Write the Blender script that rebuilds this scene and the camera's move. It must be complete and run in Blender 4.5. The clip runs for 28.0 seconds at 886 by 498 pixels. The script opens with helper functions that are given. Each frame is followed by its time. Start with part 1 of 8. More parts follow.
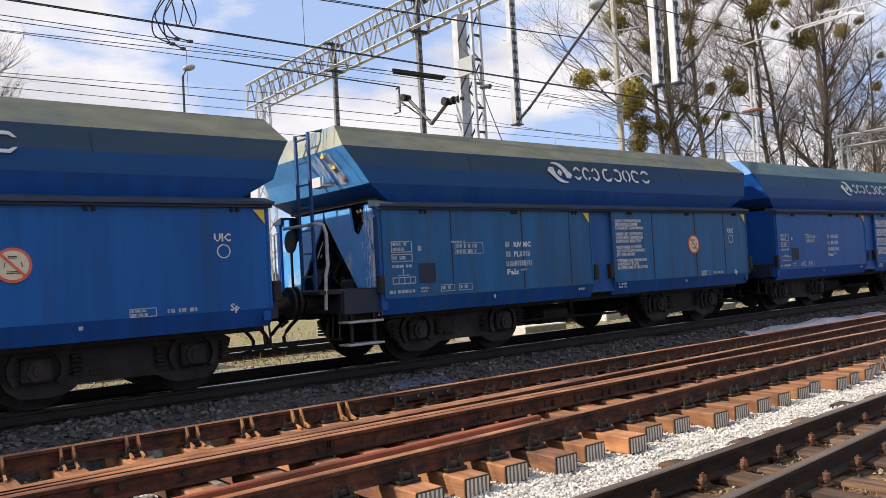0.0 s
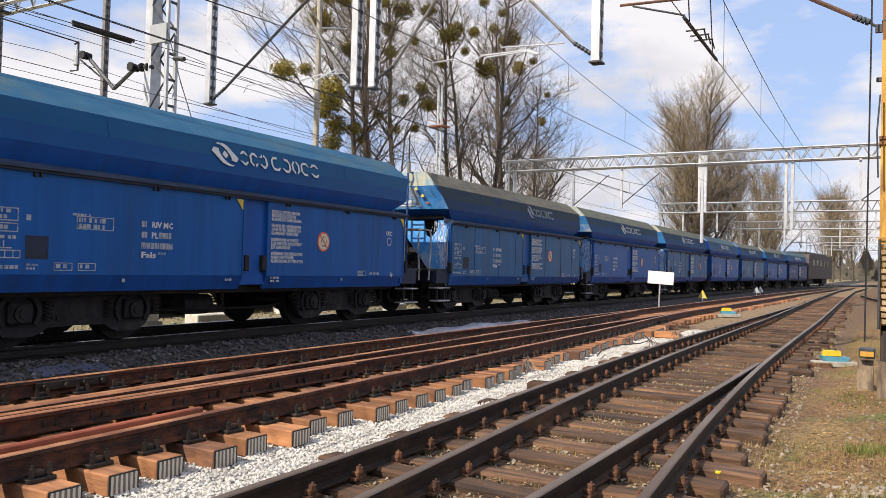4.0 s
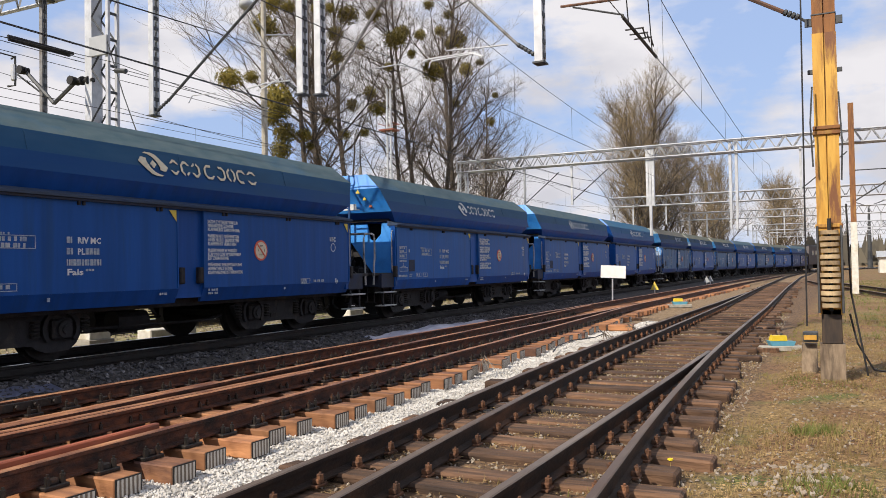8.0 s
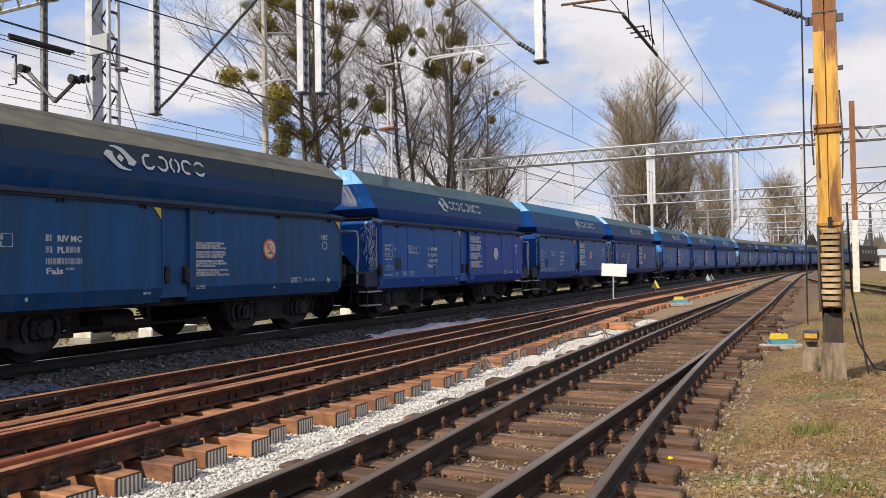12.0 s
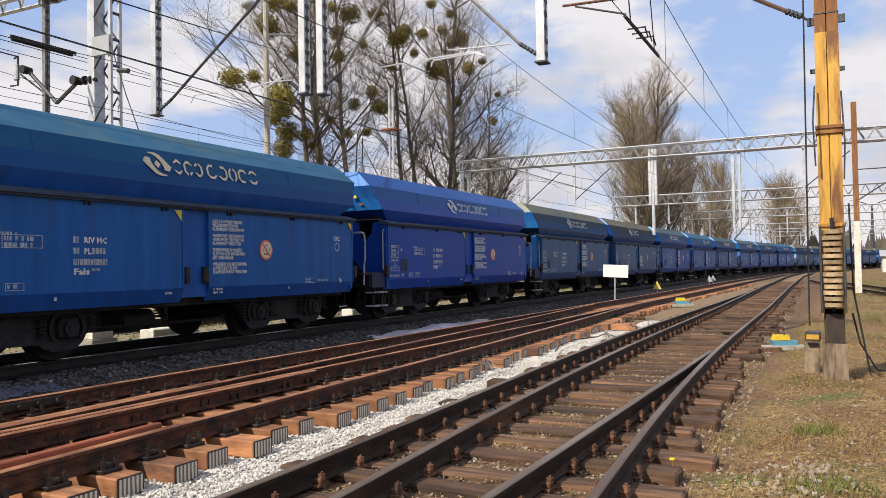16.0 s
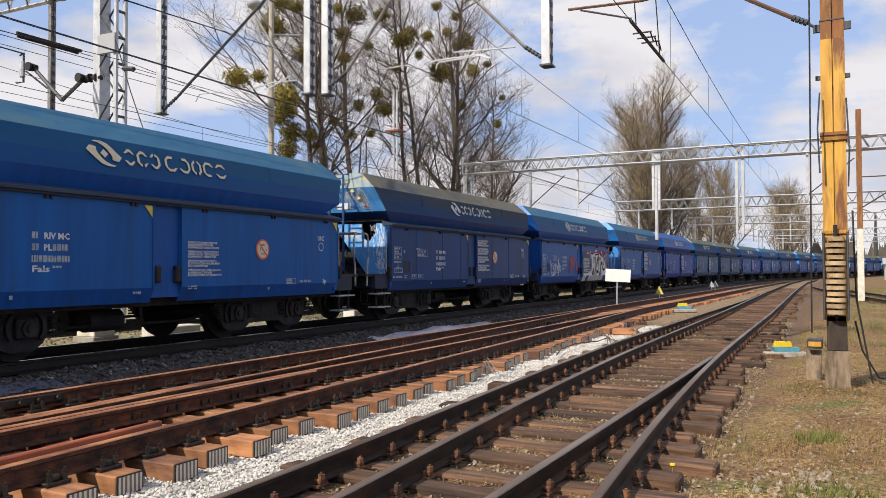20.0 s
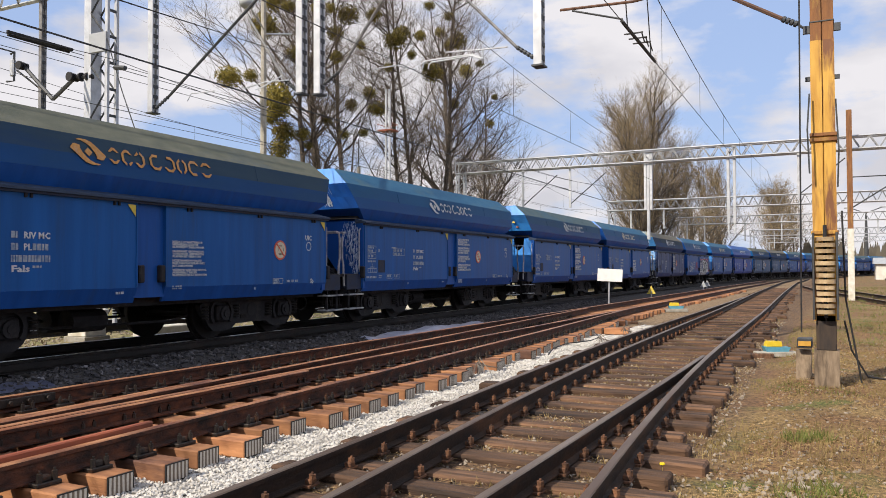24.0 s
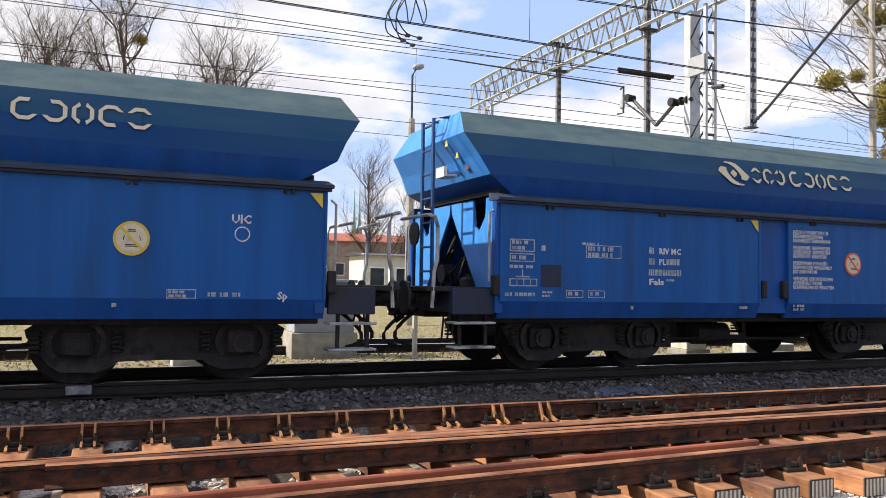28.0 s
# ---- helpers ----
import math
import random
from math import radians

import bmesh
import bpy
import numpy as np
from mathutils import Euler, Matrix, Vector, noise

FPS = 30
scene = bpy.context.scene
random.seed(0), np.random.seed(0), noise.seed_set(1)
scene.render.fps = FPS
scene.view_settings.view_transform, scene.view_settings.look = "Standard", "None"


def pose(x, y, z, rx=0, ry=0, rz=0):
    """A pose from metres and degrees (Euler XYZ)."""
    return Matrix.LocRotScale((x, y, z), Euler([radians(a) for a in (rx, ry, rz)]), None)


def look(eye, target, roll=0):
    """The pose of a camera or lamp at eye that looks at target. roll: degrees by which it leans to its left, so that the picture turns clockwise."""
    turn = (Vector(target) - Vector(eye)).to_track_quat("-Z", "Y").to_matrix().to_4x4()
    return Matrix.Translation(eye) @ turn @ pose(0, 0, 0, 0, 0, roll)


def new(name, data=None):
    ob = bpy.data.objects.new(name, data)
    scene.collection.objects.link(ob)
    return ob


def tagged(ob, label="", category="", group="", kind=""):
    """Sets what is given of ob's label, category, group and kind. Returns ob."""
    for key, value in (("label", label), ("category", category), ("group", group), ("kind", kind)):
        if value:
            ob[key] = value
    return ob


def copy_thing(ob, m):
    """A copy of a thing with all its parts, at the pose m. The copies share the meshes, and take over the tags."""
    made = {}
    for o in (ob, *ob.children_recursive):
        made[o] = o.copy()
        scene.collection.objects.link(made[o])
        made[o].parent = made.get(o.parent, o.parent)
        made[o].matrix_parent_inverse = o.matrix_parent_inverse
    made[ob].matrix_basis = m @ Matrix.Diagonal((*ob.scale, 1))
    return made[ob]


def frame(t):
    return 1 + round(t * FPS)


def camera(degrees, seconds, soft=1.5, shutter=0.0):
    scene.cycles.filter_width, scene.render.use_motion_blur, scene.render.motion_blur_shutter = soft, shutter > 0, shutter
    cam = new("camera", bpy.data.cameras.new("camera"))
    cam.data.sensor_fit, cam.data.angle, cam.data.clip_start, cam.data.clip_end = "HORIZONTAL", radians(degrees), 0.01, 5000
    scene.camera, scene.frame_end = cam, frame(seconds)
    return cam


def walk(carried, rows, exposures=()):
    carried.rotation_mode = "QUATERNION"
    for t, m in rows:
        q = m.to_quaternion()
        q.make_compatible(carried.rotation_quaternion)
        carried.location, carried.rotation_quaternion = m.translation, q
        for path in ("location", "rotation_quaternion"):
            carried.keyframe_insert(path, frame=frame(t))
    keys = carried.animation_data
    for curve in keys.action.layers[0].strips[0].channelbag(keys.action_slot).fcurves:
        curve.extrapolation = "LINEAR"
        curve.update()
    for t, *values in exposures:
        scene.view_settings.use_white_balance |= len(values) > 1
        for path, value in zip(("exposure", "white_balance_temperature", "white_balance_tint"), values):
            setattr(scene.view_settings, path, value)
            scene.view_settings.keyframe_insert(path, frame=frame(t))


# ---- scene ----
cam = camera(58.08, 28.0, soft=0.7, shutter=0.0)


def turn(yaw, pitch, roll):
    """Camera turn: yaw to the left from +y, pitch up, roll to the left, in degrees."""
    return pose(0, 0, 0, 0, 0, yaw) @ pose(0, 0, 0, 90 + pitch) @ pose(0, 0, 0, 0, 0, roll)


PATH = [
    (0, pose(-0.055, 0.038, 1.620) @ turn(-37.72, 2.05, -3.25)),
    (0.5, pose(-0.113, -0.011, 1.644) @ turn(-38.13, 1.87, -3.20)),
    (1, pose(-0.083, 0.010, 1.633) @ turn(-41.26, 1.87, -3.25)),
    (1.5, pose(-0.077, 0.006, 1.643) @ turn(-43.32, 1.86, -2.75)),
    (2, pose(-0.038, 0.049, 1.619) @ turn(-47.02, 2.24, -1.31)),
    (2.5, pose(-0.018, 0.061, 1.613) @ turn(-49.86, 1.92, 0.04)),
    (3, pose(0.019, 0.080, 1.603) @ turn(-53.67, 1.41, 0.90)),
    (3.5, pose(0.049, 0.102, 1.591) @ turn(-57.32, 1.39, 0.82)),
    (4, pose(0.046, 0.082, 1.594) @ turn(-60.04, 1.26, 1.49)),
    (4.5, pose(0.041, 0.074, 1.595) @ turn(-62.38, 1.10, 0.73)),
    (6.5, pose(-0.001, 0.022, 1.612) @ turn(-63.31, 1.35, -1.02)),
    (7, pose(-0.008, 0.012, 1.608) @ turn(-63.29, 1.42, -1.00)),
    (7.5, pose(-0.007, 0.022, 1.606) @ turn(-63.30, 1.42, -0.98)),
    (8, pose(-0.009, 0.012, 1.609) @ turn(-63.24, 1.42, -0.98)),
    (8.5, pose(-0.010, 0.006, 1.611) @ turn(-63.18, 1.41, -0.97)),
    (9, pose(-0.007, 0.011, 1.609) @ turn(-63.18, 1.42, -0.98)),
    (9.5, pose(-0.004, 0.015, 1.611) @ turn(-63.19, 1.42, -0.98)),
    (10, pose(-0.007, 0.008, 1.609) @ turn(-63.17, 1.40, -1.01)),
    (10.5, pose(-0.005, 0.010, 1.611) @ turn(-63.17, 1.35, -1.01)),
    (11, pose(-0.005, 0.005, 1.615) @ turn(-63.17, 1.28, -0.97)),
    (11.5, pose(-0.005, 0.003, 1.616) @ turn(-63.16, 1.30, -1.03)),
    (12, pose(-0.009, 0.006, 1.614) @ turn(-63.17, 1.29, -0.99)),
    (12.5, pose(-0.006, 0.008, 1.610) @ turn(-63.17, 1.29, -0.99)),
    (14.5, pose(-0.011, 0.007, 1.614) @ turn(-63.12, 1.34, -0.97)),
    (15, pose(-0.013, 0.009, 1.617) @ turn(-63.11, 1.35, -1.02)),
    (15.5, pose(-0.012, 0.011, 1.611) @ turn(-63.11, 1.35, -0.97)),
    (16, pose(-0.007, 0.006, 1.612) @ turn(-63.06, 1.37, -0.99)),
    (16.5, pose(-0.009, 0.005, 1.613) @ turn(-63.05, 1.41, -0.97)),
    (17, pose(-0.010, 0.011, 1.620) @ turn(-63.13, 1.35, -1.08)),
    (17.5, pose(-0.005, 0.005, 1.613) @ turn(-63.52, 1.31, 0.41)),
    (18, pose(-0.005, 0.014, 1.612) @ turn(-63.87, 1.33, 1.16)),
    (18.5, pose(-0.001, 0.012, 1.607) @ turn(-63.80, 1.52, 2.10)),
    (19, pose(-0.007, 0.013, 1.617) @ turn(-63.60, 1.57, 1.80)),
    (19.5, pose(-0.007, 0.016, 1.613) @ turn(-63.27, 1.42, -0.12)),
    (20, pose(-0.003, 0.010, 1.610) @ turn(-62.89, 1.53, -0.23)),
    (20.5, pose(-0.007, 0.013, 1.616) @ turn(-62.86, 1.48, -0.15)),
    (21, pose(-0.010, -0.001, 1.620) @ turn(-62.82, 1.49, -0.14)),
    (21.5, pose(-0.012, -0.008, 1.619) @ turn(-62.79, 1.50, -0.17)),
    (23.5, pose(-0.016, -0.012, 1.627) @ turn(-62.77, 1.48, -0.11)),
    (24, pose(-0.011, -0.009, 1.616) @ turn(-63.41, 1.49, -0.22)),
    (24.5, pose(-0.030, -0.019, 1.583) @ turn(-62.06, 1.68, -0.69)),
    (25, pose(0.027, -0.016, 1.560) @ turn(-56.54, 1.95, -0.63)),
    (25.5, pose(0.071, 0.015, 1.543) @ turn(-51.60, 2.19, -0.50)),
    (26, pose(0.079, 0.015, 1.566) @ turn(-46.08, 2.22, -0.37)),
    (26.5, pose(0.046, 0.054, 1.588) @ turn(-39.07, 2.23, -0.13)),
    (27, pose(0.053, 0.113, 1.584) @ turn(-33.07, 2.40, 0.27)),
    (27.5, pose(0.053, 0.162, 1.577) @ turn(-27.40, 2.47, 0.69)),
    (28, pose(0.045, 0.169, 1.570) @ turn(-22.49, 2.52, 0.96)),
]
walk(cam, PATH, ((0, .31), (1, .36), (2, .44), (3, .41), (4.5, .22), (7, .14), (24, .14), (26, .31), (28, .50)))

# ---- world, sun ----
SUN_DIR = Vector((-0.95, 0.36, 0.85)).normalized()
world = bpy.data.worlds.new("world")
scene.world = world
world.use_nodes = True
wn, wl = world.node_tree.nodes, world.node_tree.links
sky = wn.new("ShaderNodeTexSky")
sky.sky_type = 'NISHITA'
sky.sun_disc = False
sky.sun_elevation = math.asin(SUN_DIR.z)
sky.sun_rotation = math.atan2(SUN_DIR.x, SUN_DIR.y)
coord = wn.new("ShaderNodeTexCoord")
squash = wn.new("ShaderNodeMapping")
squash.inputs["Scale"].default_value = (1.0, 1.0, 2.4)
squash.inputs["Location"].default_value = (2.6, 1.9, 0.8)
billow = wn.new("ShaderNodeTexNoise")
billow.inputs["Scale"].default_value = 3.4
billow.inputs["Detail"].default_value = 9.0
billow.inputs["Roughness"].default_value = 0.55
ramp = wn.new("ShaderNodeValToRGB")
ramp.color_ramp.elements[0].position = 0.435
ramp.color_ramp.elements[1].position = 0.535
tone = wn.new("ShaderNodeTexNoise")
tone.inputs["Scale"].default_value = 5.0
tone.inputs["Detail"].default_value = 5.0
toner = wn.new("ShaderNodeValToRGB")
toner.color_ramp.elements[0].color = (5.35, 5.3, 5.75, 1)
toner.color_ramp.elements[1].color = (7.0, 6.8, 7.05, 1)
toner.color_ramp.elements[0].position, toner.color_ramp.elements[1].position = 0.36, 0.56
cover = wn.new("ShaderNodeMix")
cover.data_type = 'RGBA'
wl.new(coord.outputs["Generated"], squash.inputs["Vector"])
wl.new(squash.outputs[0], billow.inputs["Vector"])
wl.new(squash.outputs[0], tone.inputs["Vector"])
wl.new(billow.outputs["Fac"], ramp.inputs[0])
wl.new(tone.outputs["Fac"], toner.inputs[0])
wl.new(ramp.outputs[0], cover.inputs["Factor"])
haze = wn.new("ShaderNodeMix")
haze.data_type = 'RGBA'
haze.inputs["Factor"].default_value = 0.75
haze.inputs["B"].default_value = (3.6, 4.75, 7.5, 1)
wl.new(sky.outputs[0], haze.inputs["A"])
wl.new(haze.outputs["Result"], cover.inputs["A"])
wl.new(toner.outputs[0], cover.inputs["B"])
wl.new(cover.outputs["Result"], wn["Background"].inputs[0])
wn["Background"].inputs[1].default_value = 0.112
sun = new("sun", bpy.data.lights.new("sun", 'SUN'))
sun.data.energy, sun.data.angle, sun.data.color = 5.0, radians(0.5), (1, 0.89, 0.75)
sun.matrix_world = look(SUN_DIR * 50, (0, 0, 0))
scene.view_settings.exposure = 0.0

# ---- materials ----
def mat(name, low, high, scale=8.0, rough=0.7, bump=0.2, metal=0.0, stain=None, stain_scale=1.2, stain_at=(0.5, 0.7),
        stretch=(1, 1, 1), vary=0.0, fine=60.0, mid=None, gloss=0.5):
    """A surface: grain between two colours, an optional third colour in large stains, fine relief, and a shade of its own per piece."""
    m = bpy.data.materials.new(name)
    m.use_nodes = True
    n, k = m.node_tree.nodes, m.node_tree.links
    b = n["Principled BSDF"]
    tc = n.new("ShaderNodeTexCoord")
    mp = n.new("ShaderNodeMapping")
    mp.inputs["Scale"].default_value = stretch
    k.new(tc.outputs["Object"], mp.inputs["Vector"])
    info = n.new("ShaderNodeObjectInfo")
    shift = n.new("ShaderNodeVectorMath")
    shift.operation = 'MULTIPLY_ADD'
    shift.inputs[1].default_value = (1, 1, 1)
    far = n.new("ShaderNodeVectorMath")
    far.operation = 'SCALE'
    far.inputs[0].default_value = (17.0, 5.0, 11.0)
    k.new(info.outputs["Random"], far.inputs["Scale"])
    k.new(mp.outputs[0], shift.inputs[0])
    k.new(far.outputs[0], shift.inputs[2])
    t1 = n.new("ShaderNodeTexNoise")
    t1.inputs["Scale"].default_value, t1.inputs["Detail"].default_value = scale, 6.0
    k.new(shift.outputs[0], t1.inputs["Vector"])
    r1 = n.new("ShaderNodeValToRGB")
    r1.color_ramp.elements[0].position, r1.color_ramp.elements[1].position = 0.32, 0.68
    r1.color_ramp.elements[0].color, r1.color_ramp.elements[1].color = (*low, 1), (*high, 1)
    if mid:
        e = r1.color_ramp.elements.new(0.5)
        e.color = (*mid, 1)
    k.new(t1.outputs["Fac"], r1.inputs[0])
    out = r1.outputs[0]
    if stain:
        t2 = n.new("ShaderNodeTexNoise")
        t2.inputs["Scale"].default_value, t2.inputs["Detail"].default_value = stain_scale, 8.0
        t2.inputs["Roughness"].default_value = 0.65
        k.new(shift.outputs[0], t2.inputs["Vector"])
        r2 = n.new("ShaderNodeValToRGB")
        r2.color_ramp.elements[0].position, r2.color_ramp.elements[1].position = stain_at
        k.new(t2.outputs["Fac"], r2.inputs[0])
        mx = n.new("ShaderNodeMix")
        mx.data_type = 'RGBA'
        mx.inputs["B"].default_value = (*stain, 1)
        k.new(r2.outputs[0], mx.inputs["Factor"])
        k.new(out, mx.inputs["A"])
        out = mx.outputs["Result"]
    if vary:
        hs = n.new("ShaderNodeHueSaturation")
        mr = n.new("ShaderNodeMapRange")
        mr.inputs["To Min"].default_value, mr.inputs["To Max"].default_value = 1 - vary, 1 + vary
        k.new(info.outputs["Random"], mr.inputs["Value"])
        k.new(mr.outputs[0], hs.inputs["Value"])
        k.new(out, hs.inputs["Color"])
        out = hs.outputs[0]
    k.new(out, b.inputs["Base Color"])
    rr = n.new("ShaderNodeMapRange")
    rr.inputs["To Min"].default_value, rr.inputs["To Max"].default_value = max(0.05, rough - 0.12), min(1, rough + 0.12)
    k.new(t1.outputs["Fac"], rr.inputs["Value"])
    k.new(rr.outputs[0], b.inputs["Roughness"])
    b.inputs["Metallic"].default_value = metal
    b.inputs["Specular IOR Level"].default_value = gloss
    if bump:
        t3 = n.new("ShaderNodeTexNoise")
        t3.inputs["Scale"].default_value, t3.inputs["Detail"].default_value = fine, 4.0
        k.new(shift.outputs[0], t3.inputs["Vector"])
        bp = n.new("ShaderNodeBump")
        bp.inputs["Strength"].default_value, bp.inputs["Distance"].default_value = bump, 0.02
        k.new(t3.outputs["Fac"], bp.inputs["Height"])
        k.new(bp.outputs[0], b.inputs["Normal"])
    return m


def paint(name, col, dust, much=0.5):
    """Wagon paint with rain streaks of dust."""
    d = tuple(c * 0.84 for c in col)
    at = {0.2: (0.52, 0.78), 0.5: (0.46, 0.72)}[much]
    return mat(name, d, tuple(c * 1.16 for c in col), 2.6, 0.42, 0.22, 0.0, dust, 2.2, at, (1.8, 1.0, 0.14), 0.0, 3.5, gloss=0.15)


DUST = (0.12, 0.15, 0.14)
PAINTS = {
    "royal": paint("paint_royal", (0.006, 0.053, 0.30), (0.010, 0.058, 0.24), 0.2),
    "deep": paint("paint_deep", (0.008, 0.062, 0.245), (0.014, 0.055, 0.165), 0.2),
    "mid": paint("paint_mid", (0.010, 0.086, 0.302), (0.020, 0.062, 0.165), 0.2),
    "worn": paint("paint_worn", (0.017, 0.105, 0.260), (0.038, 0.071, 0.126), 0.5),
    "dusty": paint("paint_dusty", (0.013, 0.077, 0.210), (0.025, 0.055, 0.092), 0.5),
    "navy": paint("paint_navy", (0.008, 0.046, 0.176), (0.024, 0.038, 0.067), 0.5),
}
# skirt blues raised: light thrown up from the ground put into the paint
LOWERS = {
    "royal": paint("skirt_royal", (0.008, 0.053, 0.305), (0.016, 0.060, 0.256), 0.2),
    "deep": paint("skirt_deep", (0.008, 0.055, 0.235), (0.014, 0.050, 0.155), 0.2),
    "mid": paint("skirt_mid", (0.012, 0.076, 0.307), (0.022, 0.060, 0.165), 0.2),
    "worn": paint("skirt_worn", (0.010, 0.072, 0.277), (0.030, 0.087, 0.184), 0.5),
    "dusty": paint("skirt_dusty", (0.012, 0.067, 0.195), (0.041, 0.082, 0.133), 0.5),
    "navy": paint("skirt_navy", (0.010, 0.046, 0.184), (0.030, 0.061, 0.102), 0.5),
}
ROOFS = {
    "olive": mat("roof_olive", (0.098, 0.110, 0.090), (0.150, 0.156, 0.124), 5, 0.8, 0.2, 0, (0.068, 0.099, 0.129), 0.9, (0.52, 0.75), (0.5, 1, 1), gloss=0.12),
    "brown": mat("roof_brown", (0.106, 0.103, 0.087), (0.160, 0.152, 0.125), 5, 0.8, 0.2, 0, (0.061, 0.076, 0.099), 0.9, (0.55, 0.75), (0.5, 1, 1), gloss=0.12),
    "teal": mat("roof_teal", (0.026, 0.108, 0.215), (0.048, 0.140, 0.240), 5, 0.7, 0.2, 0, (0.099, 0.152, 0.152), 0.9, (0.52, 0.75), (0.5, 1, 1), gloss=0.12),
    "grey": mat("roof_grey", (0.058, 0.100, 0.120), (0.098, 0.138, 0.150), 5, 0.75, 0.2, 0, (0.046, 0.114, 0.190), 0.9, (0.52, 0.75), (0.5, 1, 1), gloss=0.12),
    "blue": mat("roof_blue", (0.008, 0.072, 0.30), (0.012, 0.086, 0.33), 3, 0.5, 0.1, 0, (0.038, 0.091, 0.243), 0.9, (0.58, 0.8), (0.5, 1, 1), gloss=0.12),
}
BANDS = {
    "olive": mat("band_olive", (0.027, 0.058, 0.100), (0.042, 0.075, 0.109), 2, 0.7, 0.06, 0, (0.015, 0.051, 0.146), 0.8, (0.5, 0.72), (0.4, 1, 1.5), gloss=0.12),
    "brown": mat("band_brown", (0.030, 0.047, 0.068), (0.042, 0.062, 0.082), 2, 0.7, 0.06, 0, (0.010, 0.034, 0.118), 0.8, (0.55, 0.75), (0.4, 1, 1.5), gloss=0.12),
    "teal": mat("band_teal", (0.007, 0.070, 0.190), (0.014, 0.092, 0.220), 2, 0.55, 0.06, 0, (0.015, 0.075, 0.164), 0.8, (0.5, 0.72), (0.4, 1, 1.5), gloss=0.12),
    "grey": mat("band_grey", (0.014, 0.066, 0.150), (0.030, 0.088, 0.170), 2, 0.6, 0.06, 0, (0.025, 0.065, 0.118), 0.8, (0.5, 0.72), (0.4, 1, 1.5), gloss=0.12),
    "blue": mat("band_blue", (0.008, 0.072, 0.26), (0.012, 0.086, 0.29), 2, 0.45, 0.06, 0, (0.010, 0.048, 0.227), 0.8, (0.55, 0.75), (0.4, 1, 1.5), gloss=0.12),
}
WALLS = {
    "olive": mat("wall_olive", (0.009, 0.050, 0.150), (0.018, 0.062, 0.150), 2, 0.6, 0.06, 0, (0.010, 0.060, 0.20), 0.8, (0.45, 0.7), (0.4, 1, 1.5), gloss=0.1),
    "brown": mat("wall_brown", (0.010, 0.036, 0.100), (0.020, 0.044, 0.090), 2, 0.6, 0.06, 0, (0.008, 0.040, 0.14), 0.8, (0.45, 0.7), (0.4, 1, 1.5), gloss=0.1),
    "teal": mat("wall_teal", (0.006, 0.054, 0.190), (0.009, 0.068, 0.21), 2, 0.5, 0.06, 0, (0.012, 0.06, 0.16), 0.8, (0.5, 0.72), (0.4, 1, 1.5), gloss=0.1),
    "grey": mat("wall_grey", (0.006, 0.044, 0.155), (0.010, 0.054, 0.165), 2, 0.5, 0.06, 0, (0.014, 0.055, 0.13), 0.8, (0.5, 0.72), (0.4, 1, 1.5), gloss=0.1),
    "blue": PAINTS["royal"],
}
# end blues brighter than the sides: sunlight on the ends put into the colour
SUNLIT_ENDS = {
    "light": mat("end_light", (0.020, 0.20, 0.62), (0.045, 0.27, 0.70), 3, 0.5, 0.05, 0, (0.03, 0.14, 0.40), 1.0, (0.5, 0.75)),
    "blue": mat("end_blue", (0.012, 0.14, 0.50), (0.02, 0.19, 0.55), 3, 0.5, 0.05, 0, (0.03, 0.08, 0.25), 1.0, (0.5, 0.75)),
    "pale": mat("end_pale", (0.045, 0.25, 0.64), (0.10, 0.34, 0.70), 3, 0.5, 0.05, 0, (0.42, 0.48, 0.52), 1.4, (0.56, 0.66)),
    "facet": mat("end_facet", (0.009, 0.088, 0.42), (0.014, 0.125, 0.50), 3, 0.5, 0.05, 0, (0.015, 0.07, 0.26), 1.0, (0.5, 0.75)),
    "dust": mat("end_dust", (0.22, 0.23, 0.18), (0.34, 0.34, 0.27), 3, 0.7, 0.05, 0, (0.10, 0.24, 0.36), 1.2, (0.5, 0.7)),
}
M_FRAME = mat("wagon_frame", (0.009, 0.009, 0.011), (0.024, 0.023, 0.026), 9, 0.7, 0.35, 0, (0.060, 0.050, 0.042), 2.6, (0.54, 0.74), gloss=0.3)
M_SILL = mat("wagon_sill", (0.006, 0.014, 0.040), (0.010, 0.022, 0.060), 6, 0.7, 0.2, 0, (0.015, 0.015, 0.018), 2, (0.45, 0.7))
M_LEDGE = mat("ledge_steel", (0.024, 0.042, 0.085), (0.045, 0.065, 0.105), 5, 0.7, 0.2, 0, (0.03, 0.04, 0.06), 2, (0.5, 0.7), (0.4, 1, 1), gloss=0.2)
M_WHEEL = mat("wheel_steel", (0.009, 0.0085, 0.0085), (0.024, 0.021, 0.020), 12, 0.65, 0.2, 0.3, gloss=0.3)
M_TREAD = mat("tread_steel", (0.45, 0.44, 0.43), (0.58, 0.57, 0.56), 12, 0.3, 0.05, 1.0, stretch=(0.1, 1, 1))
M_PIPE = mat("rail_paint", (0.26, 0.27, 0.28), (0.40, 0.41, 0.41), 12, 0.5, 0.1, 0, (0.06, 0.08, 0.11), 3, (0.5, 0.65))
M_DKBLUE = mat("ladder_paint", (0.008, 0.045, 0.15), (0.014, 0.075, 0.22), 12, 0.5, 0.1)
M_WHITE = mat("marking_white", (0.50, 0.54, 0.56), (0.62, 0.64, 0.64), 25, 0.7, 0.0, 0, (0.25, 0.32, 0.42), 9, (0.55, 0.8))
M_CREAM = mat("marking_cream", (0.55, 0.50, 0.36), (0.62, 0.58, 0.45), 25, 0.7, 0.0, 0, (0.3, 0.33, 0.35), 9, (0.55, 0.8))
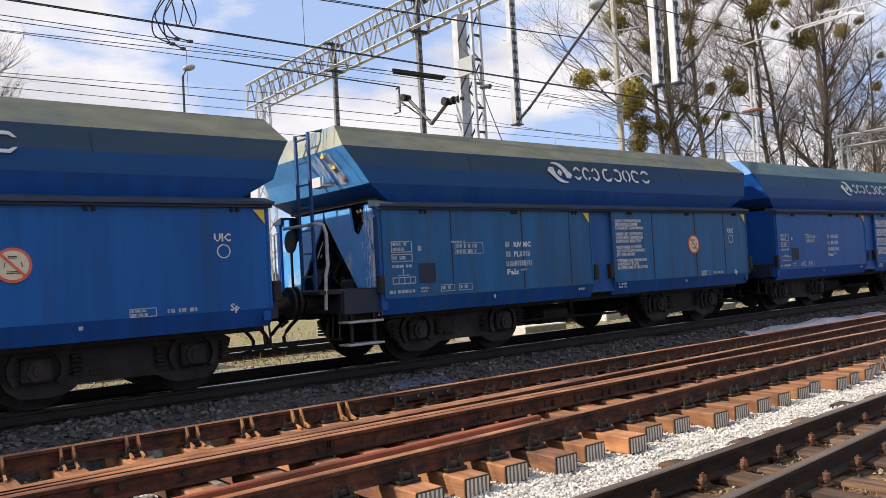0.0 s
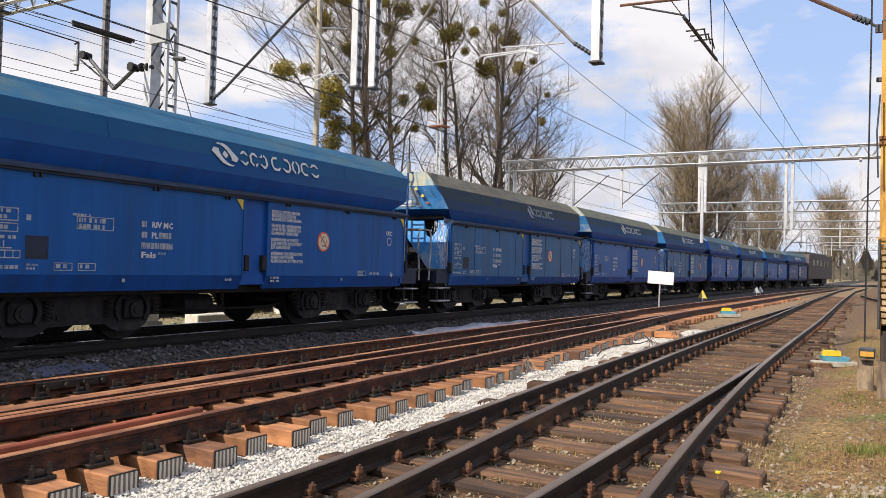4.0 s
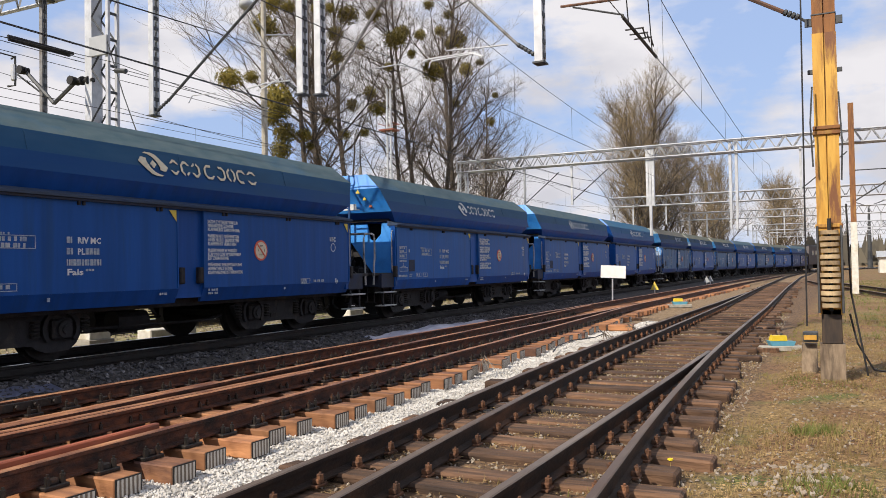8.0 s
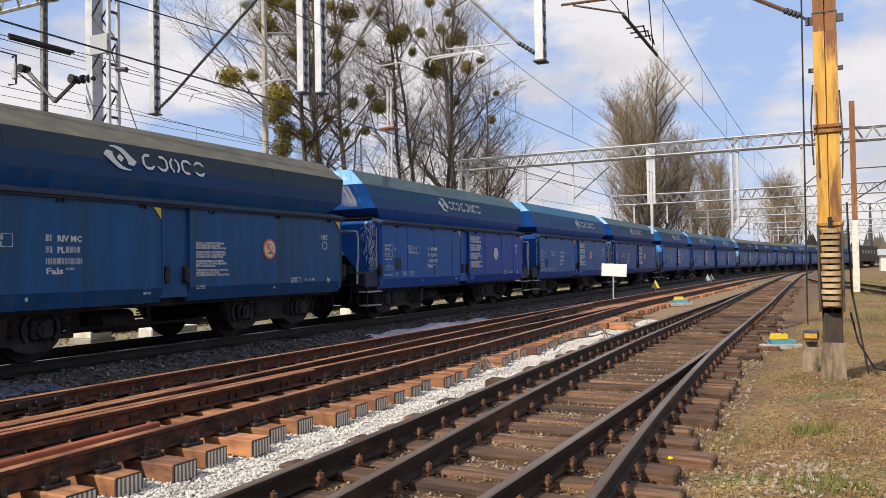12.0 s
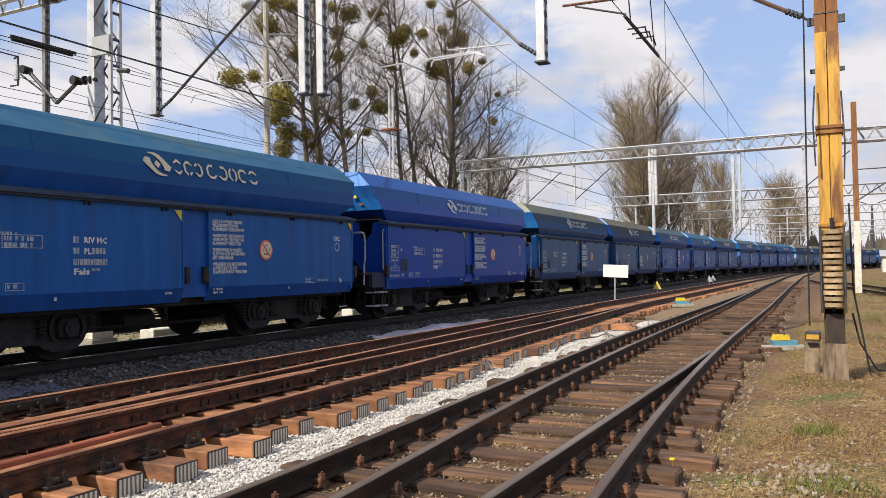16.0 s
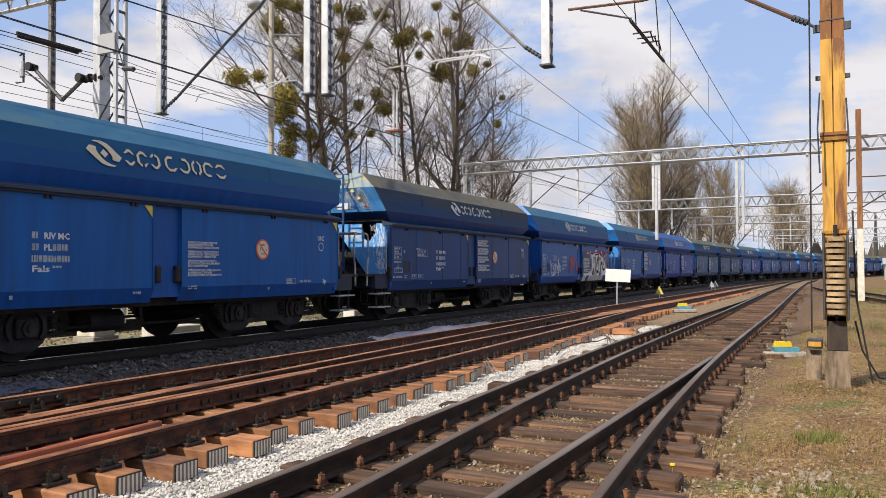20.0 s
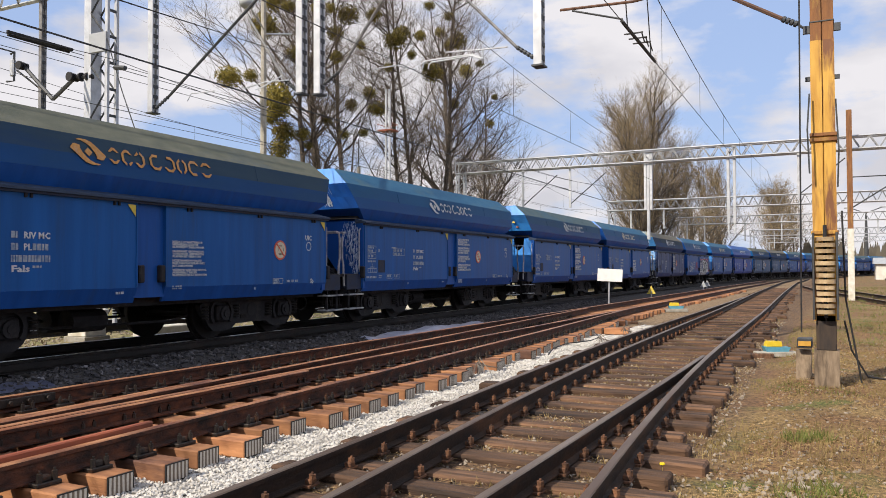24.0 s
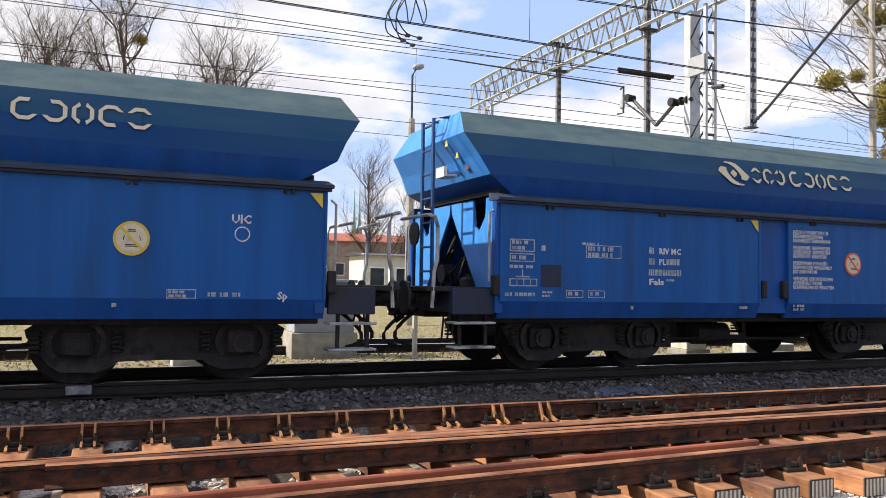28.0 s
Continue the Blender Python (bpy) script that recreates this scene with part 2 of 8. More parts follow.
M_AMBER = mat("amber_marking", (0.46, 0.22, 0.06), (0.6, 0.32, 0.1), 25, 0.7, 0.0, 0, (0.3, 0.33, 0.35), 9, (0.55, 0.8))
M_YEL = mat("marking_yellow", (0.55, 0.42, 0.05), (0.62, 0.50, 0.10), 20, 0.7, 0.0)
M_RED = mat("marking_red", (0.55, 0.10, 0.06), (0.62, 0.14, 0.08), 20, 0.7, 0.0)
M_BLACK = mat("marking_black", (0.012, 0.012, 0.014), (0.02, 0.02, 0.022), 20, 0.8, 0.1)
# new rails: rust darkened on webs as shade, lightened on heads as sunlight
M_RUSTSHADE = mat("rail_rust", (0.030, 0.009, 0.005), (0.125, 0.040, 0.017), 14, 0.7, 0.4, 0.1, (0.010, 0.006, 0.005), 5, (0.46, 0.66), (0.7, 1, 1.2), gloss=0.4)
M_RUSTLIT = mat("rail_rust_sunlit", (0.30, 0.105, 0.042), (0.56, 0.27, 0.12), 9, 0.40, 0.15, 0.2, (0.10, 0.035, 0.020), 2.6, (0.48, 0.66), (0.30, 1, 1), gloss=0.9)
M_ORANGE = mat("check_rail_orange", (0.20, 0.046, 0.020), (0.36, 0.10, 0.045), 7, 0.6, 0.15, 0, (0.09, 0.03, 0.014), 2, (0.48, 0.68), (0.35, 1, 1))
M_BRACKET = mat("bracket_rust", (0.28, 0.12, 0.045), (0.42, 0.21, 0.085), 15, 0.7, 0.2, 0, (0.13, 0.05, 0.02), 6, (0.5, 0.7), vary=0.2)
# old rail sides darkened: the shade on their webs is in the colour
M_OLDRAIL = mat("rail_old", (0.009, 0.006, 0.005), (0.042, 0.023, 0.014), 12, 0.7, 0.3, 0.1, (0.15, 0.065, 0.028), 2.5, (0.54, 0.8), (0.35, 1, 1), gloss=0.3)
M_RUNNING = mat("rail_running_face", (0.13, 0.095, 0.070), (0.25, 0.20, 0.16), 5, 0.45, 0.05, 0.45, (0.10, 0.055, 0.032), 2, (0.46, 0.7), (0.1, 1, 1))
M_TIMBER = mat("sleeper_new_wood", (0.20, 0.080, 0.033), (0.43, 0.20, 0.085), 7, 0.75, 0.3, 0, (0.070, 0.032, 0.024), 2.0, (0.47, 0.66), (1.0, 0.22, 1), 0.32, 40)
M_TAR = mat("sleeper_end_tar", (0.012, 0.011, 0.010), (0.03, 0.026, 0.022), 14, 0.7, 0.2)
M_BOLT = mat("fastening_black", (0.010, 0.009, 0.008), (0.032, 0.025, 0.021), 25, 0.5, 0.2, 0.3, (0.10, 0.04, 0.016), 9, (0.55, 0.7), vary=0.3)
M_OLDBOLT = mat("fastening_rust", (0.065, 0.028, 0.014), (0.19, 0.085, 0.04), 25, 0.85, 0.3, 0, (0.03, 0.018, 0.013), 9, (0.5, 0.7), vary=0.4)
M_OLDWOOD = mat("sleeper_old_wood", (0.046, 0.023, 0.012), (0.175, 0.096, 0.054), 11, 0.9, 0.8, 0, (0.018, 0.011, 0.008), 2.5, (0.48, 0.66), (1.6, 0.18, 1), 0.4, 30)
M_SLEEVE = mat("tarred_sleeve", (0.018, 0.013, 0.011), (0.055, 0.036, 0.024), 6, 0.75, 0.2, 0, (0.16, 0.09, 0.035), 2.2, (0.58, 0.72), (3, 3, 0.6))
M_CONC = mat("concrete", (0.28, 0.26, 0.22), (0.40, 0.38, 0.33), 7, 0.9, 0.4, 0, (0.17, 0.15, 0.12), 1.5, (0.5, 0.75), vary=0.1)
M_LIGHTCONC = mat("concrete_pale", (0.55, 0.53, 0.46), (0.68, 0.66, 0.60), 7, 0.9, 0.3, 0, (0.42, 0.36, 0.22), 1.5, (0.5, 0.75))
M_GALV = mat("galvanised_steel", (0.40, 0.42, 0.45), (0.56, 0.58, 0.61), 6, 0.5, 0.08, 0.25, (0.26, 0.27, 0.28), 1.5, (0.5, 0.75), vary=0.08)
M_LACING = mat("lacing_grey", (0.20, 0.21, 0.22), (0.34, 0.35, 0.37), 6, 0.55, 0.08, 0.25, (0.13, 0.12, 0.12), 2, (0.5, 0.7))
M_TUBE = mat("weathered_tube", (0.13, 0.13, 0.135), (0.26, 0.26, 0.26), 8, 0.6, 0.1, 0.2, (0.10, 0.085, 0.07), 3, (0.5, 0.7))
M_DKSTEEL = mat("dark_steel", (0.035, 0.039, 0.044), (0.08, 0.085, 0.09), 8, 0.6, 0.15, 0.3)
M_WIRE = mat("wire_copper_dark", (0.02, 0.02, 0.022), (0.04, 0.04, 0.042), 8, 0.6, 0.0, 0.3)
M_BARK = mat("bark", (0.055, 0.043, 0.034), (0.12, 0.098, 0.080), 4, 0.95, 0.5, 0, (0.035, 0.030, 0.026), 0.7, (0.5, 0.75))
M_TWIG = mat("twig", (0.12, 0.095, 0.075), (0.22, 0.18, 0.14), 3, 0.95, 0.0)
M_FARTWIG = mat("twig_budding", (0.20, 0.15, 0.085), (0.32, 0.25, 0.145), 0.4, 0.95, 0.0)
M_WOODS = mat("far_woods", (0.07, 0.062, 0.05), (0.13, 0.115, 0.085), 0.05, 0.95, 0.0)
M_MISTLE = mat("mistletoe", (0.065, 0.058, 0.010), (0.27, 0.21, 0.032), 3, 0.8, 0.0, vary=0.3)
M_GRASS = mat("grass_blade", (0.15, 0.105, 0.036), (0.34, 0.25, 0.105), 1.2, 0.8, 0.0, 0, (0.105, 0.125, 0.022), 0.5, (0.5, 0.64))
M_STONEW = mat("gravel_white", (0.43, 0.41, 0.38), (0.64, 0.62, 0.585), 6, 0.9, 0.2, 0, (0.28, 0.265, 0.24), 3, (0.52, 0.75))
M_STONED = mat("gravel_dark", (0.022, 0.021, 0.023), (0.135, 0.128, 0.134), 7, 0.9, 0.3, 0, (0.34, 0.33, 0.34), 4, (0.58, 0.72), gloss=0.2)
M_STONEB = mat("gravel_brown", (0.20, 0.16, 0.12), (0.36, 0.31, 0.25), 7, 0.9, 0.3)
M_YMAST = mat("mast_yellow", (0.46, 0.23, 0.025), (0.60, 0.35, 0.06), 4, 0.6, 0.15, 0, (0.16, 0.06, 0.02), 1.5, (0.50, 0.62), (3, 3, 0.5))
M_ARM = mat("arm_brown", (0.085, 0.045, 0.03), (0.17, 0.085, 0.05), 6, 0.75, 0.2, 0, (0.05, 0.035, 0.03), 3, (0.5, 0.7))
M_BMAST = mat("mast_brown", (0.13, 0.055, 0.022), (0.26, 0.115, 0.04), 4, 0.8, 0.2, 0, (0.40, 0.24, 0.06), 1.5, (0.56, 0.68), (3, 3, 0.5))
M_DISC = mat("weight_disc", (0.34, 0.24, 0.13), (0.52, 0.40, 0.24), 8, 0.85, 0.3, 0, (0.15, 0.08, 0.04), 3, (0.5, 0.7), vary=0.25)
M_TARP = mat("plastic_sheet", (0.36, 0.36, 0.44), (0.52, 0.52, 0.60), 3, 0.4, 0.3, fine=9)
M_SIGN = mat("sign_white", (0.74, 0.74, 0.72), (0.82, 0.82, 0.80), 5, 0.5, 0.02)
M_LAMPY = mat("box_yellow", (0.62, 0.45, 0.02), (0.70, 0.52, 0.04), 9, 0.5, 0.05)
M_LAMPB = mat("box_blue", (0.07, 0.24, 0.33), (0.11, 0.32, 0.42), 9, 0.5, 0.05)
M_BRICK = mat("wall_brick", (0.28, 0.12, 0.07), (0.38, 0.19, 0.12), 3, 0.9, 0.2)
M_TILE = mat("roof_tile", (0.30, 0.08, 0.05), (0.40, 0.13, 0.08), 3, 0.9, 0.2)
M_PLASTER = mat("wall_plaster", (0.55, 0.53, 0.47), (0.66, 0.64, 0.58), 1.5, 0.9, 0.1)
M_OLDBRICK = mat("faded_brick", (0.27, 0.19, 0.155), (0.38, 0.29, 0.24), 3, 0.9, 0.2, 0, (0.22, 0.18, 0.16), 0.5, (0.5, 0.7))
M_COPPER = mat("spire_copper", (0.12, 0.28, 0.24), (0.18, 0.36, 0.31), 1.5, 0.7, 0.1)
M_GLASS = mat("window_dark", (0.02, 0.025, 0.03), (0.04, 0.045, 0.05), 2, 0.12, 0.0)
M_LOCO = mat("loco_maroon", (0.018, 0.012, 0.014), (0.034, 0.020, 0.022), 3, 0.6, 0.1)
M_GREYBOX = mat("cabinet_grey", (0.30, 0.32, 0.34), (0.38, 0.40, 0.42), 3, 0.6, 0.05)
M_FLOWER = mat("flower_yellow", (0.7, 0.52, 0.01), (0.8, 0.6, 0.02), 20, 0.8, 0.0)


def striped():
    """Ribbed end plates of new sleepers: pale and dark upright bands."""
    m = mat("sleeper_end_grain", (0.42, 0.40, 0.36), (0.55, 0.53, 0.48), 14, 0.8, 0.3)
    n, k = m.node_tree.nodes, m.node_tree.links
    tc = n.new("ShaderNodeTexCoord")
    w = n.new("ShaderNodeTexWave")
    w.inputs["Scale"].default_value, w.inputs["Distortion"].default_value, w.inputs["Detail"].default_value = 8.0, 1.2, 3.0
    k.new(tc.outputs["Object"], w.inputs["Vector"])
    r = n.new("ShaderNodeValToRGB")
    r.color_ramp.elements[0].position, r.color_ramp.elements[1].position = 0.42, 0.58
    r.color_ramp.elements[0].color, r.color_ramp.elements[1].color = (0.15, 0.115, 0.085, 1), (0.52, 0.48, 0.42, 1)
    k.new(w.outputs["Fac"], r.inputs[0])
    k.new(r.outputs[0], n["Principled BSDF"].inputs["Base Color"])
    return m


M_TIMBEREND = striped()
M_SCRAP = mat("plastic_scrap", (0.05, 0.055, 0.09), (0.10, 0.11, 0.17), 5, 0.5, 0.1)
M_STAINED = mat("concrete_stained", (0.16, 0.115, 0.075), (0.29, 0.22, 0.15), 7, 0.9, 0.4, 0, (0.05, 0.035, 0.025), 1.6, (0.5, 0.66), (3, 3, 0.5))
M_TEXT = mat("lettering_faded", (0.46, 0.50, 0.54), (0.60, 0.62, 0.64), 25, 0.7, 0.0, 0, (0.14, 0.22, 0.36), 9, (0.54, 0.78))

M_FAINT = mat("stencil_faded", (0.24, 0.30, 0.37), (0.38, 0.42, 0.47), 25, 0.7, 0.0, 0, (0.06, 0.13, 0.27), 9, (0.48, 0.72))
M_REDSPRAY = mat("spray_red", (0.36, 0.030, 0.028), (0.50, 0.055, 0.045), 14, 0.7, 0.0, 0, (0.20, 0.03, 0.05), 5, (0.5, 0.7))
M_REDHAZE = mat("spray_red_thin", (0.30, 0.06, 0.06), (0.42, 0.09, 0.07), 9, 0.8, 0.0, 0, (0.05, 0.06, 0.17), 7, (0.46, 0.58))
M_LIME = mat("lime_streaks", (0.48, 0.58, 0.72), (0.70, 0.78, 0.88), 14, 0.8, 0.1)
M_LITTER = mat("leaf_scraps", (0.17, 0.092, 0.036), (0.42, 0.29, 0.14), 2.5, 0.9, 0.0, 0, (0.06, 0.032, 0.016), 1.7, (0.5, 0.6))
M_GREYSPRAY = mat("spray_grey", (0.050, 0.072, 0.13), (0.075, 0.098, 0.155), 5, 0.7, 0.0, 0, (0.022, 0.065, 0.17), 2.5, (0.5, 0.7))
M_MIDGREY = mat("spray_mid_grey", (0.20, 0.21, 0.22), (0.28, 0.28, 0.29), 8, 0.7, 0.0)
M_STRAW = mat("dry_straw", (0.19, 0.12, 0.045), (0.44, 0.31, 0.13), 2.0, 0.8, 0.0, 0, (0.12, 0.075, 0.028), 1.4, (0.5, 0.65))
M_FRESH = mat("fresh_grass", (0.075, 0.095, 0.016), (0.17, 0.19, 0.04), 3.0, 0.8, 0.0, 0, (0.28, 0.23, 0.09), 2, (0.52, 0.62))
# darker copies of old rail and sleeper, with the train's shade put in
M_SHADERAIL = mat("rail_shaded", (0.006, 0.005, 0.005), (0.019, 0.015, 0.013), 12, 0.6, 0.3, 0.1, (0.045, 0.026, 0.018), 2.5, (0.56, 0.8), (0.35, 1, 1), gloss=0.3)
M_SHADEWOOD = mat("sleeper_shaded", (0.012, 0.010, 0.009), (0.04, 0.033, 0.028), 9, 0.85, 0.4, vary=0.3)

# ---- mesh helpers ----
def box(bm, x0, y0, z0, x1, y1, z1, bevel=0.0):
    x0, x1, y0, y1 = min(x0, x1), max(x0, x1), min(y0, y1), max(y0, y1)
    v = [bm.verts.new((x, y, z)) for z in (z0, z1) for y in (y0, y1) for x in (x0, x1)]
    f = [bm.faces.new([v[i] for i in q]) for q in ((0, 2, 3, 1), (4, 5, 7, 6), (0, 1, 5, 4), (2, 6, 7, 3), (0, 4, 6, 2), (1, 3, 7, 5))]
    if bevel:
        bmesh.ops.bevel(bm, geom=list({e for a in f for e in a.edges}), offset=bevel, segments=1, affect='EDGES')


def prism(bm, outline, a, b, axis="y"):
    """An outline of (u, v) drawn out from a to b along an axis: u, v are x, z for y; y, z for x; x, y for z."""
    def at(u, v, w):
        return {"y": (u, w, v), "x": (w, u, v), "z": (u, v, w)}[axis]
    lo = [bm.verts.new(at(u, v, a)) for u, v in outline]
    hi = [bm.verts.new(at(u, v, b)) for u, v in outline]
    n = len(outline)
    for i in range(n):
        bm.faces.new((lo[i], lo[(i + 1) % n], hi[(i + 1) % n], hi[i]))
    bm.faces.new(lo[::-1])
    bm.faces.new(hi)


def tube(bm, points, r, sides=6, r1=None):
    """A round bar along points."""
    pts = [Vector(p) for p in points]
    rings = []
    for i, p in enumerate(pts):
        d = (pts[min(i + 1, len(pts) - 1)] - pts[max(i - 1, 0)]).normalized()
        up = Vector((0, 0, 1)) if abs(d.z) < 0.9 else Vector((1, 0, 0))
        a = d.cross(up).normalized()
        b = d.cross(a)
        rr = r if r1 is None else r + (r1 - r) * i / (len(pts) - 1)
        rings.append([bm.verts.new(p + (a * math.cos(2 * math.pi * k / sides) + b * math.sin(2 * math.pi * k / sides)) * rr) for k in range(sides)])
    for q, s in zip(rings, rings[1:]):
        for k in range(sides):
            bm.faces.new((q[k], q[(k + 1) % sides], s[(k + 1) % sides], s[k]))
    bm.faces.new(rings[0][::-1])
    bm.faces.new(rings[-1])


def disc(bm, c, r, h, axis="y", sides=20, r2=None):
    """A drum of radius r and length h from c along an axis."""
    d = {"x": Vector((1, 0, 0)), "y": Vector((0, 1, 0)), "z": Vector((0, 0, 1))}[axis]
    tube(bm, [Vector(c), Vector(c) + d * h], r, sides, r2)


def lattice(bm, a, b, side, up, w, h, bays, chord=0.05, web=0.03):
    """A lattice girder from a to b of width w and height h: four chords, zigzag webs."""
    a, b, side, up = Vector(a), Vector(b), Vector(side).normalized(), Vector(up).normalized()
    corner = [side * (sx * w / 2) + up * (sz * h / 2) for sx, sz in ((-1, -1), (1, -1), (1, 1), (-1, 1))]
    for c in corner:
        tube(bm, (a + c, b + c), chord, 4)
    for k in range(4):
        p, q = corner[k], corner[(k + 1) % 4]
        for i in range(bays):
            u0, u1 = a.lerp(b, i / bays), a.lerp(b, (i + 1) / bays)
            s, e = (p, q) if (i + k) % 2 else (q, p)
            tube(bm, (u0 + s, u1 + e), web, 3)


MESHES = {}


def smooth(me):
    for p in me.polygons:
        p.use_smooth = True


def part(name, bm, material, parent=None, label="", soft=False):
    """Links a bmesh as one mesh object, under a thing or a part if one is given."""
    me = bpy.data.meshes.new(name)
    bmesh.ops.recalc_face_normals(bm, faces=bm.faces)
    bm.to_mesh(me)
    bm.free()
    for m in (material if isinstance(material, (list, tuple)) else [material]):
        me.materials.append(m)
    if soft:
        smooth(me)
    ob = new(name, me)
    ob.parent = parent
    return tagged(ob, label)


def twin(name, me, parent, m=None):
    """Another object on the same mesh."""
    ob = new(name, me)
    ob.parent = parent
    if m is not None:
        ob.matrix_basis = m
    return ob


def thing(name, label, category, group="", kind="", at=None):
    ob = new(name)
    if at is not None:
        ob.matrix_basis = at
    return tagged(ob, label, category, group, kind)


def soup(name, verts, faces, material, label="", category="", kind="stuff", parent=None):
    me = bpy.data.meshes.new(name)
    me.from_pydata(verts, [], faces)
    me.update()
    me.materials.append(material)
    ob = new(name, me)
    ob.parent = parent
    return tagged(ob, label, category, "", kind)

# ---- alignments ----
def track_y(x):
    """Near door plane of the train along its track, which bends to the south far off."""
    if x < 52:
        return 9.05 + .02 * x - .00035 * max(0, x - 25) ** 2
    return 9.836 + .013 * (x - 52) - (x - 52) ** 2 / 820


def smooth_line(points):
    xs, ys = [p[0] for p in points], [p[1] for p in points]

    def at(x):
        return sum(float(np.interp(x + d, xs, ys)) for d in (-1.5, -0.5, 0.5, 1.5)) / 4
    return at


line_a = smooth_line([(-30, 7.92), (60, 7.92), (120, 7.3)])          # far stock rail of the new turnout
line_c = smooth_line([(-30, 3.75), (-3, 4.76), (1, 4.99), (5, 5.21), (10, 5.46), (17.4, 5.83), (23.3, 6.20), (27, 6.40), (60, 6.415), (120, 5.8)])
line_b = smooth_line([(-30, 6.415), (60, 6.415)])
old_b = smooth_line([(-20, 0.6), (-6, 2.0), (0, 2.6), (4.5, 2.92), (7.5, 3.17), (12, 3.42), (15, 3.53), (20, 3.66), (28, 3.85), (52, 4.66), (90, 5.7), (140, 5.5)])
old_a = smooth_line([(-20, 3.50), (4, 3.55), (7, 3.71), (10.7, 3.93), (16, 4.16), (30, 4.28), (42, 4.40)])
old_c = smooth_line([(-20, 2.05), (9, 2.03), (16, 2.05)])
old_d = lambda x: old_b(x) - 1.505


def bed(x, y):
    """Height of the ground."""
    t = track_y(x) - 9.29
    y0 = y - t
    if y0 < 8.45:
        z = 0.0
    elif y0 < 9.35:
        z = 0.23 * (y0 - 8.45) / 0.9
    elif y0 < 13.1:
        z = 0.23
    elif y0 < 18:
        z = 0.23 - 0.05 * (y0 - 13.1) / 4.9
    else:
        z = 0.18 + 0.012 * min(y0 - 18, 30)
    if 4.3 < y < 8.4 and x < 30:
        z -= 0.045 if y < line_c(x) - .1 else .085
    if x < 60:
        edge_d, edge_a = old_d(x) - .62, old_a(x) + .1 if x < 40 else old_b(x) + .6
        if edge_d - .75 < y < edge_a:
            z -= (.085 if y < edge_d + .5 else .022) * min(1, (y - edge_d + .75) / .45)
    k = 0.35 if 1.0 < y < 4.3 else 1.0
    if -8 < y < 30 and -15 < x < 70:
        z += k * (0.030 * noise.noise((x * 0.9, y * 0.9, 0.3)) + 0.014 * noise.noise((x * 3.1, y * 3.1, 1.7)))
    return z


def ground_material():
    m = bpy.data.materials.new("ground")
    m.use_nodes = True
    n, k = m.node_tree.nodes, m.node_tree.links
    b = n["Principled BSDF"]
    b.inputs["Roughness"].default_value = 0.95
    tc = n.new("ShaderNodeTexCoord")
    sep = n.new("ShaderNodeSeparateXYZ")
    edge = n.new("ShaderNodeTexNoise")
    edge.inputs["Scale"].default_value, edge.inputs["Detail"].default_value = 1.3, 6.0
    k.new(tc.outputs["Object"], edge.inputs["Vector"])
    k.new(tc.outputs["Object"], sep.inputs[0])

    def grain(low, high, scale, detail=6.0, lo=0.35, hi=0.65, rough=0.6):
        t = n.new("ShaderNodeTexNoise")
        t.inputs["Scale"].default_value, t.inputs["Detail"].default_value, t.inputs["Roughness"].default_value = scale, detail, rough
        k.new(tc.outputs["Object"], t.inputs["Vector"])
        r = n.new("ShaderNodeValToRGB")
        r.color_ramp.elements[0].position, r.color_ramp.elements[1].position = lo, hi
        r.color_ramp.elements[0].color, r.color_ramp.elements[1].color = (*low, 1), (*high, 1)
        k.new(t.outputs["Fac"], r.inputs[0])
        return r.outputs[0], t.outputs["Fac"]

    def blend(f, a, c):
        x = n.new("ShaderNodeMix")
        x.data_type = 'RGBA'
        k.new(f, x.inputs["Factor"])
        k.new(a, x.inputs["A"])
        k.new(c, x.inputs["B"])
        return x.outputs["Result"]

    def step(src, at, soft, wobble=1.0):
        """0 below, 1 above a line across the plan whose edge wanders."""
        w = n.new("ShaderNodeMath")
        w.operation = 'MULTIPLY_ADD'
        w.inputs[1].default_value = wobble
        k.new(edge.outputs["Fac"], w.inputs[0])
        k.new(src, w.inputs[2])
        r = n.new("ShaderNodeMapRange")
        r.inputs["From Min"].default_value, r.inputs["From Max"].default_value = at - soft + wobble / 2, at + soft + wobble / 2
        k.new(w.outputs[0], r.inputs["Value"])
        return r.outputs[0]

    soil, fine = grain((0.058, 0.028, 0.012), (0.27, 0.145, 0.064), 15, 9.0, 0.38, 0.62, 0.7)
    straw, _ = grain((0.085, 0.054, 0.020), (0.31, 0.21, 0.085), 18, 9.0, 0.38, 0.62, 0.7)
    green, _ = grain((0.040, 0.050, 0.012), (0.16, 0.17, 0.04), 18, 9.0, 0.38, 0.62, 0.7)
    # shoulder bed near black: shade in the gaps between stones, as colour
    gap_shade, _ = grain((0.014, 0.012, 0.012), (0.075, 0.070, 0.068), 34)
    white, _ = grain((0.30, 0.28, 0.25), (0.58, 0.56, 0.52), 34)
    # earth between the old sleepers, its dark tone lowered to stand for shade
    oily, _ = grain((0.026, 0.014, 0.008), (0.21, 0.125, 0.062), 18, 9.0, 0.38, 0.62, 0.7)
    patch = n.new("ShaderNodeTexNoise")
    patch.inputs["Scale"].default_value, patch.inputs["Detail"].default_value = 0.55, 7.0
    k.new(tc.outputs["Object"], patch.inputs["Vector"])
    pr = n.new("ShaderNodeValToRGB")
    pr.color_ramp.elements[0].position, pr.color_ramp.elements[1].position = 0.44, 0.60
    k.new(patch.outputs["Fac"], pr.inputs[0])
    pg = n.new("ShaderNodeValToRGB")
    pg.color_ramp.elements[0].position, pg.color_ramp.elements[1].position = 0.56, 0.66
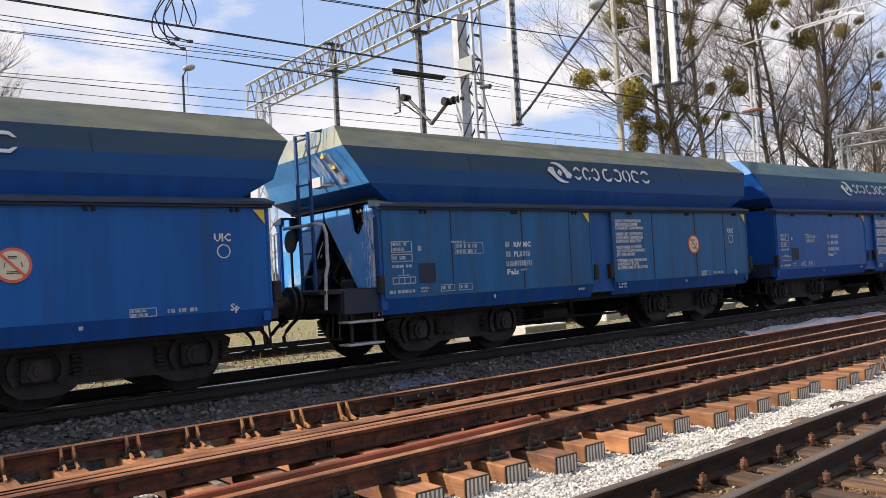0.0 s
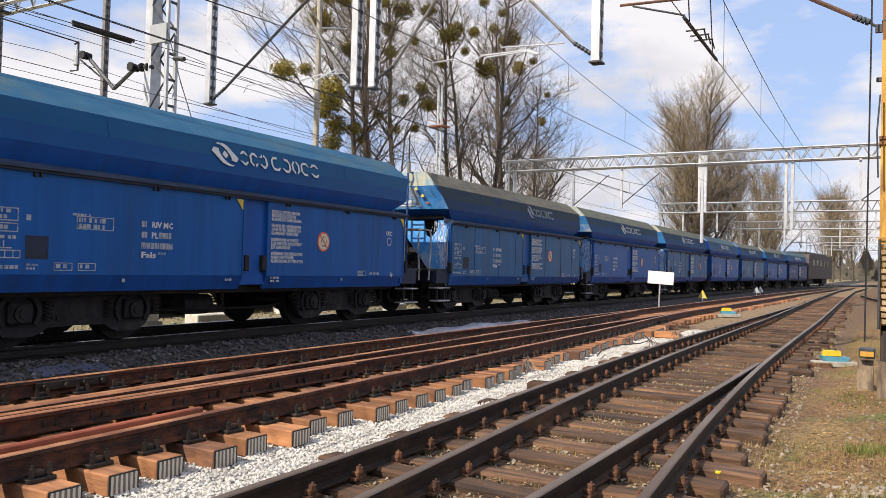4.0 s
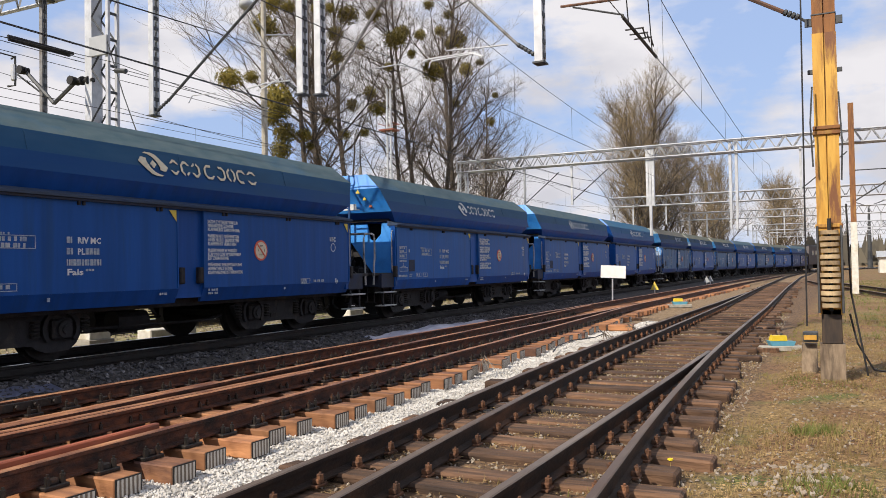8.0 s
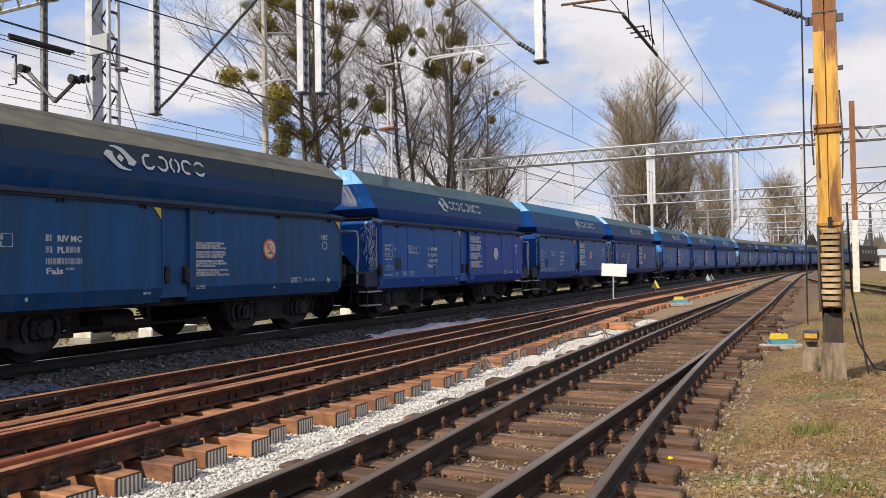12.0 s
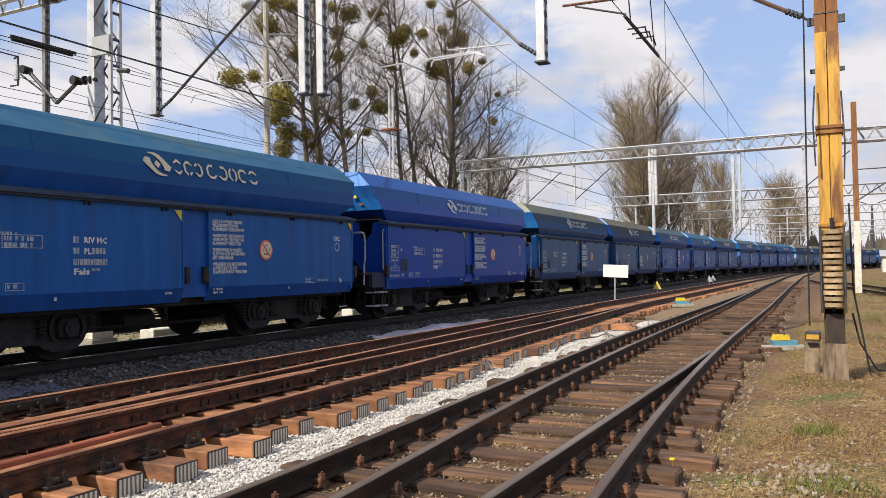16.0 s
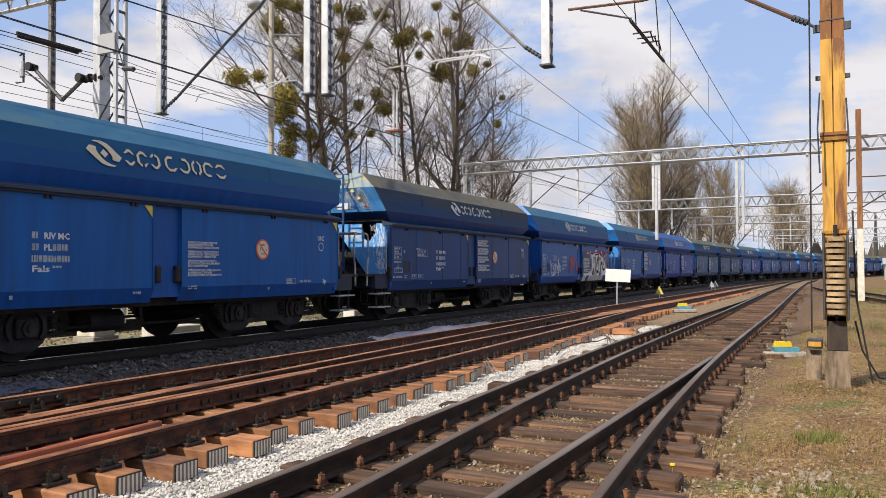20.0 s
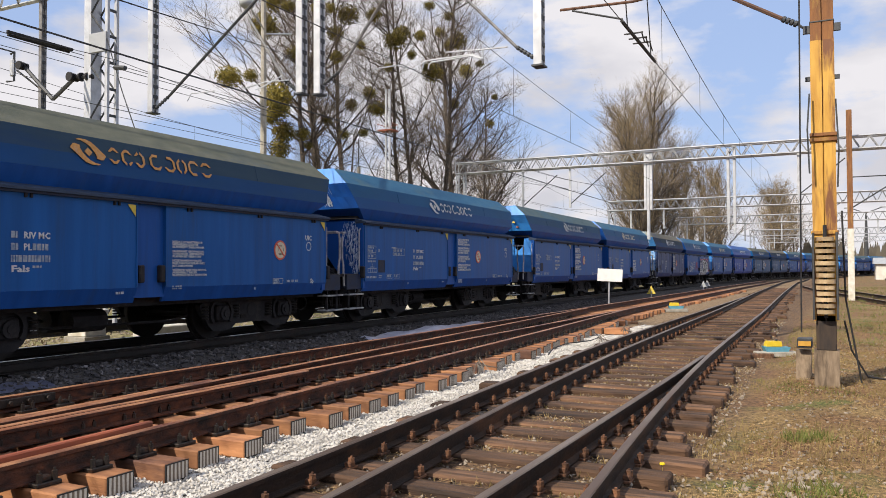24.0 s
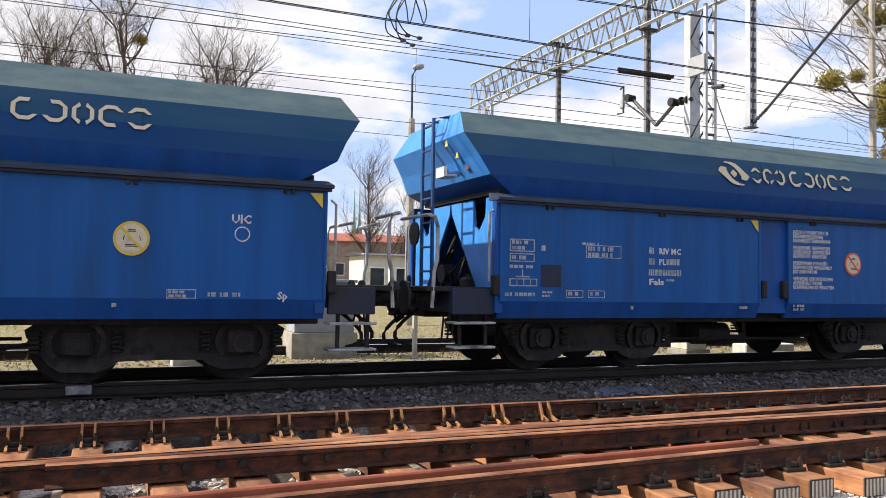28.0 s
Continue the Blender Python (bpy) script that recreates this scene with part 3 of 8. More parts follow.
    patch2 = n.new("ShaderNodeTexNoise")
    patch2.inputs["Scale"].default_value, patch2.inputs["Detail"].default_value = 0.8, 6.0
    k.new(tc.outputs["Object"], patch2.inputs["Vector"])
    k.new(patch2.outputs["Fac"], pg.inputs[0])
    verge = blend(pg.outputs[0], blend(pr.outputs[0], soil, straw), green)
    col = blend(step(sep.outputs["Y"], 1.15, 0.25, 0.5), verge, oily)
    gravel = step(sep.outputs["Y"], 3.75, 0.12, 0.3)
    past = n.new("ShaderNodeMath")
    past.operation = 'SUBTRACT'
    past.inputs[0].default_value = 0.0
    k.new(sep.outputs["X"], past.inputs[1])
    short = step(past.outputs[0], -20.0, 0.7, 2.5)
    both = n.new("ShaderNodeMath")
    both.operation = 'MULTIPLY'
    k.new(gravel, both.inputs[0])
    k.new(short, both.inputs[1])
    # between the new rails the bed is dark and only patches of white stone lie on it
    lean = n.new("ShaderNodeMath")
    lean.operation = 'MULTIPLY_ADD'
    lean.inputs[1].default_value = -0.052
    k.new(sep.outputs["X"], lean.inputs[0])
    k.new(sep.outputs["Y"], lean.inputs[2])
    dark_bed, _ = grain((0.012, 0.009, 0.008), (0.060, 0.045, 0.036), 26)
    heap = n.new("ShaderNodeValToRGB")
    heap.color_ramp.elements[0].position, heap.color_ramp.elements[1].position = 0.52, 0.60
    k.new(edge.outputs["Fac"], heap.inputs[0])
    inner = blend(heap.outputs[0], dark_bed, white)
    white = blend(step(lean.outputs[0], 4.80, 0.06, 0.12), white, inner)
    col = blend(both.outputs[0], col, white)
    far_soil = n.new("ShaderNodeMath")
    far_soil.operation = 'SUBTRACT'
    far_soil.inputs[0].default_value = 1.0
    k.new(short, far_soil.inputs[1])
    both2 = n.new("ShaderNodeMath")
    both2.operation = 'MULTIPLY'
    k.new(gravel, both2.inputs[0])
    k.new(far_soil.outputs[0], both2.inputs[1])
    sand, _ = grain((0.12, 0.078, 0.042), (0.30, 0.21, 0.12), 11, 9.0, 0.38, 0.62, 0.7)
    col = blend(both2.outputs[0], col, sand)
    col = blend(step(sep.outputs["Y"], 8.42, 0.2, 0.3), col, gap_shade)
    bank, _ = grain((0.10, 0.080, 0.035), (0.34, 0.29, 0.15), 9, 9.0, 0.38, 0.62, 0.7)
    meadow, _ = grain((0.08, 0.095, 0.02), (0.25, 0.26, 0.06), 9, 9.0, 0.38, 0.62, 0.7)
    col = blend(step(sep.outputs["Y"], 12.5, 0.4, 0.8), col, blend(pg.outputs[0], bank, meadow))
    k.new(col, b.inputs["Base Color"])
    t = n.new("ShaderNodeTexNoise")
    t.inputs["Scale"].default_value, t.inputs["Detail"].default_value = 28.0, 6.0
    k.new(tc.outputs["Object"], t.inputs["Vector"])
    bp = n.new("ShaderNodeBump")
    bp.inputs["Strength"].default_value, bp.inputs["Distance"].default_value = 0.8, 0.03
    k.new(t.outputs["Fac"], bp.inputs["Height"])
    k.new(bp.outputs[0], b.inputs["Normal"])
    return m


def axis_steps(lo, hi, fine_lo, fine_hi, fine):
    out = list(np.arange(fine_lo, fine_hi, fine))
    s, x = fine, fine_hi
    while x < hi:
        out.append(x)
        s *= 1.35
        x += s
    out.append(hi)
    s, x = fine, fine_lo
    while x > lo:
        s *= 1.35
        x -= s
        out.insert(0, max(x, lo))
    return out


gx, gy = axis_steps(-900, 2500, -3, 32, 0.22), axis_steps(-1200, 1500, -5, 18, 0.16)
gverts = [(x, y, bed(x, y)) for y in gy for x in gx]
nx = len(gx)
gfaces = [(j * nx + i, j * nx + i + 1, (j + 1) * nx + i + 1, (j + 1) * nx + i) for j in range(len(gy) - 1) for i in range(nx - 1)]
ground = soup("ground", gverts, gfaces, ground_material(), "dry grass, bare soil and ballast of a railway yard", "ground", "structure")
smooth(ground.data)

# ---- tracks ----
RAIL = [(-.068, 0), (.068, 0), (.068, .012), (.012, .032), (.010, .118), (.035, .128), (.035, .158), (.028, .166), (-.028, .166), (-.035, .158), (-.035, .128), (-.010, .118), (-.012, .032), (-.068, .012)]


def rail(line, x0, x1, z, mats, parent, name="rail", label="", step=0.8, section=RAIL):
    """A rail laid along a line of the plan, its foot at z; the head's faces take the second material."""
    count = max(2, int((x1 - x0) / step) + 1)
    me = bpy.data.meshes.new(name)
    verts, faces, n = [], [], len(section)
    for i in range(count):
        x = x0 + (x1 - x0) * i / (count - 1)
        a = math.atan2(line(x + .2) - line(x - .2), .4)
        for u, v in section:
            verts.append((x - u * math.sin(a), line(x) + u * math.cos(a), z + v))
    for i in range(count - 1):
        for k in range(n):
            faces.append((i * n + k, i * n + (k + 1) % n, (i + 1) * n + (k + 1) % n, (i + 1) * n + k))
    faces += [tuple(range(n)), tuple(range((count - 1) * n, count * n))]
    me.from_pydata(verts, [], faces)
    for m in mats:
        me.materials.append(m)
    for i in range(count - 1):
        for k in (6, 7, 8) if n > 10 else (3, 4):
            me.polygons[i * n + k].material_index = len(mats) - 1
    me.validate()
    bm = bmesh.new()
    bm.from_mesh(me)
    bmesh.ops.recalc_face_normals(bm, faces=bm.faces)
    bm.to_mesh(me)
    bm.free()
    ob = new(name, me)
    ob.parent = parent
    return tagged(ob, label)


RUST_MATS, OLD_MATS, SHADE_MATS = [M_RUSTSHADE, M_RUSTLIT], [M_OLDRAIL, M_RUNNING], [M_SHADERAIL, M_TREAD]
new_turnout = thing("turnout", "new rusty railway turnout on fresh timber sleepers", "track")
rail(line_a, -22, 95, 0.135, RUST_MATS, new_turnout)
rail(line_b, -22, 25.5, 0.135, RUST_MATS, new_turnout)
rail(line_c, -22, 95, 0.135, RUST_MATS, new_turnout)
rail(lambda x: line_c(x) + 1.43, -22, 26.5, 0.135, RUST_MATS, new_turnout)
CHECK = [(-.03, .05), (.03, .05), (.03, .19), (.02, .2), (-.02, .2), (-.03, .19)]
rail(lambda x: line_c(x) + 0.10, -6, 5.0, 0.135, [M_ORANGE], new_turnout, "check_rail", "check rail painted rusty orange", section=CHECK)
rail(lambda x: line_b(x) - 0.15 + 0.006 * max(0, x - 1), -.33, 8.6, 0.135, RUST_MATS, new_turnout, "wing_rail", "wing rail of the crossing", section=RAIL)
rail(lambda x: line_c(x) + 1.43 + .10, -6, 7.4, 0.135, RUST_MATS, new_turnout, "wing_rail", "wing rail of the crossing", section=RAIL)
bm = bmesh.new()
box(bm, 5.16, line_a(5) - .055, .18, 6.05, line_a(5) - .012, .27, .006)
part("fishplate", bm, M_BOLT, new_turnout, "bolted dark steel fishplate")
for i, x in enumerate((-.12, .04, .44, .58, .83, .98, 1.45, 1.62, 2.1, 2.6, 2.85, 3.4, 5.25, 5.5, 5.72, 5.95)):
    y = line_b(x) - .15 + 0.006 * max(0, x - 1) - .012 if i < 12 else line_a(x) - .055
    bm = bmesh.new()
    box(bm, x - .035, y - .008, .19, x + .035, y + .004, .26)
    disc(bm, (x, y, .225), .026, -.035, "y", 6)
    part("bolt", bm, M_BOLT, new_turnout)

old_turnout = thing("turnout", "worn old railway turnout on weathered wooden sleepers", "track")
rail(old_a, -19, 42, 0.035, OLD_MATS, old_turnout)
rail(old_b, -19, 140, 0.035, OLD_MATS, old_turnout, step=1.0)
rail(old_c, -19, 13.6, 0.035, OLD_MATS, old_turnout)
rail(old_d, -19, 140, 0.035, OLD_MATS, old_turnout, step=1.0)

train_track = thing("railway_track", "dark ballasted railway track under the train", "track")
far_track = thing("railway_track", "second ballasted track behind the train", "track")
rail(lambda x: track_y(x) + .77, -60, 220, 0.254, SHADE_MATS, train_track, step=2.0)
rail(lambda x: track_y(x) + 2.275, -60, 220, 0.254, SHADE_MATS, train_track, step=2.0)
bm = bmesh.new()
box(bm, -.38, track_y(0) + .69, .30, -.12, track_y(0) + .745, .40, .008)
part("joint_plate", bm, M_PIPE, train_track, "pale insulated joint plate")
rail(lambda x: track_y(x) + 5.6, -60, 220, 0.24, SHADE_MATS, far_track, step=2.0)
rail(lambda x: track_y(x) + 7.105, -60, 220, 0.24, SHADE_MATS, far_track, step=2.0)
side_track = thing("railway_track", "overgrown rusty siding in dry grass", "track")
siding = smooth_line([(10, -9.5), (26, -4.6), (40, -1.6), (60, 1.6), (75, 3.3)])
rail(siding, 12, 72, 0.02, OLD_MATS, side_track, step=2.0)
rail(lambda x: siding(x) - 1.505, 12, 76, 0.02, OLD_MATS, side_track, step=2.0)
yard_track = thing("railway_track", "rusty far siding beside the yard", "track")
yard = smooth_line([(20, -14), (60, -7.5), (120, -5.0), (200, -9)])
rail(yard, 22, 190, 0.02, OLD_MATS, yard_track, step=3.0)
rail(lambda x: yard(x) - 1.505, 22, 190, 0.02, OLD_MATS, yard_track, step=3.0)

# ---- hopper wagons ----
BODY, WIDE = 9.22, 3.0
POST = (-4.90, -4.35)


def words(bm, x0, z, width, rows, h=.045, gap=.028, seed=1):
    """Lettering too small to read: rows of short bars on the door's face."""
    r = random.Random(seed)
    for i in range(rows):
        x, zz = x0, z - i * (h + gap)
        end = x0 + width * r.uniform(.72, 1.0)
        while x < end - .02:
            w = r.uniform(.018, .062)
            box(bm, x, -.007, zz - h, min(x + w, end), -.003, zz)
            x += w + .013 + (.03 if r.random() < .18 else 0)


def frame_box(bm, x0, z0, x1, z1, t=.014):
    box(bm, x0, -.007, z0, x1, -.003, z0 + t)
    box(bm, x0, -.007, z1 - t, x1, -.003, z1)
    box(bm, x0, -.007, z0 + t, x0 + t, -.003, z1 - t)
    box(bm, x1 - t, -.007, z0 + t, x1, -.003, z1 - t)


def on_band(u, v):
    """A point of the hopper's sloping side: u along the wagon, v up the slope in metres."""
    d = Vector((0, .15, .5)).normalized()
    n = Vector((0, -.5, .15)).normalized()
    return Vector((u, .05, 2.58)) + d * v + n * .008


def flat(bm, outline):
    """A thin plate of (u, v) outline on the hopper's sloping side."""
    n = Vector((0, -.5, .15)).normalized() * .004
    lo = [bm.verts.new(on_band(u, v)) for u, v in outline]
    hi = [bm.verts.new(on_band(u, v) + n) for u, v in outline]
    c = len(outline)
    bm.faces.new(hi)
    for i in range(c):
        bm.faces.new((lo[i], lo[(i + 1) % c], hi[(i + 1) % c], hi[i]))


def oval(bm, u, v, w, h, t, k):
    """An eight-sided ring broken by two slots, as a stencil leaves it."""
    c = .07
    out = [(u + c, v), (u + w - c, v), (u + w, v + c), (u + w, v + h - c), (u + w - c, v + h), (u + c, v + h), (u, v + h - c), (u, v + c)]
    inn = [(u + c + t * .3, v + t), (u + w - c - t * .3, v + t), (u + w - t, v + c), (u + w - t, v + h - c), (u + w - c - t * .3, v + h - t), (u + c + t * .3, v + h - t), (u + t, v + h - c), (u + t, v + c)]
    for i in range(8):
        if i in ((2, 6), (2, 0), (4, 6), (2, 3), (6, 5), (0, 4), (2, 1), (2, 6))[k]:
            continue
        j = (i + 1) % 8
        flat(bm, [out[i], out[j], inn[j], inn[i]])


def emblem(bm, u, v):
    """Two curved blades round a lozenge, one the other turned half round."""
    blade = [(-.29, .03), (-.235, .095), (-.20, .10), (-.12, .085), (-.13, .05), (-.105, -.01), (-.06, -.07), (0, -.12), (.08, -.155), (.17, -.165), (.13, -.185), (.02, -.185), (-.07, -.16), (-.14, -.105), (-.20, -.05)]
    for s in (1, -1):
        p = [(u + s * a, v + s * b) for a, b in blade]
        flat(bm, p)
    flat(bm, [(u - .065, v), (u, v - .065), (u + .065, v), (u, v + .065)])


SECTION = [(.18, 2.30), (.05, 2.55), (.125, 2.80), (.20, 3.08), (.60, 3.43)]


def shell(bm, lo, hi, ends):
    """One band of the hopper's outside all round between two heights: (side inset, z) and how far the ends stand out."""
    (y0, z0), (y1, z1) = lo, hi
    (a0, a1) = ends
    p = [(-BODY - a0, y0, z0), (a0, y0, z0), (a0, WIDE - y0, z0), (-BODY - a0, WIDE - y0, z0)]
    q = [(-BODY - a1, y1, z1), (a1, y1, z1), (a1, WIDE - y1, z1), (-BODY - a1, WIDE - y1, z1)]
    return [bm.verts.new(v) for v in p], [bm.verts.new(v) for v in q]


def hopper_band(name, lo, hi, ends, mat_side, mat_end, root, t=.02):
    """Sides take the first material, sloping ends the second; the sheet has thickness."""
    bm = bmesh.new()
    p, q = shell(bm, lo, hi, ends)
    pi, qi = shell(bm, (lo[0] + t, lo[1]), (hi[0] + t, hi[1]), (ends[0] - t, ends[1] - t))
    for k in range(4):
        n = (k + 1) % 4
        f = bm.faces.new((p[k], p[n], q[n], q[k]))
        f.material_index = k % 2
        f = bm.faces.new((pi[n], pi[k], qi[k], qi[n]))
        f.material_index = k % 2
        bm.faces.new((q[k], q[n], qi[n], qi[k]))
        bm.faces.new((p[n], p[k], pi[k], pi[n]))
    return part(name, bm, [mat_side, mat_end], root)


def door(x0, x1, root, near):
    """A side flap: flat panel, folded skirt, edge ribs."""
    y, s = (0, 1) if near else (WIDE, -1)
    bm = bmesh.new()
    prism(bm, [(y, .95), (y, 2.20), (y + s * .05, 2.20), (y + s * .05, .95)], x0, x1, "x")
    for e in (x0, x1 - .03):
        prism(bm, [(y - s * .012, .96), (y - s * .012, 2.19), (y + s * .002, 2.19), (y + s * .002, .96)], e, e + .03, "x")
    panel = part("door", bm, PAINTS["mid"], root)
    bm = bmesh.new()
    prism(bm, [(y - s * .004, .95), (y + s * .09, .73), (y + s * .13, .73), (y + s * .05, .95)], x0, x1, "x")
    part("skirt", bm, LOWERS["mid"], panel)
    return panel


def bogie(xc, root):
    b = new("bogie")
    b.parent = root
    for y in (.70, 2.30):
        s = -1 if y < 1.5 else 1
        bm = bmesh.new()
        half = [(0, .26), (.44, .25), (.52, .19), (.66, .14), (1.02, .15), (1.14, .24), (1.24, .40), (1.34, .52), (1.36, .60), (1.20, .70), (.60, .66), (0, .70)]
        prism(bm, [(xc + u, v) for u, v in half] + [(xc - u, v) for u, v in half[-2:0:-1]], y + s * .16 - .05, y + s * .16 + .05, "y")
        part("side_frame", bm, M_FRAME, b, "cast dark steel side frame")
        # black disc laid on the solid frame as the shade of an opening
        bm = bmesh.new()
        disc(bm, (xc, y + s * .205, .49), .125, s * .010, "y", 20)
        part("frame_opening", bm, M_BLACK, b)
        bm = bmesh.new()
        box(bm, xc - .32, y + s * .215 - .012, .33, xc - .16, y + s * .215 + .012, .40, .004)
        part("cast_mark", bm, M_WHEEL, b)
        for dx in (-.86, .86):
            bm = bmesh.new()
            ring = [(.30 * math.cos(q), .46 + .27 * math.sin(q)) for q in [math.pi * (1.22 - 1.44 * i / 12) for i in range(13)]]
            for (u0, v0), (u1, v1) in zip(ring, ring[1:]):
                prism(bm, [(xc + dx + u0, v0), (xc + dx + u1, v1), (xc + dx + u1 * .80, .46 + (v1 - .46) * .80), (xc + dx + u0 * .80, .46 + (v0 - .46) * .80)], y + s * .19, y + s * .27, "y")
            bmesh.ops.remove_doubles(bm, verts=bm.verts, dist=.001)
            part("pedestal_arch", bm, M_FRAME, b)
            bm = bmesh.new()
            box(bm, xc + dx - .16, y + s * .25 - .06, .31, xc + dx + .16, y + s * .25 + .06, .60, .03)
            disc(bm, (xc + dx, y + s * .28, .45), .115, s * .07, "y", 14)
            disc(bm, (xc + dx, y + s * .34, .45), .06, s * .03, "y", 10)
            part("axle_box", bm, M_FRAME, b, "dark axle box with round cover")
            for ex in (-.40, .40):
                bm = bmesh.new()
                for zz in range(5):
                    disc(bm, (xc + dx + ex, y + s * .24, .36 + zz * .05), .066, .028, "z", 8)
                part("spring", bm, M_WHEEL, b)
    bm = bmesh.new()
    box(bm, xc - .2, .6, .40, xc + .2, 2.4, .62, .03)
    part("bolster", bm, M_FRAME, b)
    for dx in (-.86, .86):
        ax = new("wheelset")
        ax.parent = root
        ax.matrix_basis = pose(xc + dx, 1.5, .46)
        bm = bmesh.new()
        disc(bm, (0, -.98, 0), .075, 1.96, "y", 10)
        part("axle", bm, M_WHEEL, ax)
        for s in (-1, 1):
            bm = bmesh.new()
            disc(bm, (0, s * .70, 0), .455, s * .10, "y", 32)
            disc(bm, (0, s * .675, 0), .485, s * .026, "y", 32)
            disc(bm, (0, s * .80, 0), .13, s * .06, "y", 16)
            box(bm, -.30, s * .80 - .004, -.02, .30, s * .80 + .006, .02)
            part("wheel", bm, M_WHEEL, ax)
    return b


def buffer(x, y, d, root):
    b = new("buffer")
    b.parent = root
    bm = bmesh.new()
    disc(bm, (x, y, .98), .12, d * .30, "x", 14)
    part("buffer_case", bm, M_FRAME, b)
    bm = bmesh.new()
    disc(bm, (x + d * .28, y, .98), .085, d * .12, "x", 12)
    disc(bm, (x + d * .40, y, .98), .21, d * .035, "x", 18)
    part("buffer_plate", bm, M_FRAME, b)


def end_plates(x, d, root, mat_end, notch=False):
    """The wagon's end below the hopper: two plates with a dark triangular opening between them; a notch near the top on wagons with a ladder."""
    bite = [(.38, 2.28), (.40, 2.04), (.58, 1.86), (.70, 1.92), (.78, 2.28)] if notch else []
    for s, e in ((0, 1), (WIDE, -1)):
        bm = bmesh.new()
        prism(bm, [(s + e * u, v) for u, v in [(.05, .86), (.05, 2.28)] + bite + [(1.48, 2.28), (1.46, 2.14), (.56, 1.0), (.56, .86)]], x, x + d * .03, "x")
        part("end_plate", bm, mat_end, root)
    bm = bmesh.new()
    prism(bm, [(.25, .86), (.25, 2.28), (2.75, 2.28), (2.75, .86)], x - d * .9, x - d * .84, "x")
    part("discharge_chute", bm, M_FRAME, root, "dark inner chute")
    bm = bmesh.new()
    tube(bm, ((x - d * .2, 1.2, .95), (x - d * .35, 1.45, 1.6), (x - d * .5, 1.5, 2.0)), .03, 6)
    tube(bm, ((x - d * .2, 1.9, .95), (x - d * .3, 1.7, 1.5), (x - d * .5, 1.55, 1.9)), .03, 6)
    box(bm, x - d * .45, 1.05, 1.0, x - d * .2, 1.55, 1.3, .03)
    q = random.Random(7)
    for k in range(12):
        y0, z0 = q.uniform(.75, 2.2), q.uniform(.95, 1.2)
        tube(bm, ((x - d * q.uniform(-.05, .3), y0, z0), (x - d * q.uniform(-.1, .3), y0 + q.uniform(-.3, .3), z0 + q.uniform(.2, .5)), (x - d * q.uniform(0, .5), y0 + q.uniform(-.4, .4), z0 + q.uniform(.5, .8))), q.uniform(.014, .03), 5)
    box(bm, x - d * .25, .75, .98, x + d * .12, 1.0, 1.25, .03)
    disc(bm, (x - d * .1, 1.75, 1.3), .14, d * .16, "x", 12)
    tagged(part("linkage", bm, M_FRAME, root), "black operating linkage", kind="stuff")


def headstock(x, d, root):
    bm = bmesh.new()
    box(bm, min(x, x + d * .12), .12, .80, max(x, x + d * .12), WIDE - .12, 1.10, .01)
    part("headstock", bm, M_SILL, root)
    for y in (.62, 2.38):
        buffer(x + d * .12, y, d, root)
    bm = bmesh.new()
    box(bm, min(x, x + d * .34), 1.46, .93, max(x, x + d * .34), 1.54, 1.03, .01)
    tube(bm, ((x + d * .30, 1.5, .98), (x + d * .36, 1.5, .80), (x + d * .30, 1.5, .62), (x + d * .20, 1.5, .70)), .025, 6)
    part("draw_hook", bm, M_FRAME, root)
    for k, y in enumerate((1.15, 1.85)):
        bm = bmesh.new()
        tube(bm, [(x + d * (.12 + .34 * math.sin(a)), y - .25 * k, .82 - .50 * math.sin(a * .5) - .05 * k) for a in [.35 * i for i in range(9)]], .026, 6)
        part("brake_hose", bm, M_BLACK, root)
    bm = bmesh.new()
    for y in (.28, .46):
        tube(bm, ((x + d * .05, y, .80), (x + d * .08, y, .45)), .014, 5)
    tube(bm, ((x + d * .08, .22, .45), (x + d * .08, .52, .45)), .016, 5)
    part("step", bm, M_FRAME, root)


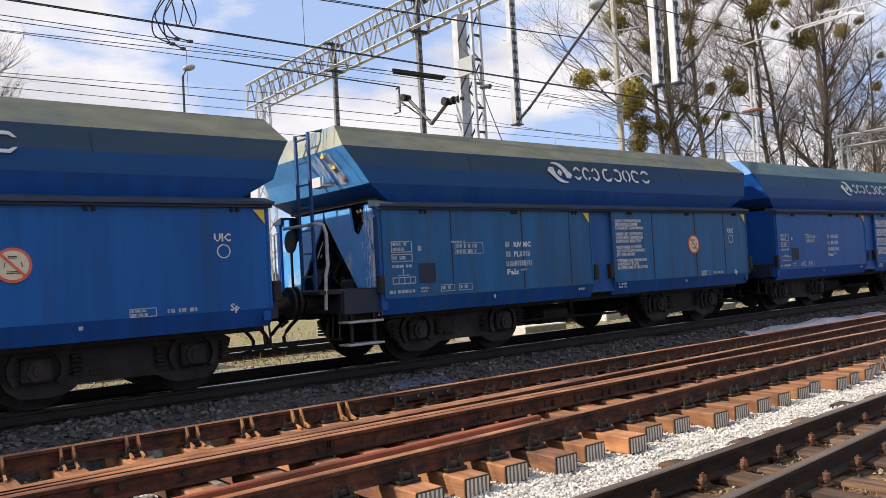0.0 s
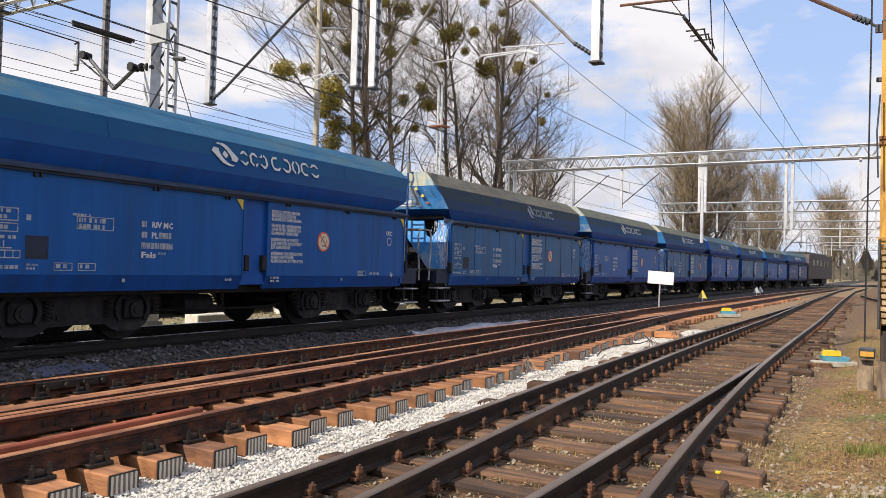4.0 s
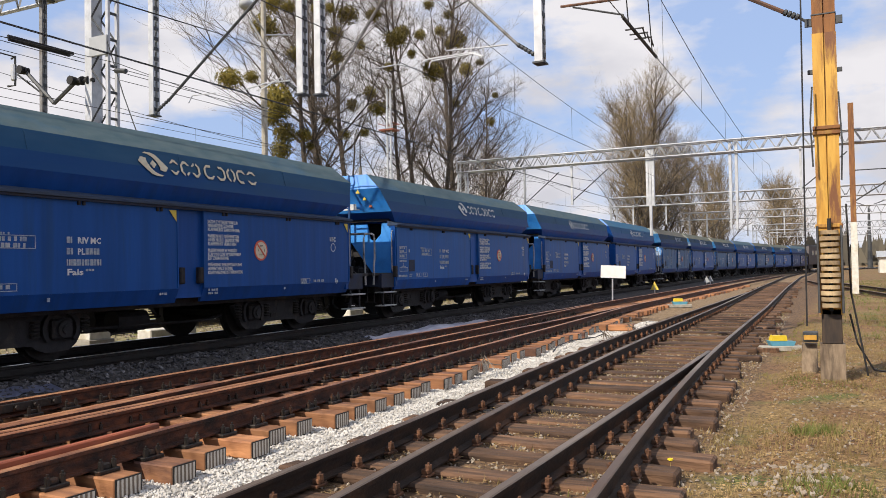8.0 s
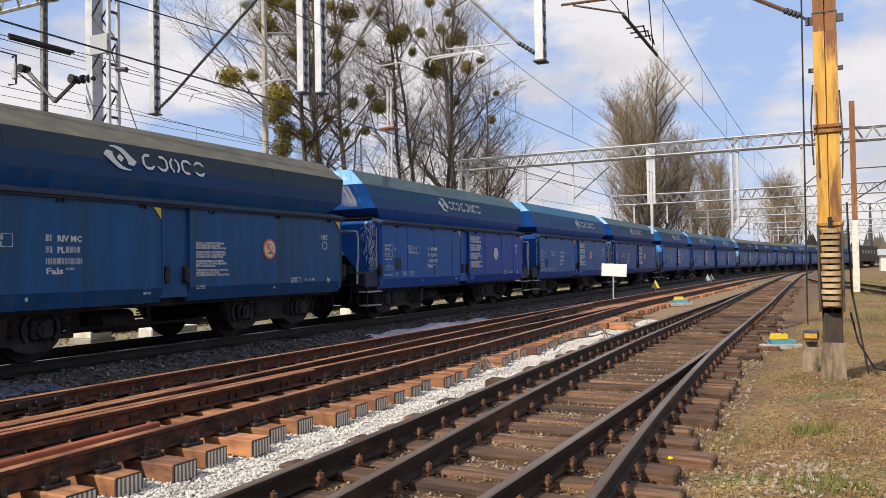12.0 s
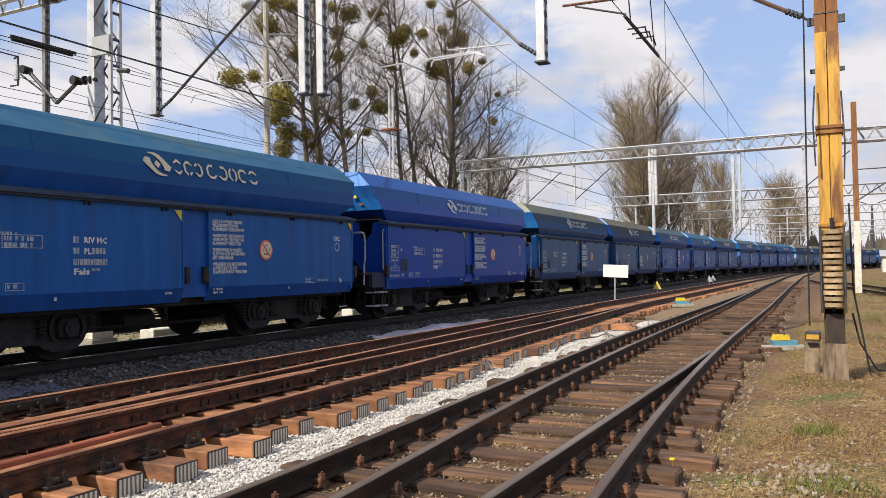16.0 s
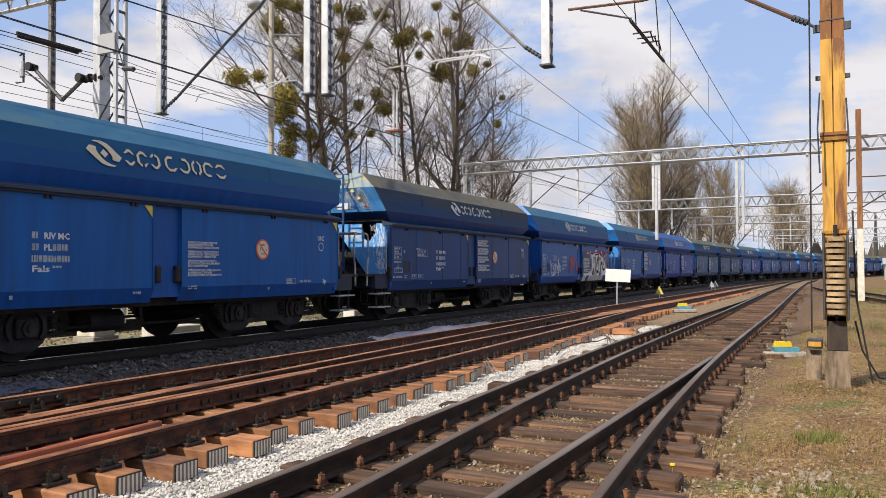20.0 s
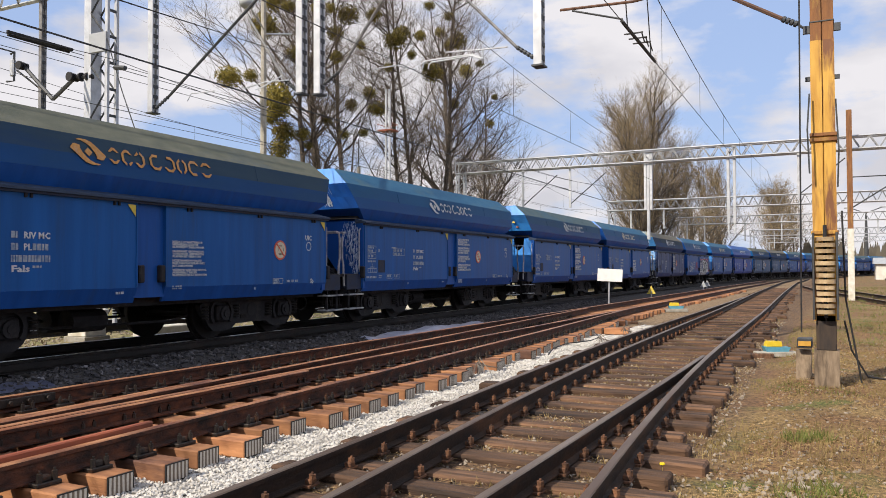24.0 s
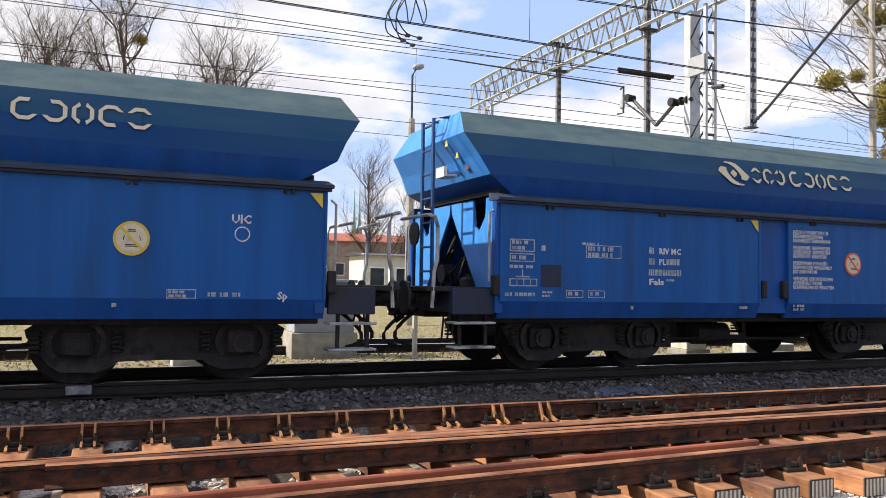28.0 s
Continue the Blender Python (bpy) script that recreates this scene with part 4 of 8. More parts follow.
def platform(x, root, d=1, climb=True):
    """Brakeman's deck at a wagon's end (d is -1 at the right end): deck, steps, bent rails, ladder to the hopper's top."""
    bm = bmesh.new()
    box(bm, x - d * (.95), .10, 1.06, x - d * (.05), WIDE - .10, 1.12, .008)
    part("deck", bm, M_FRAME, root)
    bm = bmesh.new()
    box(bm, x - d * (.62), .05, .78, x - d * (.05), .12, 1.10, .008)
    part("deck_skirt", bm, M_SILL, root)
    for z in (.66, .36):
        bm = bmesh.new()
        box(bm, x - d * (.62), -.02, z, x - d * (.05), .24, z + .03, .006)
        part("step", bm, M_PIPE, root, "worn bare metal step")
        for u in (x - d * (.52), x - d * (.16)):
            bm = bmesh.new()
            box(bm, u, .08, z, u + .04, .12, z + .40)
            part("step_hanger", bm, M_FRAME, root)
    for y, e in ((.12, 1), (WIDE - .12, -1)):
        bm = bmesh.new()
        tube(bm, ((x - d * (.86), y, .86), (x - d * (.84), y, 1.30), (x - d * (.80), y, 1.45), (x - d * (.80), y, 1.86), (x - d * (.84), y, 1.98), (x - d * (.92), y, 2.00), (x - d * (.94), y + e * .9, 2.00)), .024, 6)
        part("hand_rail", bm, M_PIPE, root, "bent pale metal rail")
        bm = bmesh.new()
        tube(bm, ((x - d * (.06), y - e * .05, 1.16), (x - d * (.12), y - e * .06, 1.20), (x - d * (.12), y - e * .06, 2.05), (x - d * (.06), y - e * .05, 2.10)), .016, 6)
        part("grab_bar", bm, M_PIPE, root, "pale metal grab bar")
    if not climb:
        return
    lad = new("ladder")
    lad.parent = root
    for y in (.95, 1.32):
        bm = bmesh.new()
        tube(bm, ((x - d * (.52), y, 1.10), (x - d * (.53), y, 3.38), (x - d * (.28), y, 3.42)), .028, 5)
        part("ladder_rail", bm, M_DKBLUE, lad)
    for k in range(7):
        bm = bmesh.new()
        tube(bm, ((x - d * .525, .95, 1.32 + k * .33), (x - d * .525, 1.32, 1.32 + k * .33)), .016, 5)
        part("rung", bm, M_DKBLUE, lad)
    bm = bmesh.new()
    box(bm, x - d * (.36), .85, 2.60, x - d * (.20), 1.20, 2.63)
    box(bm, x - d * (.36), .85, 2.63, x - d * (.345), 1.20, 2.74)
    w = part("warning_plate", bm, M_WHITE, root, "white and yellow warning plate")
    w.matrix_basis = pose(-.02, 0, 0)
    for k, (y, z, m) in enumerate(((.78, 3.02, M_YEL), (.66, 2.86, M_YEL), (.56, 2.70, M_ORANGE))):
        bm = bmesh.new()
        u = .24 + .66 * (z - 2.80) + .012
        prism(bm, [(y - .055, z - .04), (y + .055, z - .04), (y, z + .055)], x - d * (u + .02), x - d * (u + .012), "x")
        part("warning_triangle", bm, m, root, "yellow warning triangle" if k < 2 else "orange warning mark")
    bm = bmesh.new()
    disc(bm, (x - d * (.48), 1.7, 1.12), .02, .75, "z", 6)
    disc(bm, (x - d * (.50), 1.7, 1.86), .17, .03, "x", 16)
    part("brake_wheel", bm, M_FRAME, root, "black brake wheel on a post")


def wagon(kind):
    root = thing("hopper_wagon", "blue hopper wagon", "wagon", "wagons of the train")
    L = -BODY
    for near in (True, False):
        door(L, POST[0], root, near)
        door(POST[1], 0, root, near)
        y, s = (0, 1) if near else (WIDE, -1)
        bm = bmesh.new()
        prism(bm, [(y + s * .05, .80), (y + s * .05, 2.24), (y + s * .10, 2.24), (y + s * .10, .80)], POST[0] - .03, POST[1] + .03, "x")
        part("door_post", bm, LOWERS["mid"], root)
        bm = bmesh.new()
        prism(bm, [(y - s * .075, 2.22), (y - s * .075, 2.255), (y + s * .20, 2.33), (y + s * .20, 2.22)], L - .06, .06, "x")
        part("ledge", bm, M_LEDGE, root, "grey steel ledge over the doors")
        # dark strip added as the shadow below the ledge
        bm = bmesh.new()
        box(bm, L - .04, min(y - s * .045, y + s * .02), 2.185, .04, max(y - s * .045, y + s * .02), 2.218)
        part("ledge_lip", bm, M_SILL, root)
        for x in (POST[1] - .12, POST[0] + .02, L - .10, .02):
            bm = bmesh.new()
            box(bm, x, min(y - s * .035, y + s * .06), 1.02, x + .10, max(y - s * .035, y + s * .06), 1.28, .015)
            part("door_lock", bm, M_FRAME, root)
        for x in (-8.55, -6.75, -5.35, -3.9, -2.15, -.5):
            bm = bmesh.new()
            box(bm, x, min(y - s * .03, y + s * .02), 2.13, x + .035, max(y - s * .03, y + s * .02), 2.25, .004)
            box(bm, x + .08, min(y - s * .03, y + s * .02), 2.13, x + .115, max(y - s * .03, y + s * .02), 2.25, .004)
            part("hinge", bm, M_FRAME, root)
        for x in (L + .02, -.05):
            bm = bmesh.new()
            prism(bm, [(y + s * .01, .80), (y + s * .01, 2.24), (y + s * .12, 2.24), (y + s * .12, .80)], x - .07, x + .03, "x")
            part("corner_post", bm, LOWERS["mid"], root)
    hopper_band("hopper_chin", SECTION[0], SECTION[1], (-.30, .12), LOWERS["mid"], SUNLIT_ENDS["blue"], root)
    hopper_band("hopper_wall", SECTION[1], SECTION[2], (.12, .25), PAINTS["mid"], SUNLIT_ENDS["blue"], root)
    hopper_band("hopper_shoulder", SECTION[2], SECTION[3], (.25, .43), BANDS["grey"], SUNLIT_ENDS["blue"], root)
    hopper_band("hopper_rim", SECTION[3], SECTION[4], (.43, .30), ROOFS["grey"], SUNLIT_ENDS["light"], root)
    bm = bmesh.new()
    box(bm, L + .1, .25, 2.34, -.1, WIDE - .25, 2.40)
    part("hopper_floor", bm, M_FRAME, root, "dark inside of the hopper")
    for x in (-7.4, -4.7, -2.0):
        bm = bmesh.new()
        tube(bm, [(x, SECTION[i][0] - .006, SECTION[i][1]) for i in (2, 3)], .004, 4)
        part("weld_seam", bm, BANDS["grey"], root)
    # lettering
    def note(name, label, draw, parent=root):
        bm = bmesh.new()
        draw(bm)
        return part(name, bm, M_FAINT, parent, label)

    def print_on(name, text, x, z, size, parent=root, label="", width=None, lines=1.0):
        """Stencilled words on the door's face, the first line's foot at z."""
        cu = bpy.data.curves.new("letters", 'FONT')
        cu.body, cu.size, cu.extrude, cu.resolution_u, cu.space_line, cu.offset = text, size, .002, 1, lines, size * .028
        tmp = bpy.data.objects.new("letters", cu)
        me = bpy.data.meshes.new_from_object(tmp)
        bpy.data.objects.remove(tmp)
        if width:
            f = width / max(v.co.x for v in me.vertices)
            for v in me.vertices:
                v.co.x *= f
        me.materials.clear()
        me.materials.append(M_TEXT)
        return tagged(twin(name, me, parent, pose(x, -.006, z, 90, 0, 0)), label)

    table = new("load_table")
    table.parent = root
    note("table_box", "", lambda bm: (frame_box(bm, L + .14, 1.58, L + .50, 1.74), words(bm, L + .17, 1.72, .30, 2, .045, .025, 3)), table)
    note("table_box", "", lambda bm: (frame_box(bm, L + .14, 1.45, L + .50, 1.56), words(bm, L + .17, 1.53, .28, 1, .05, .03, 4)), table)
    note("table_line", "", lambda bm: words(bm, L + .14, 1.41, .38, 1, .04, .03, 5), table)
    note("table_mark", "", lambda bm: (box(bm, L + .32, -.007, 1.27, L + .335, -.003, 1.35), box(bm, L + .23, -.007, 1.255, L + .43, -.003, 1.27)), table)
    note("table_box", "", lambda bm: (frame_box(bm, L + .14, 1.14, L + .54, 1.24), [box(bm, L + .24 + k * .1, -.007, 1.15, L + .252 + k * .1, -.003, 1.23) for k in range(3)]), table)
    note("table_line", "", lambda bm: words(bm, L + .08, 1.06, .46, 1, .045, .03, 6), table)
    note("stencil", "small white stencilled mark", lambda bm: box(bm, L + .60, -.007, 1.60, L + .66, -.003, 1.67))
    note("stencil", "small white stencilled box", lambda bm: (frame_box(bm, L + 1.28, 1.53, L + 1.84, 1.70, .01), words(bm, L + 1.31, 1.68, .50, 2, .058, .022, 7)))
    note("stencil", "small white stencilled line", lambda bm: words(bm, L + 1.22, 1.73, .3, 1, .03, .022, 17))
    note("stencil", "small white stencilled box", lambda bm: (frame_box(bm, L + .98, 1.00, L + 1.24, 1.10, .01), words(bm, L + 1.01, 1.08, .20, 1, .05, .02, 8)))
    note("stencil", "small white stencilled box", lambda bm: (frame_box(bm, L + 1.32, 1.00, L + 1.58, 1.10, .01), words(bm, L + 1.35, 1.08, .20, 1, .05, .02, 9)))
    note("stencil", "small white stencilled line", lambda bm: words(bm, L + .62, 1.08, .16, 2, .025, .02, 19))
    note("stencil", "small white stencilled line", lambda bm: words(bm, -5.3, .90, .2, 1, .035, .02, 10))
    plate = new("number_panel")
    plate.parent = root
    for k, (dx, z, w, h) in enumerate(((0, 1.70, .12, .085), (0, 1.55, .12, .085), (.30, 1.55, .30, .085), (0, 1.40, .56, .085), (.30, 1.27, .16, .03))):
        note("number_mark", "wagon number in plain pale bars", lambda bm: words(bm, L + 2.30 + dx, z, w, 1, h, .05, 12 + k), plate)
    print_on("lettering", "RIV MC", L + 2.47, 1.615, .115, plate, "", .38)
    print_on("lettering", "PL", L + 2.47, 1.465, .115, plate, "", .12)
    print_on("lettering", "Fals", L + 2.30, 1.19, .115, plate, "", .26)
    panel = new("notice_panel")
    panel.parent = root
    for text, z, w in (("JAZDA Z OTWARTYMI LUB\nNIEZABEZPIECZONYMI\nKLAPAMI JEST ZABRONIONA", 2.0, .78), ("FAHREN MIT GE\u00d6FFNETEN\nODER NICHT GESPERRTEN\nKLAPPEN IST VERBOTEN", 1.765, .76),
                       ("PRZEBYWANIE W POBLI\u017bU\nKLAP PODCZAS WY\u0141ADUNKU\nJEST ZABRONIONE", 1.53, .80), ("W\u00c4HREND DER ENTLADUNG\nAUFENTHALT IN DER\nKLAPPENZONE IST VERBOTEN", 1.295, .84)):
        print_on("notice", text, POST[1] + .10, z, .075, panel, "white stencilled safety notice", w, .85)
    note("notice", "small white stencilled lines", lambda bm: words(bm, POST[1] + .10, .93, .26, 2, .035, .02, 30), panel)
    note("stencil", "small white stencilled line", lambda bm: words(bm, -1.3, 1.02, .5, 1, .045, .02, 31))
    note("stencil", "small white stencilled box", lambda bm: (frame_box(bm, -1.72, .95, -1.42, 1.05, .01), words(bm, -1.70, 1.035, .26, 2, .03, .012, 32)))
    note("stencil", "small white stencilled mark", lambda bm: words(bm, -2.25, .90, .08, 1, .04, .02, 33))
    note("stencil", "small white stencilled mark", lambda bm: words(bm, L + 2.0, .90, .06, 1, .05, .02, 34))
    print_on("lettering", "UIC", -.72, 1.78, .13)
    print_on("lettering", "Sp", -.55, .95, .12)
    bm = bmesh.new()
    for k in range(14):
        a0, a1 = 2 * math.pi * k / 14, 2 * math.pi * (k + 1) / 14
        prism(bm, [(-.60 + .085 * math.cos(a0), 1.66 + .085 * math.sin(a0)), (-.60 + .085 * math.cos(a1), 1.66 + .085 * math.sin(a1)),
                   (-.60 + .072 * math.cos(a1), 1.66 + .072 * math.sin(a1)), (-.60 + .072 * math.cos(a0), 1.66 + .072 * math.sin(a0))], -.007, -.003)
    part("round_mark", bm, M_TEXT, root)
    # round prohibition plate, corner triangles, placard holder
    sign = new("prohibition_sign")
    sign.parent = root
    bm = bmesh.new()
    disc(bm, (-2.96, -.004, 1.57), .18, -.010, "y", 28)
    part("sign_rim", bm, M_RED, sign, "red rim")
    bm = bmesh.new()
    disc(bm, (-2.96, -.010, 1.57), .150, -.008, "y", 28)
    part("sign_face", bm, M_CREAM, sign, "faded pale face")
    bm = bmesh.new()
    prism(bm, [(-3.077, 1.672), (-3.058, 1.69), (-2.843, 1.468), (-2.862, 1.45)], -.024, -.019)
    part("sign_bar", bm, M_RED, sign, "red slanting bar")
    bm = bmesh.new()
    for sx, sz, w in ((-3.02, 1.485, .12), (-3.00, 1.64, .08)):
        box(bm, sx, -.022, sz, sx + w, -.019, sz + .008)
        box(bm, sx, -.022, sz + .016, sx + w, -.019, sz + .024)
    for sx, e in ((-3.045, .012), (-2.875, -.012)):
        prism(bm, [(sx, 1.55), (sx + .008, 1.55), (sx + .008 + e, 1.60), (sx + e, 1.60)], -.022, -.019)
    part("sign_drawing", bm, M_BLACK, sign)
    for x in (POST[0] - .05, -.06):
        bm = bmesh.new()
        prism(bm, [(x - .15, 2.16), (x, 2.16), (x, 1.99)], -.016, -.012)
        part("yellow_triangle", bm, M_YEL, root, "faded yellow corner triangle")
    bm = bmesh.new()
    frame_box(bm, L + .60, 1.14, L + .90, 1.42, .022)
    box(bm, L + .62, -.004, 1.16, L + .88, -.002, 1.40)
    part("placard_holder", bm, M_SILL, root)
    # emblem and word on the hopper, as plain shapes
    bm = bmesh.new()
    emblem(bm, -5.46, .28)
    part("emblem", bm, M_WHITE, root, "two curved blades round a lozenge")
    mark = new("word_mark")
    mark.parent = root
    u = -5.12
    for k, w in enumerate((.19, .20, .19, .24, .23, .21, .24, .24)):
        u += .06 if k == 3 else 0
        bm = bmesh.new()
        oval(bm, u, .155, w, .25, .042, k)
        bmesh.ops.remove_doubles(bm, verts=bm.verts, dist=.001)
        part("mark_shape", bm, M_WHITE, mark)
        u += w + .04
    tagged(mark, "brand word as plain pale shapes")
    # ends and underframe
    end_plates(-.02, 1, root, SUNLIT_ENDS["blue"])
    end_plates(L + .02, -1, root, SUNLIT_ENDS["light"], kind == "platform")
    headstock(.02, 1, root)
    if kind != "plain":
        headstock(L - .50, -1, root)
        platform(L, root, 1, kind == "platform")
    else:
        headstock(L - .02, -1, root)
    left = L - (.5 if kind != "plain" else 0)
    bm = bmesh.new()
    box(bm, left, 1.22, .70, 0, 1.78, .98, .01)
    part("centre_sill", bm, M_FRAME, root)
    for y in (.30, 2.55):
        bm = bmesh.new()
        box(bm, left, y, .66, 0, y + .15, .88, .01)
        part("side_sill", bm, M_FRAME, root)
    bm = bmesh.new()
    prism(bm, [(.18, 2.30), (.35, .74), (2.65, .74), (2.82, 2.30)], L + .9, -.9, "x")
    part("hopper_belly", bm, M_FRAME, root, "dark lower hopper between the doors")
    bm = bmesh.new()
    disc(bm, (-5.3, 1.0, .45), .17, .62, "x", 14)
    part("brake_cylinder", bm, M_FRAME, root)
    bm = bmesh.new()
    tube(bm, ((-5.8, .9, .38), (-3.4, .8, .36), (-3.0, .8, .44)), .025, 6)
    tube(bm, ((-5.9, 2.0, .42), (-3.2, 2.1, .40)), .025, 6)
    part("brake_rod", bm, M_FRAME, root)
    bm = bmesh.new()
    disc(bm, (-4.9, 2.0, .42), .2, .9, "x", 14)
    part("air_tank", bm, M_FRAME, root)
    bogie(L + 1.71, root)
    bogie(-1.71, root)
    return root


# paint, dust, sunlit end colour, end type, tint of the marks, label
TRAIN = {
    -5: ("navy", "grey", "blue", "plain", "w"), -4: ("mid", "olive", "light", "platform", "w"), -3: ("worn", "olive", "blue", "plain", "w"),
    -2: ("mid", "grey", "blue", "plain", "w"), -1: ("worn", "olive", "pale", "platform", "w"), 0: ("mid", "olive", "pale", "platform", "w"),
    1: ("worn", "brown", "pale", "platform", "w"), 2: ("mid", "teal", "blue", "plain", "w"), 3: ("mid", "grey", "light", "platform", "w"),
    4: ("mid", "grey", "light", "platform", "w"), 5: ("deep", "grey", "pale", "deck", "c"), 6: ("mid", "teal", "light", "deck", "w"),
    7: ("mid", "grey", "pale", "deck", "w"), 8: ("dusty", "brown", "blue", "plain", "w"), 9: ("dusty", "olive", "light", "platform", "w"),
    10: ("royal", "blue", "blue", "platform", "w"), 11: ("mid", "teal", "light", "platform", "c"), 12: ("mid", "teal", "blue", "plain", "w"),
    13: ("navy", "brown", "pale", "platform", "w"), 14: ("mid", "teal", "blue", "plain", "c"), 15: ("mid", "grey", "light", "platform", "w"),
    16: ("mid", "teal", "light", "deck", "w"), 17: ("mid", "olive", "pale", "deck", "a"), 18: ("dusty", "olive", "pale", "deck", "w"),
    19: ("mid", "grey", "light", "plain", "w"), 20: ("mid", "grey", "light", "platform", "c"), 21: ("mid", "grey", "blue", "platform", "c"),
    22: ("mid", "olive", "blue", "plain", "w"),
}
# each wagon's distance behind the first one, and those with a deck at the front end too
OFFSETS = {-5: -53.3, -4: -42.8, -3: -31.9, -2: -21.35, -1: -10.9, 0: 0.0, 1: 10.68, 2: 22.06, 3: 32.5, 4: 43.38, 5: 54.66, 6: 65.55, 7: 76.51, 8: 87.39, 9: 97.9, 10: 108.74,
           11: 119.45, 12: 130.81, 13: 141.31, 14: 152.71, 15: 163.14, 16: 174.58, 17: 185.3, 18: 196.07, 19: 207.0, 20: 217.48, 21: 228.93, 22: 240.1}
FRONT_DECK = (2, 5, 12, 14, 16, 21)
LOOK = {"deep": "deep blue", "royal": "deep royal blue", "mid": "bright blue", "worn": "worn blue", "dusty": "dusty grey-blue", "navy": "dull navy"}
RIM = {"olive": "olive-grey dusted rim", "brown": "brown dusted rim", "teal": "teal rim", "grey": "grey-blue dusted rim", "blue": "clean blue rim"}
SHOWN = {"platform": "and end ladder", "deck": "and railed deck", "plain": "and plain ends"}
MARKS = {"w": M_WHITE, "c": M_CREAM, "a": M_AMBER}


def dress(root, spec):
    """Gives a copied wagon the paint of its own."""
    col, dust, end, kind, mark = spec
    for o in root.children_recursive:
        kindname = o.name.split(".")[0]
        if o.type != 'MESH':
            continue
        # chin ends and most end plates take the darker skirt blue as shade
        slots = {"door": [PAINTS[col]], "skirt": [LOWERS[col]], "hopper_chin": [LOWERS[col], LOWERS[col]], "hopper_wall": [WALLS[dust], SUNLIT_ENDS[end if kind == "platform" else "facet"]], "hopper_shoulder": [BANDS[dust], SUNLIT_ENDS[end if kind == "platform" else "facet"]], "door_post": [LOWERS[col]], "corner_post": [LOWERS[col]], 
                 "weld_seam": [BANDS[dust]], "hopper_rim": [ROOFS[dust], SUNLIT_ENDS["dust" if end in ("light", "pale") and dust in ("olive", "brown") else end]], "end_plate": [SUNLIT_ENDS[end] if kind == "platform" and end != "blue" else LOWERS[col]],
                 "emblem": [MARKS[mark]], "mark_shape": [MARKS[mark]]}.get(kindname)
        if slots:
            for i, m in enumerate(slots):
                o.material_slots[i].link = 'OBJECT'
                o.material_slots[i].material = m
    tagged(root, "%s hopper wagon with %s %s" % (LOOK[col], RIM[dust], SHOWN[kind]))


MASTER = {k: wagon(k) for k in ("platform", "deck", "plain")}
wagons, free = [], dict(MASTER)
for j in sorted(TRAIN):
    kind = TRAIN[j][3]
    w = free.pop(kind, None) or copy_thing(MASTER[kind], Matrix())
    dress(w, TRAIN[j])
    if j in FRONT_DECK:
        for o in [o for o in w.children if o.name.split(".")[0] in ("headstock", "buffer", "draw_hook", "brake_hose", "step")]:
            pieces = [o] if o.type == 'MESH' else list(o.children)
            if min(v.co.x for v in pieces[0].data.vertices) > -.1:
                for q in pieces if o.type != 'MESH' else []:
                    bpy.data.objects.remove(q)
                bpy.data.objects.remove(o)
        headstock(.50, 1, w)
        platform(0, w, -1, False)
    wagons.append((j, w))


# painted letters on one wagon
def scrawl(root, strokes, material, r, label):
    """Sprayed lines on the door's face, each a flat bar along its points."""
    for line in strokes:
        bm = bmesh.new()
        tube(bm, [(x, 0, z) for x, z in line], r, 6)
        bmesh.ops.scale(bm, vec=(1, .12, 1), verts=bm.verts)
        bmesh.ops.translate(bm, vec=(0, -.008, 0), verts=bm.verts)
        part("sprayed_scrawl", bm, material, root, label)


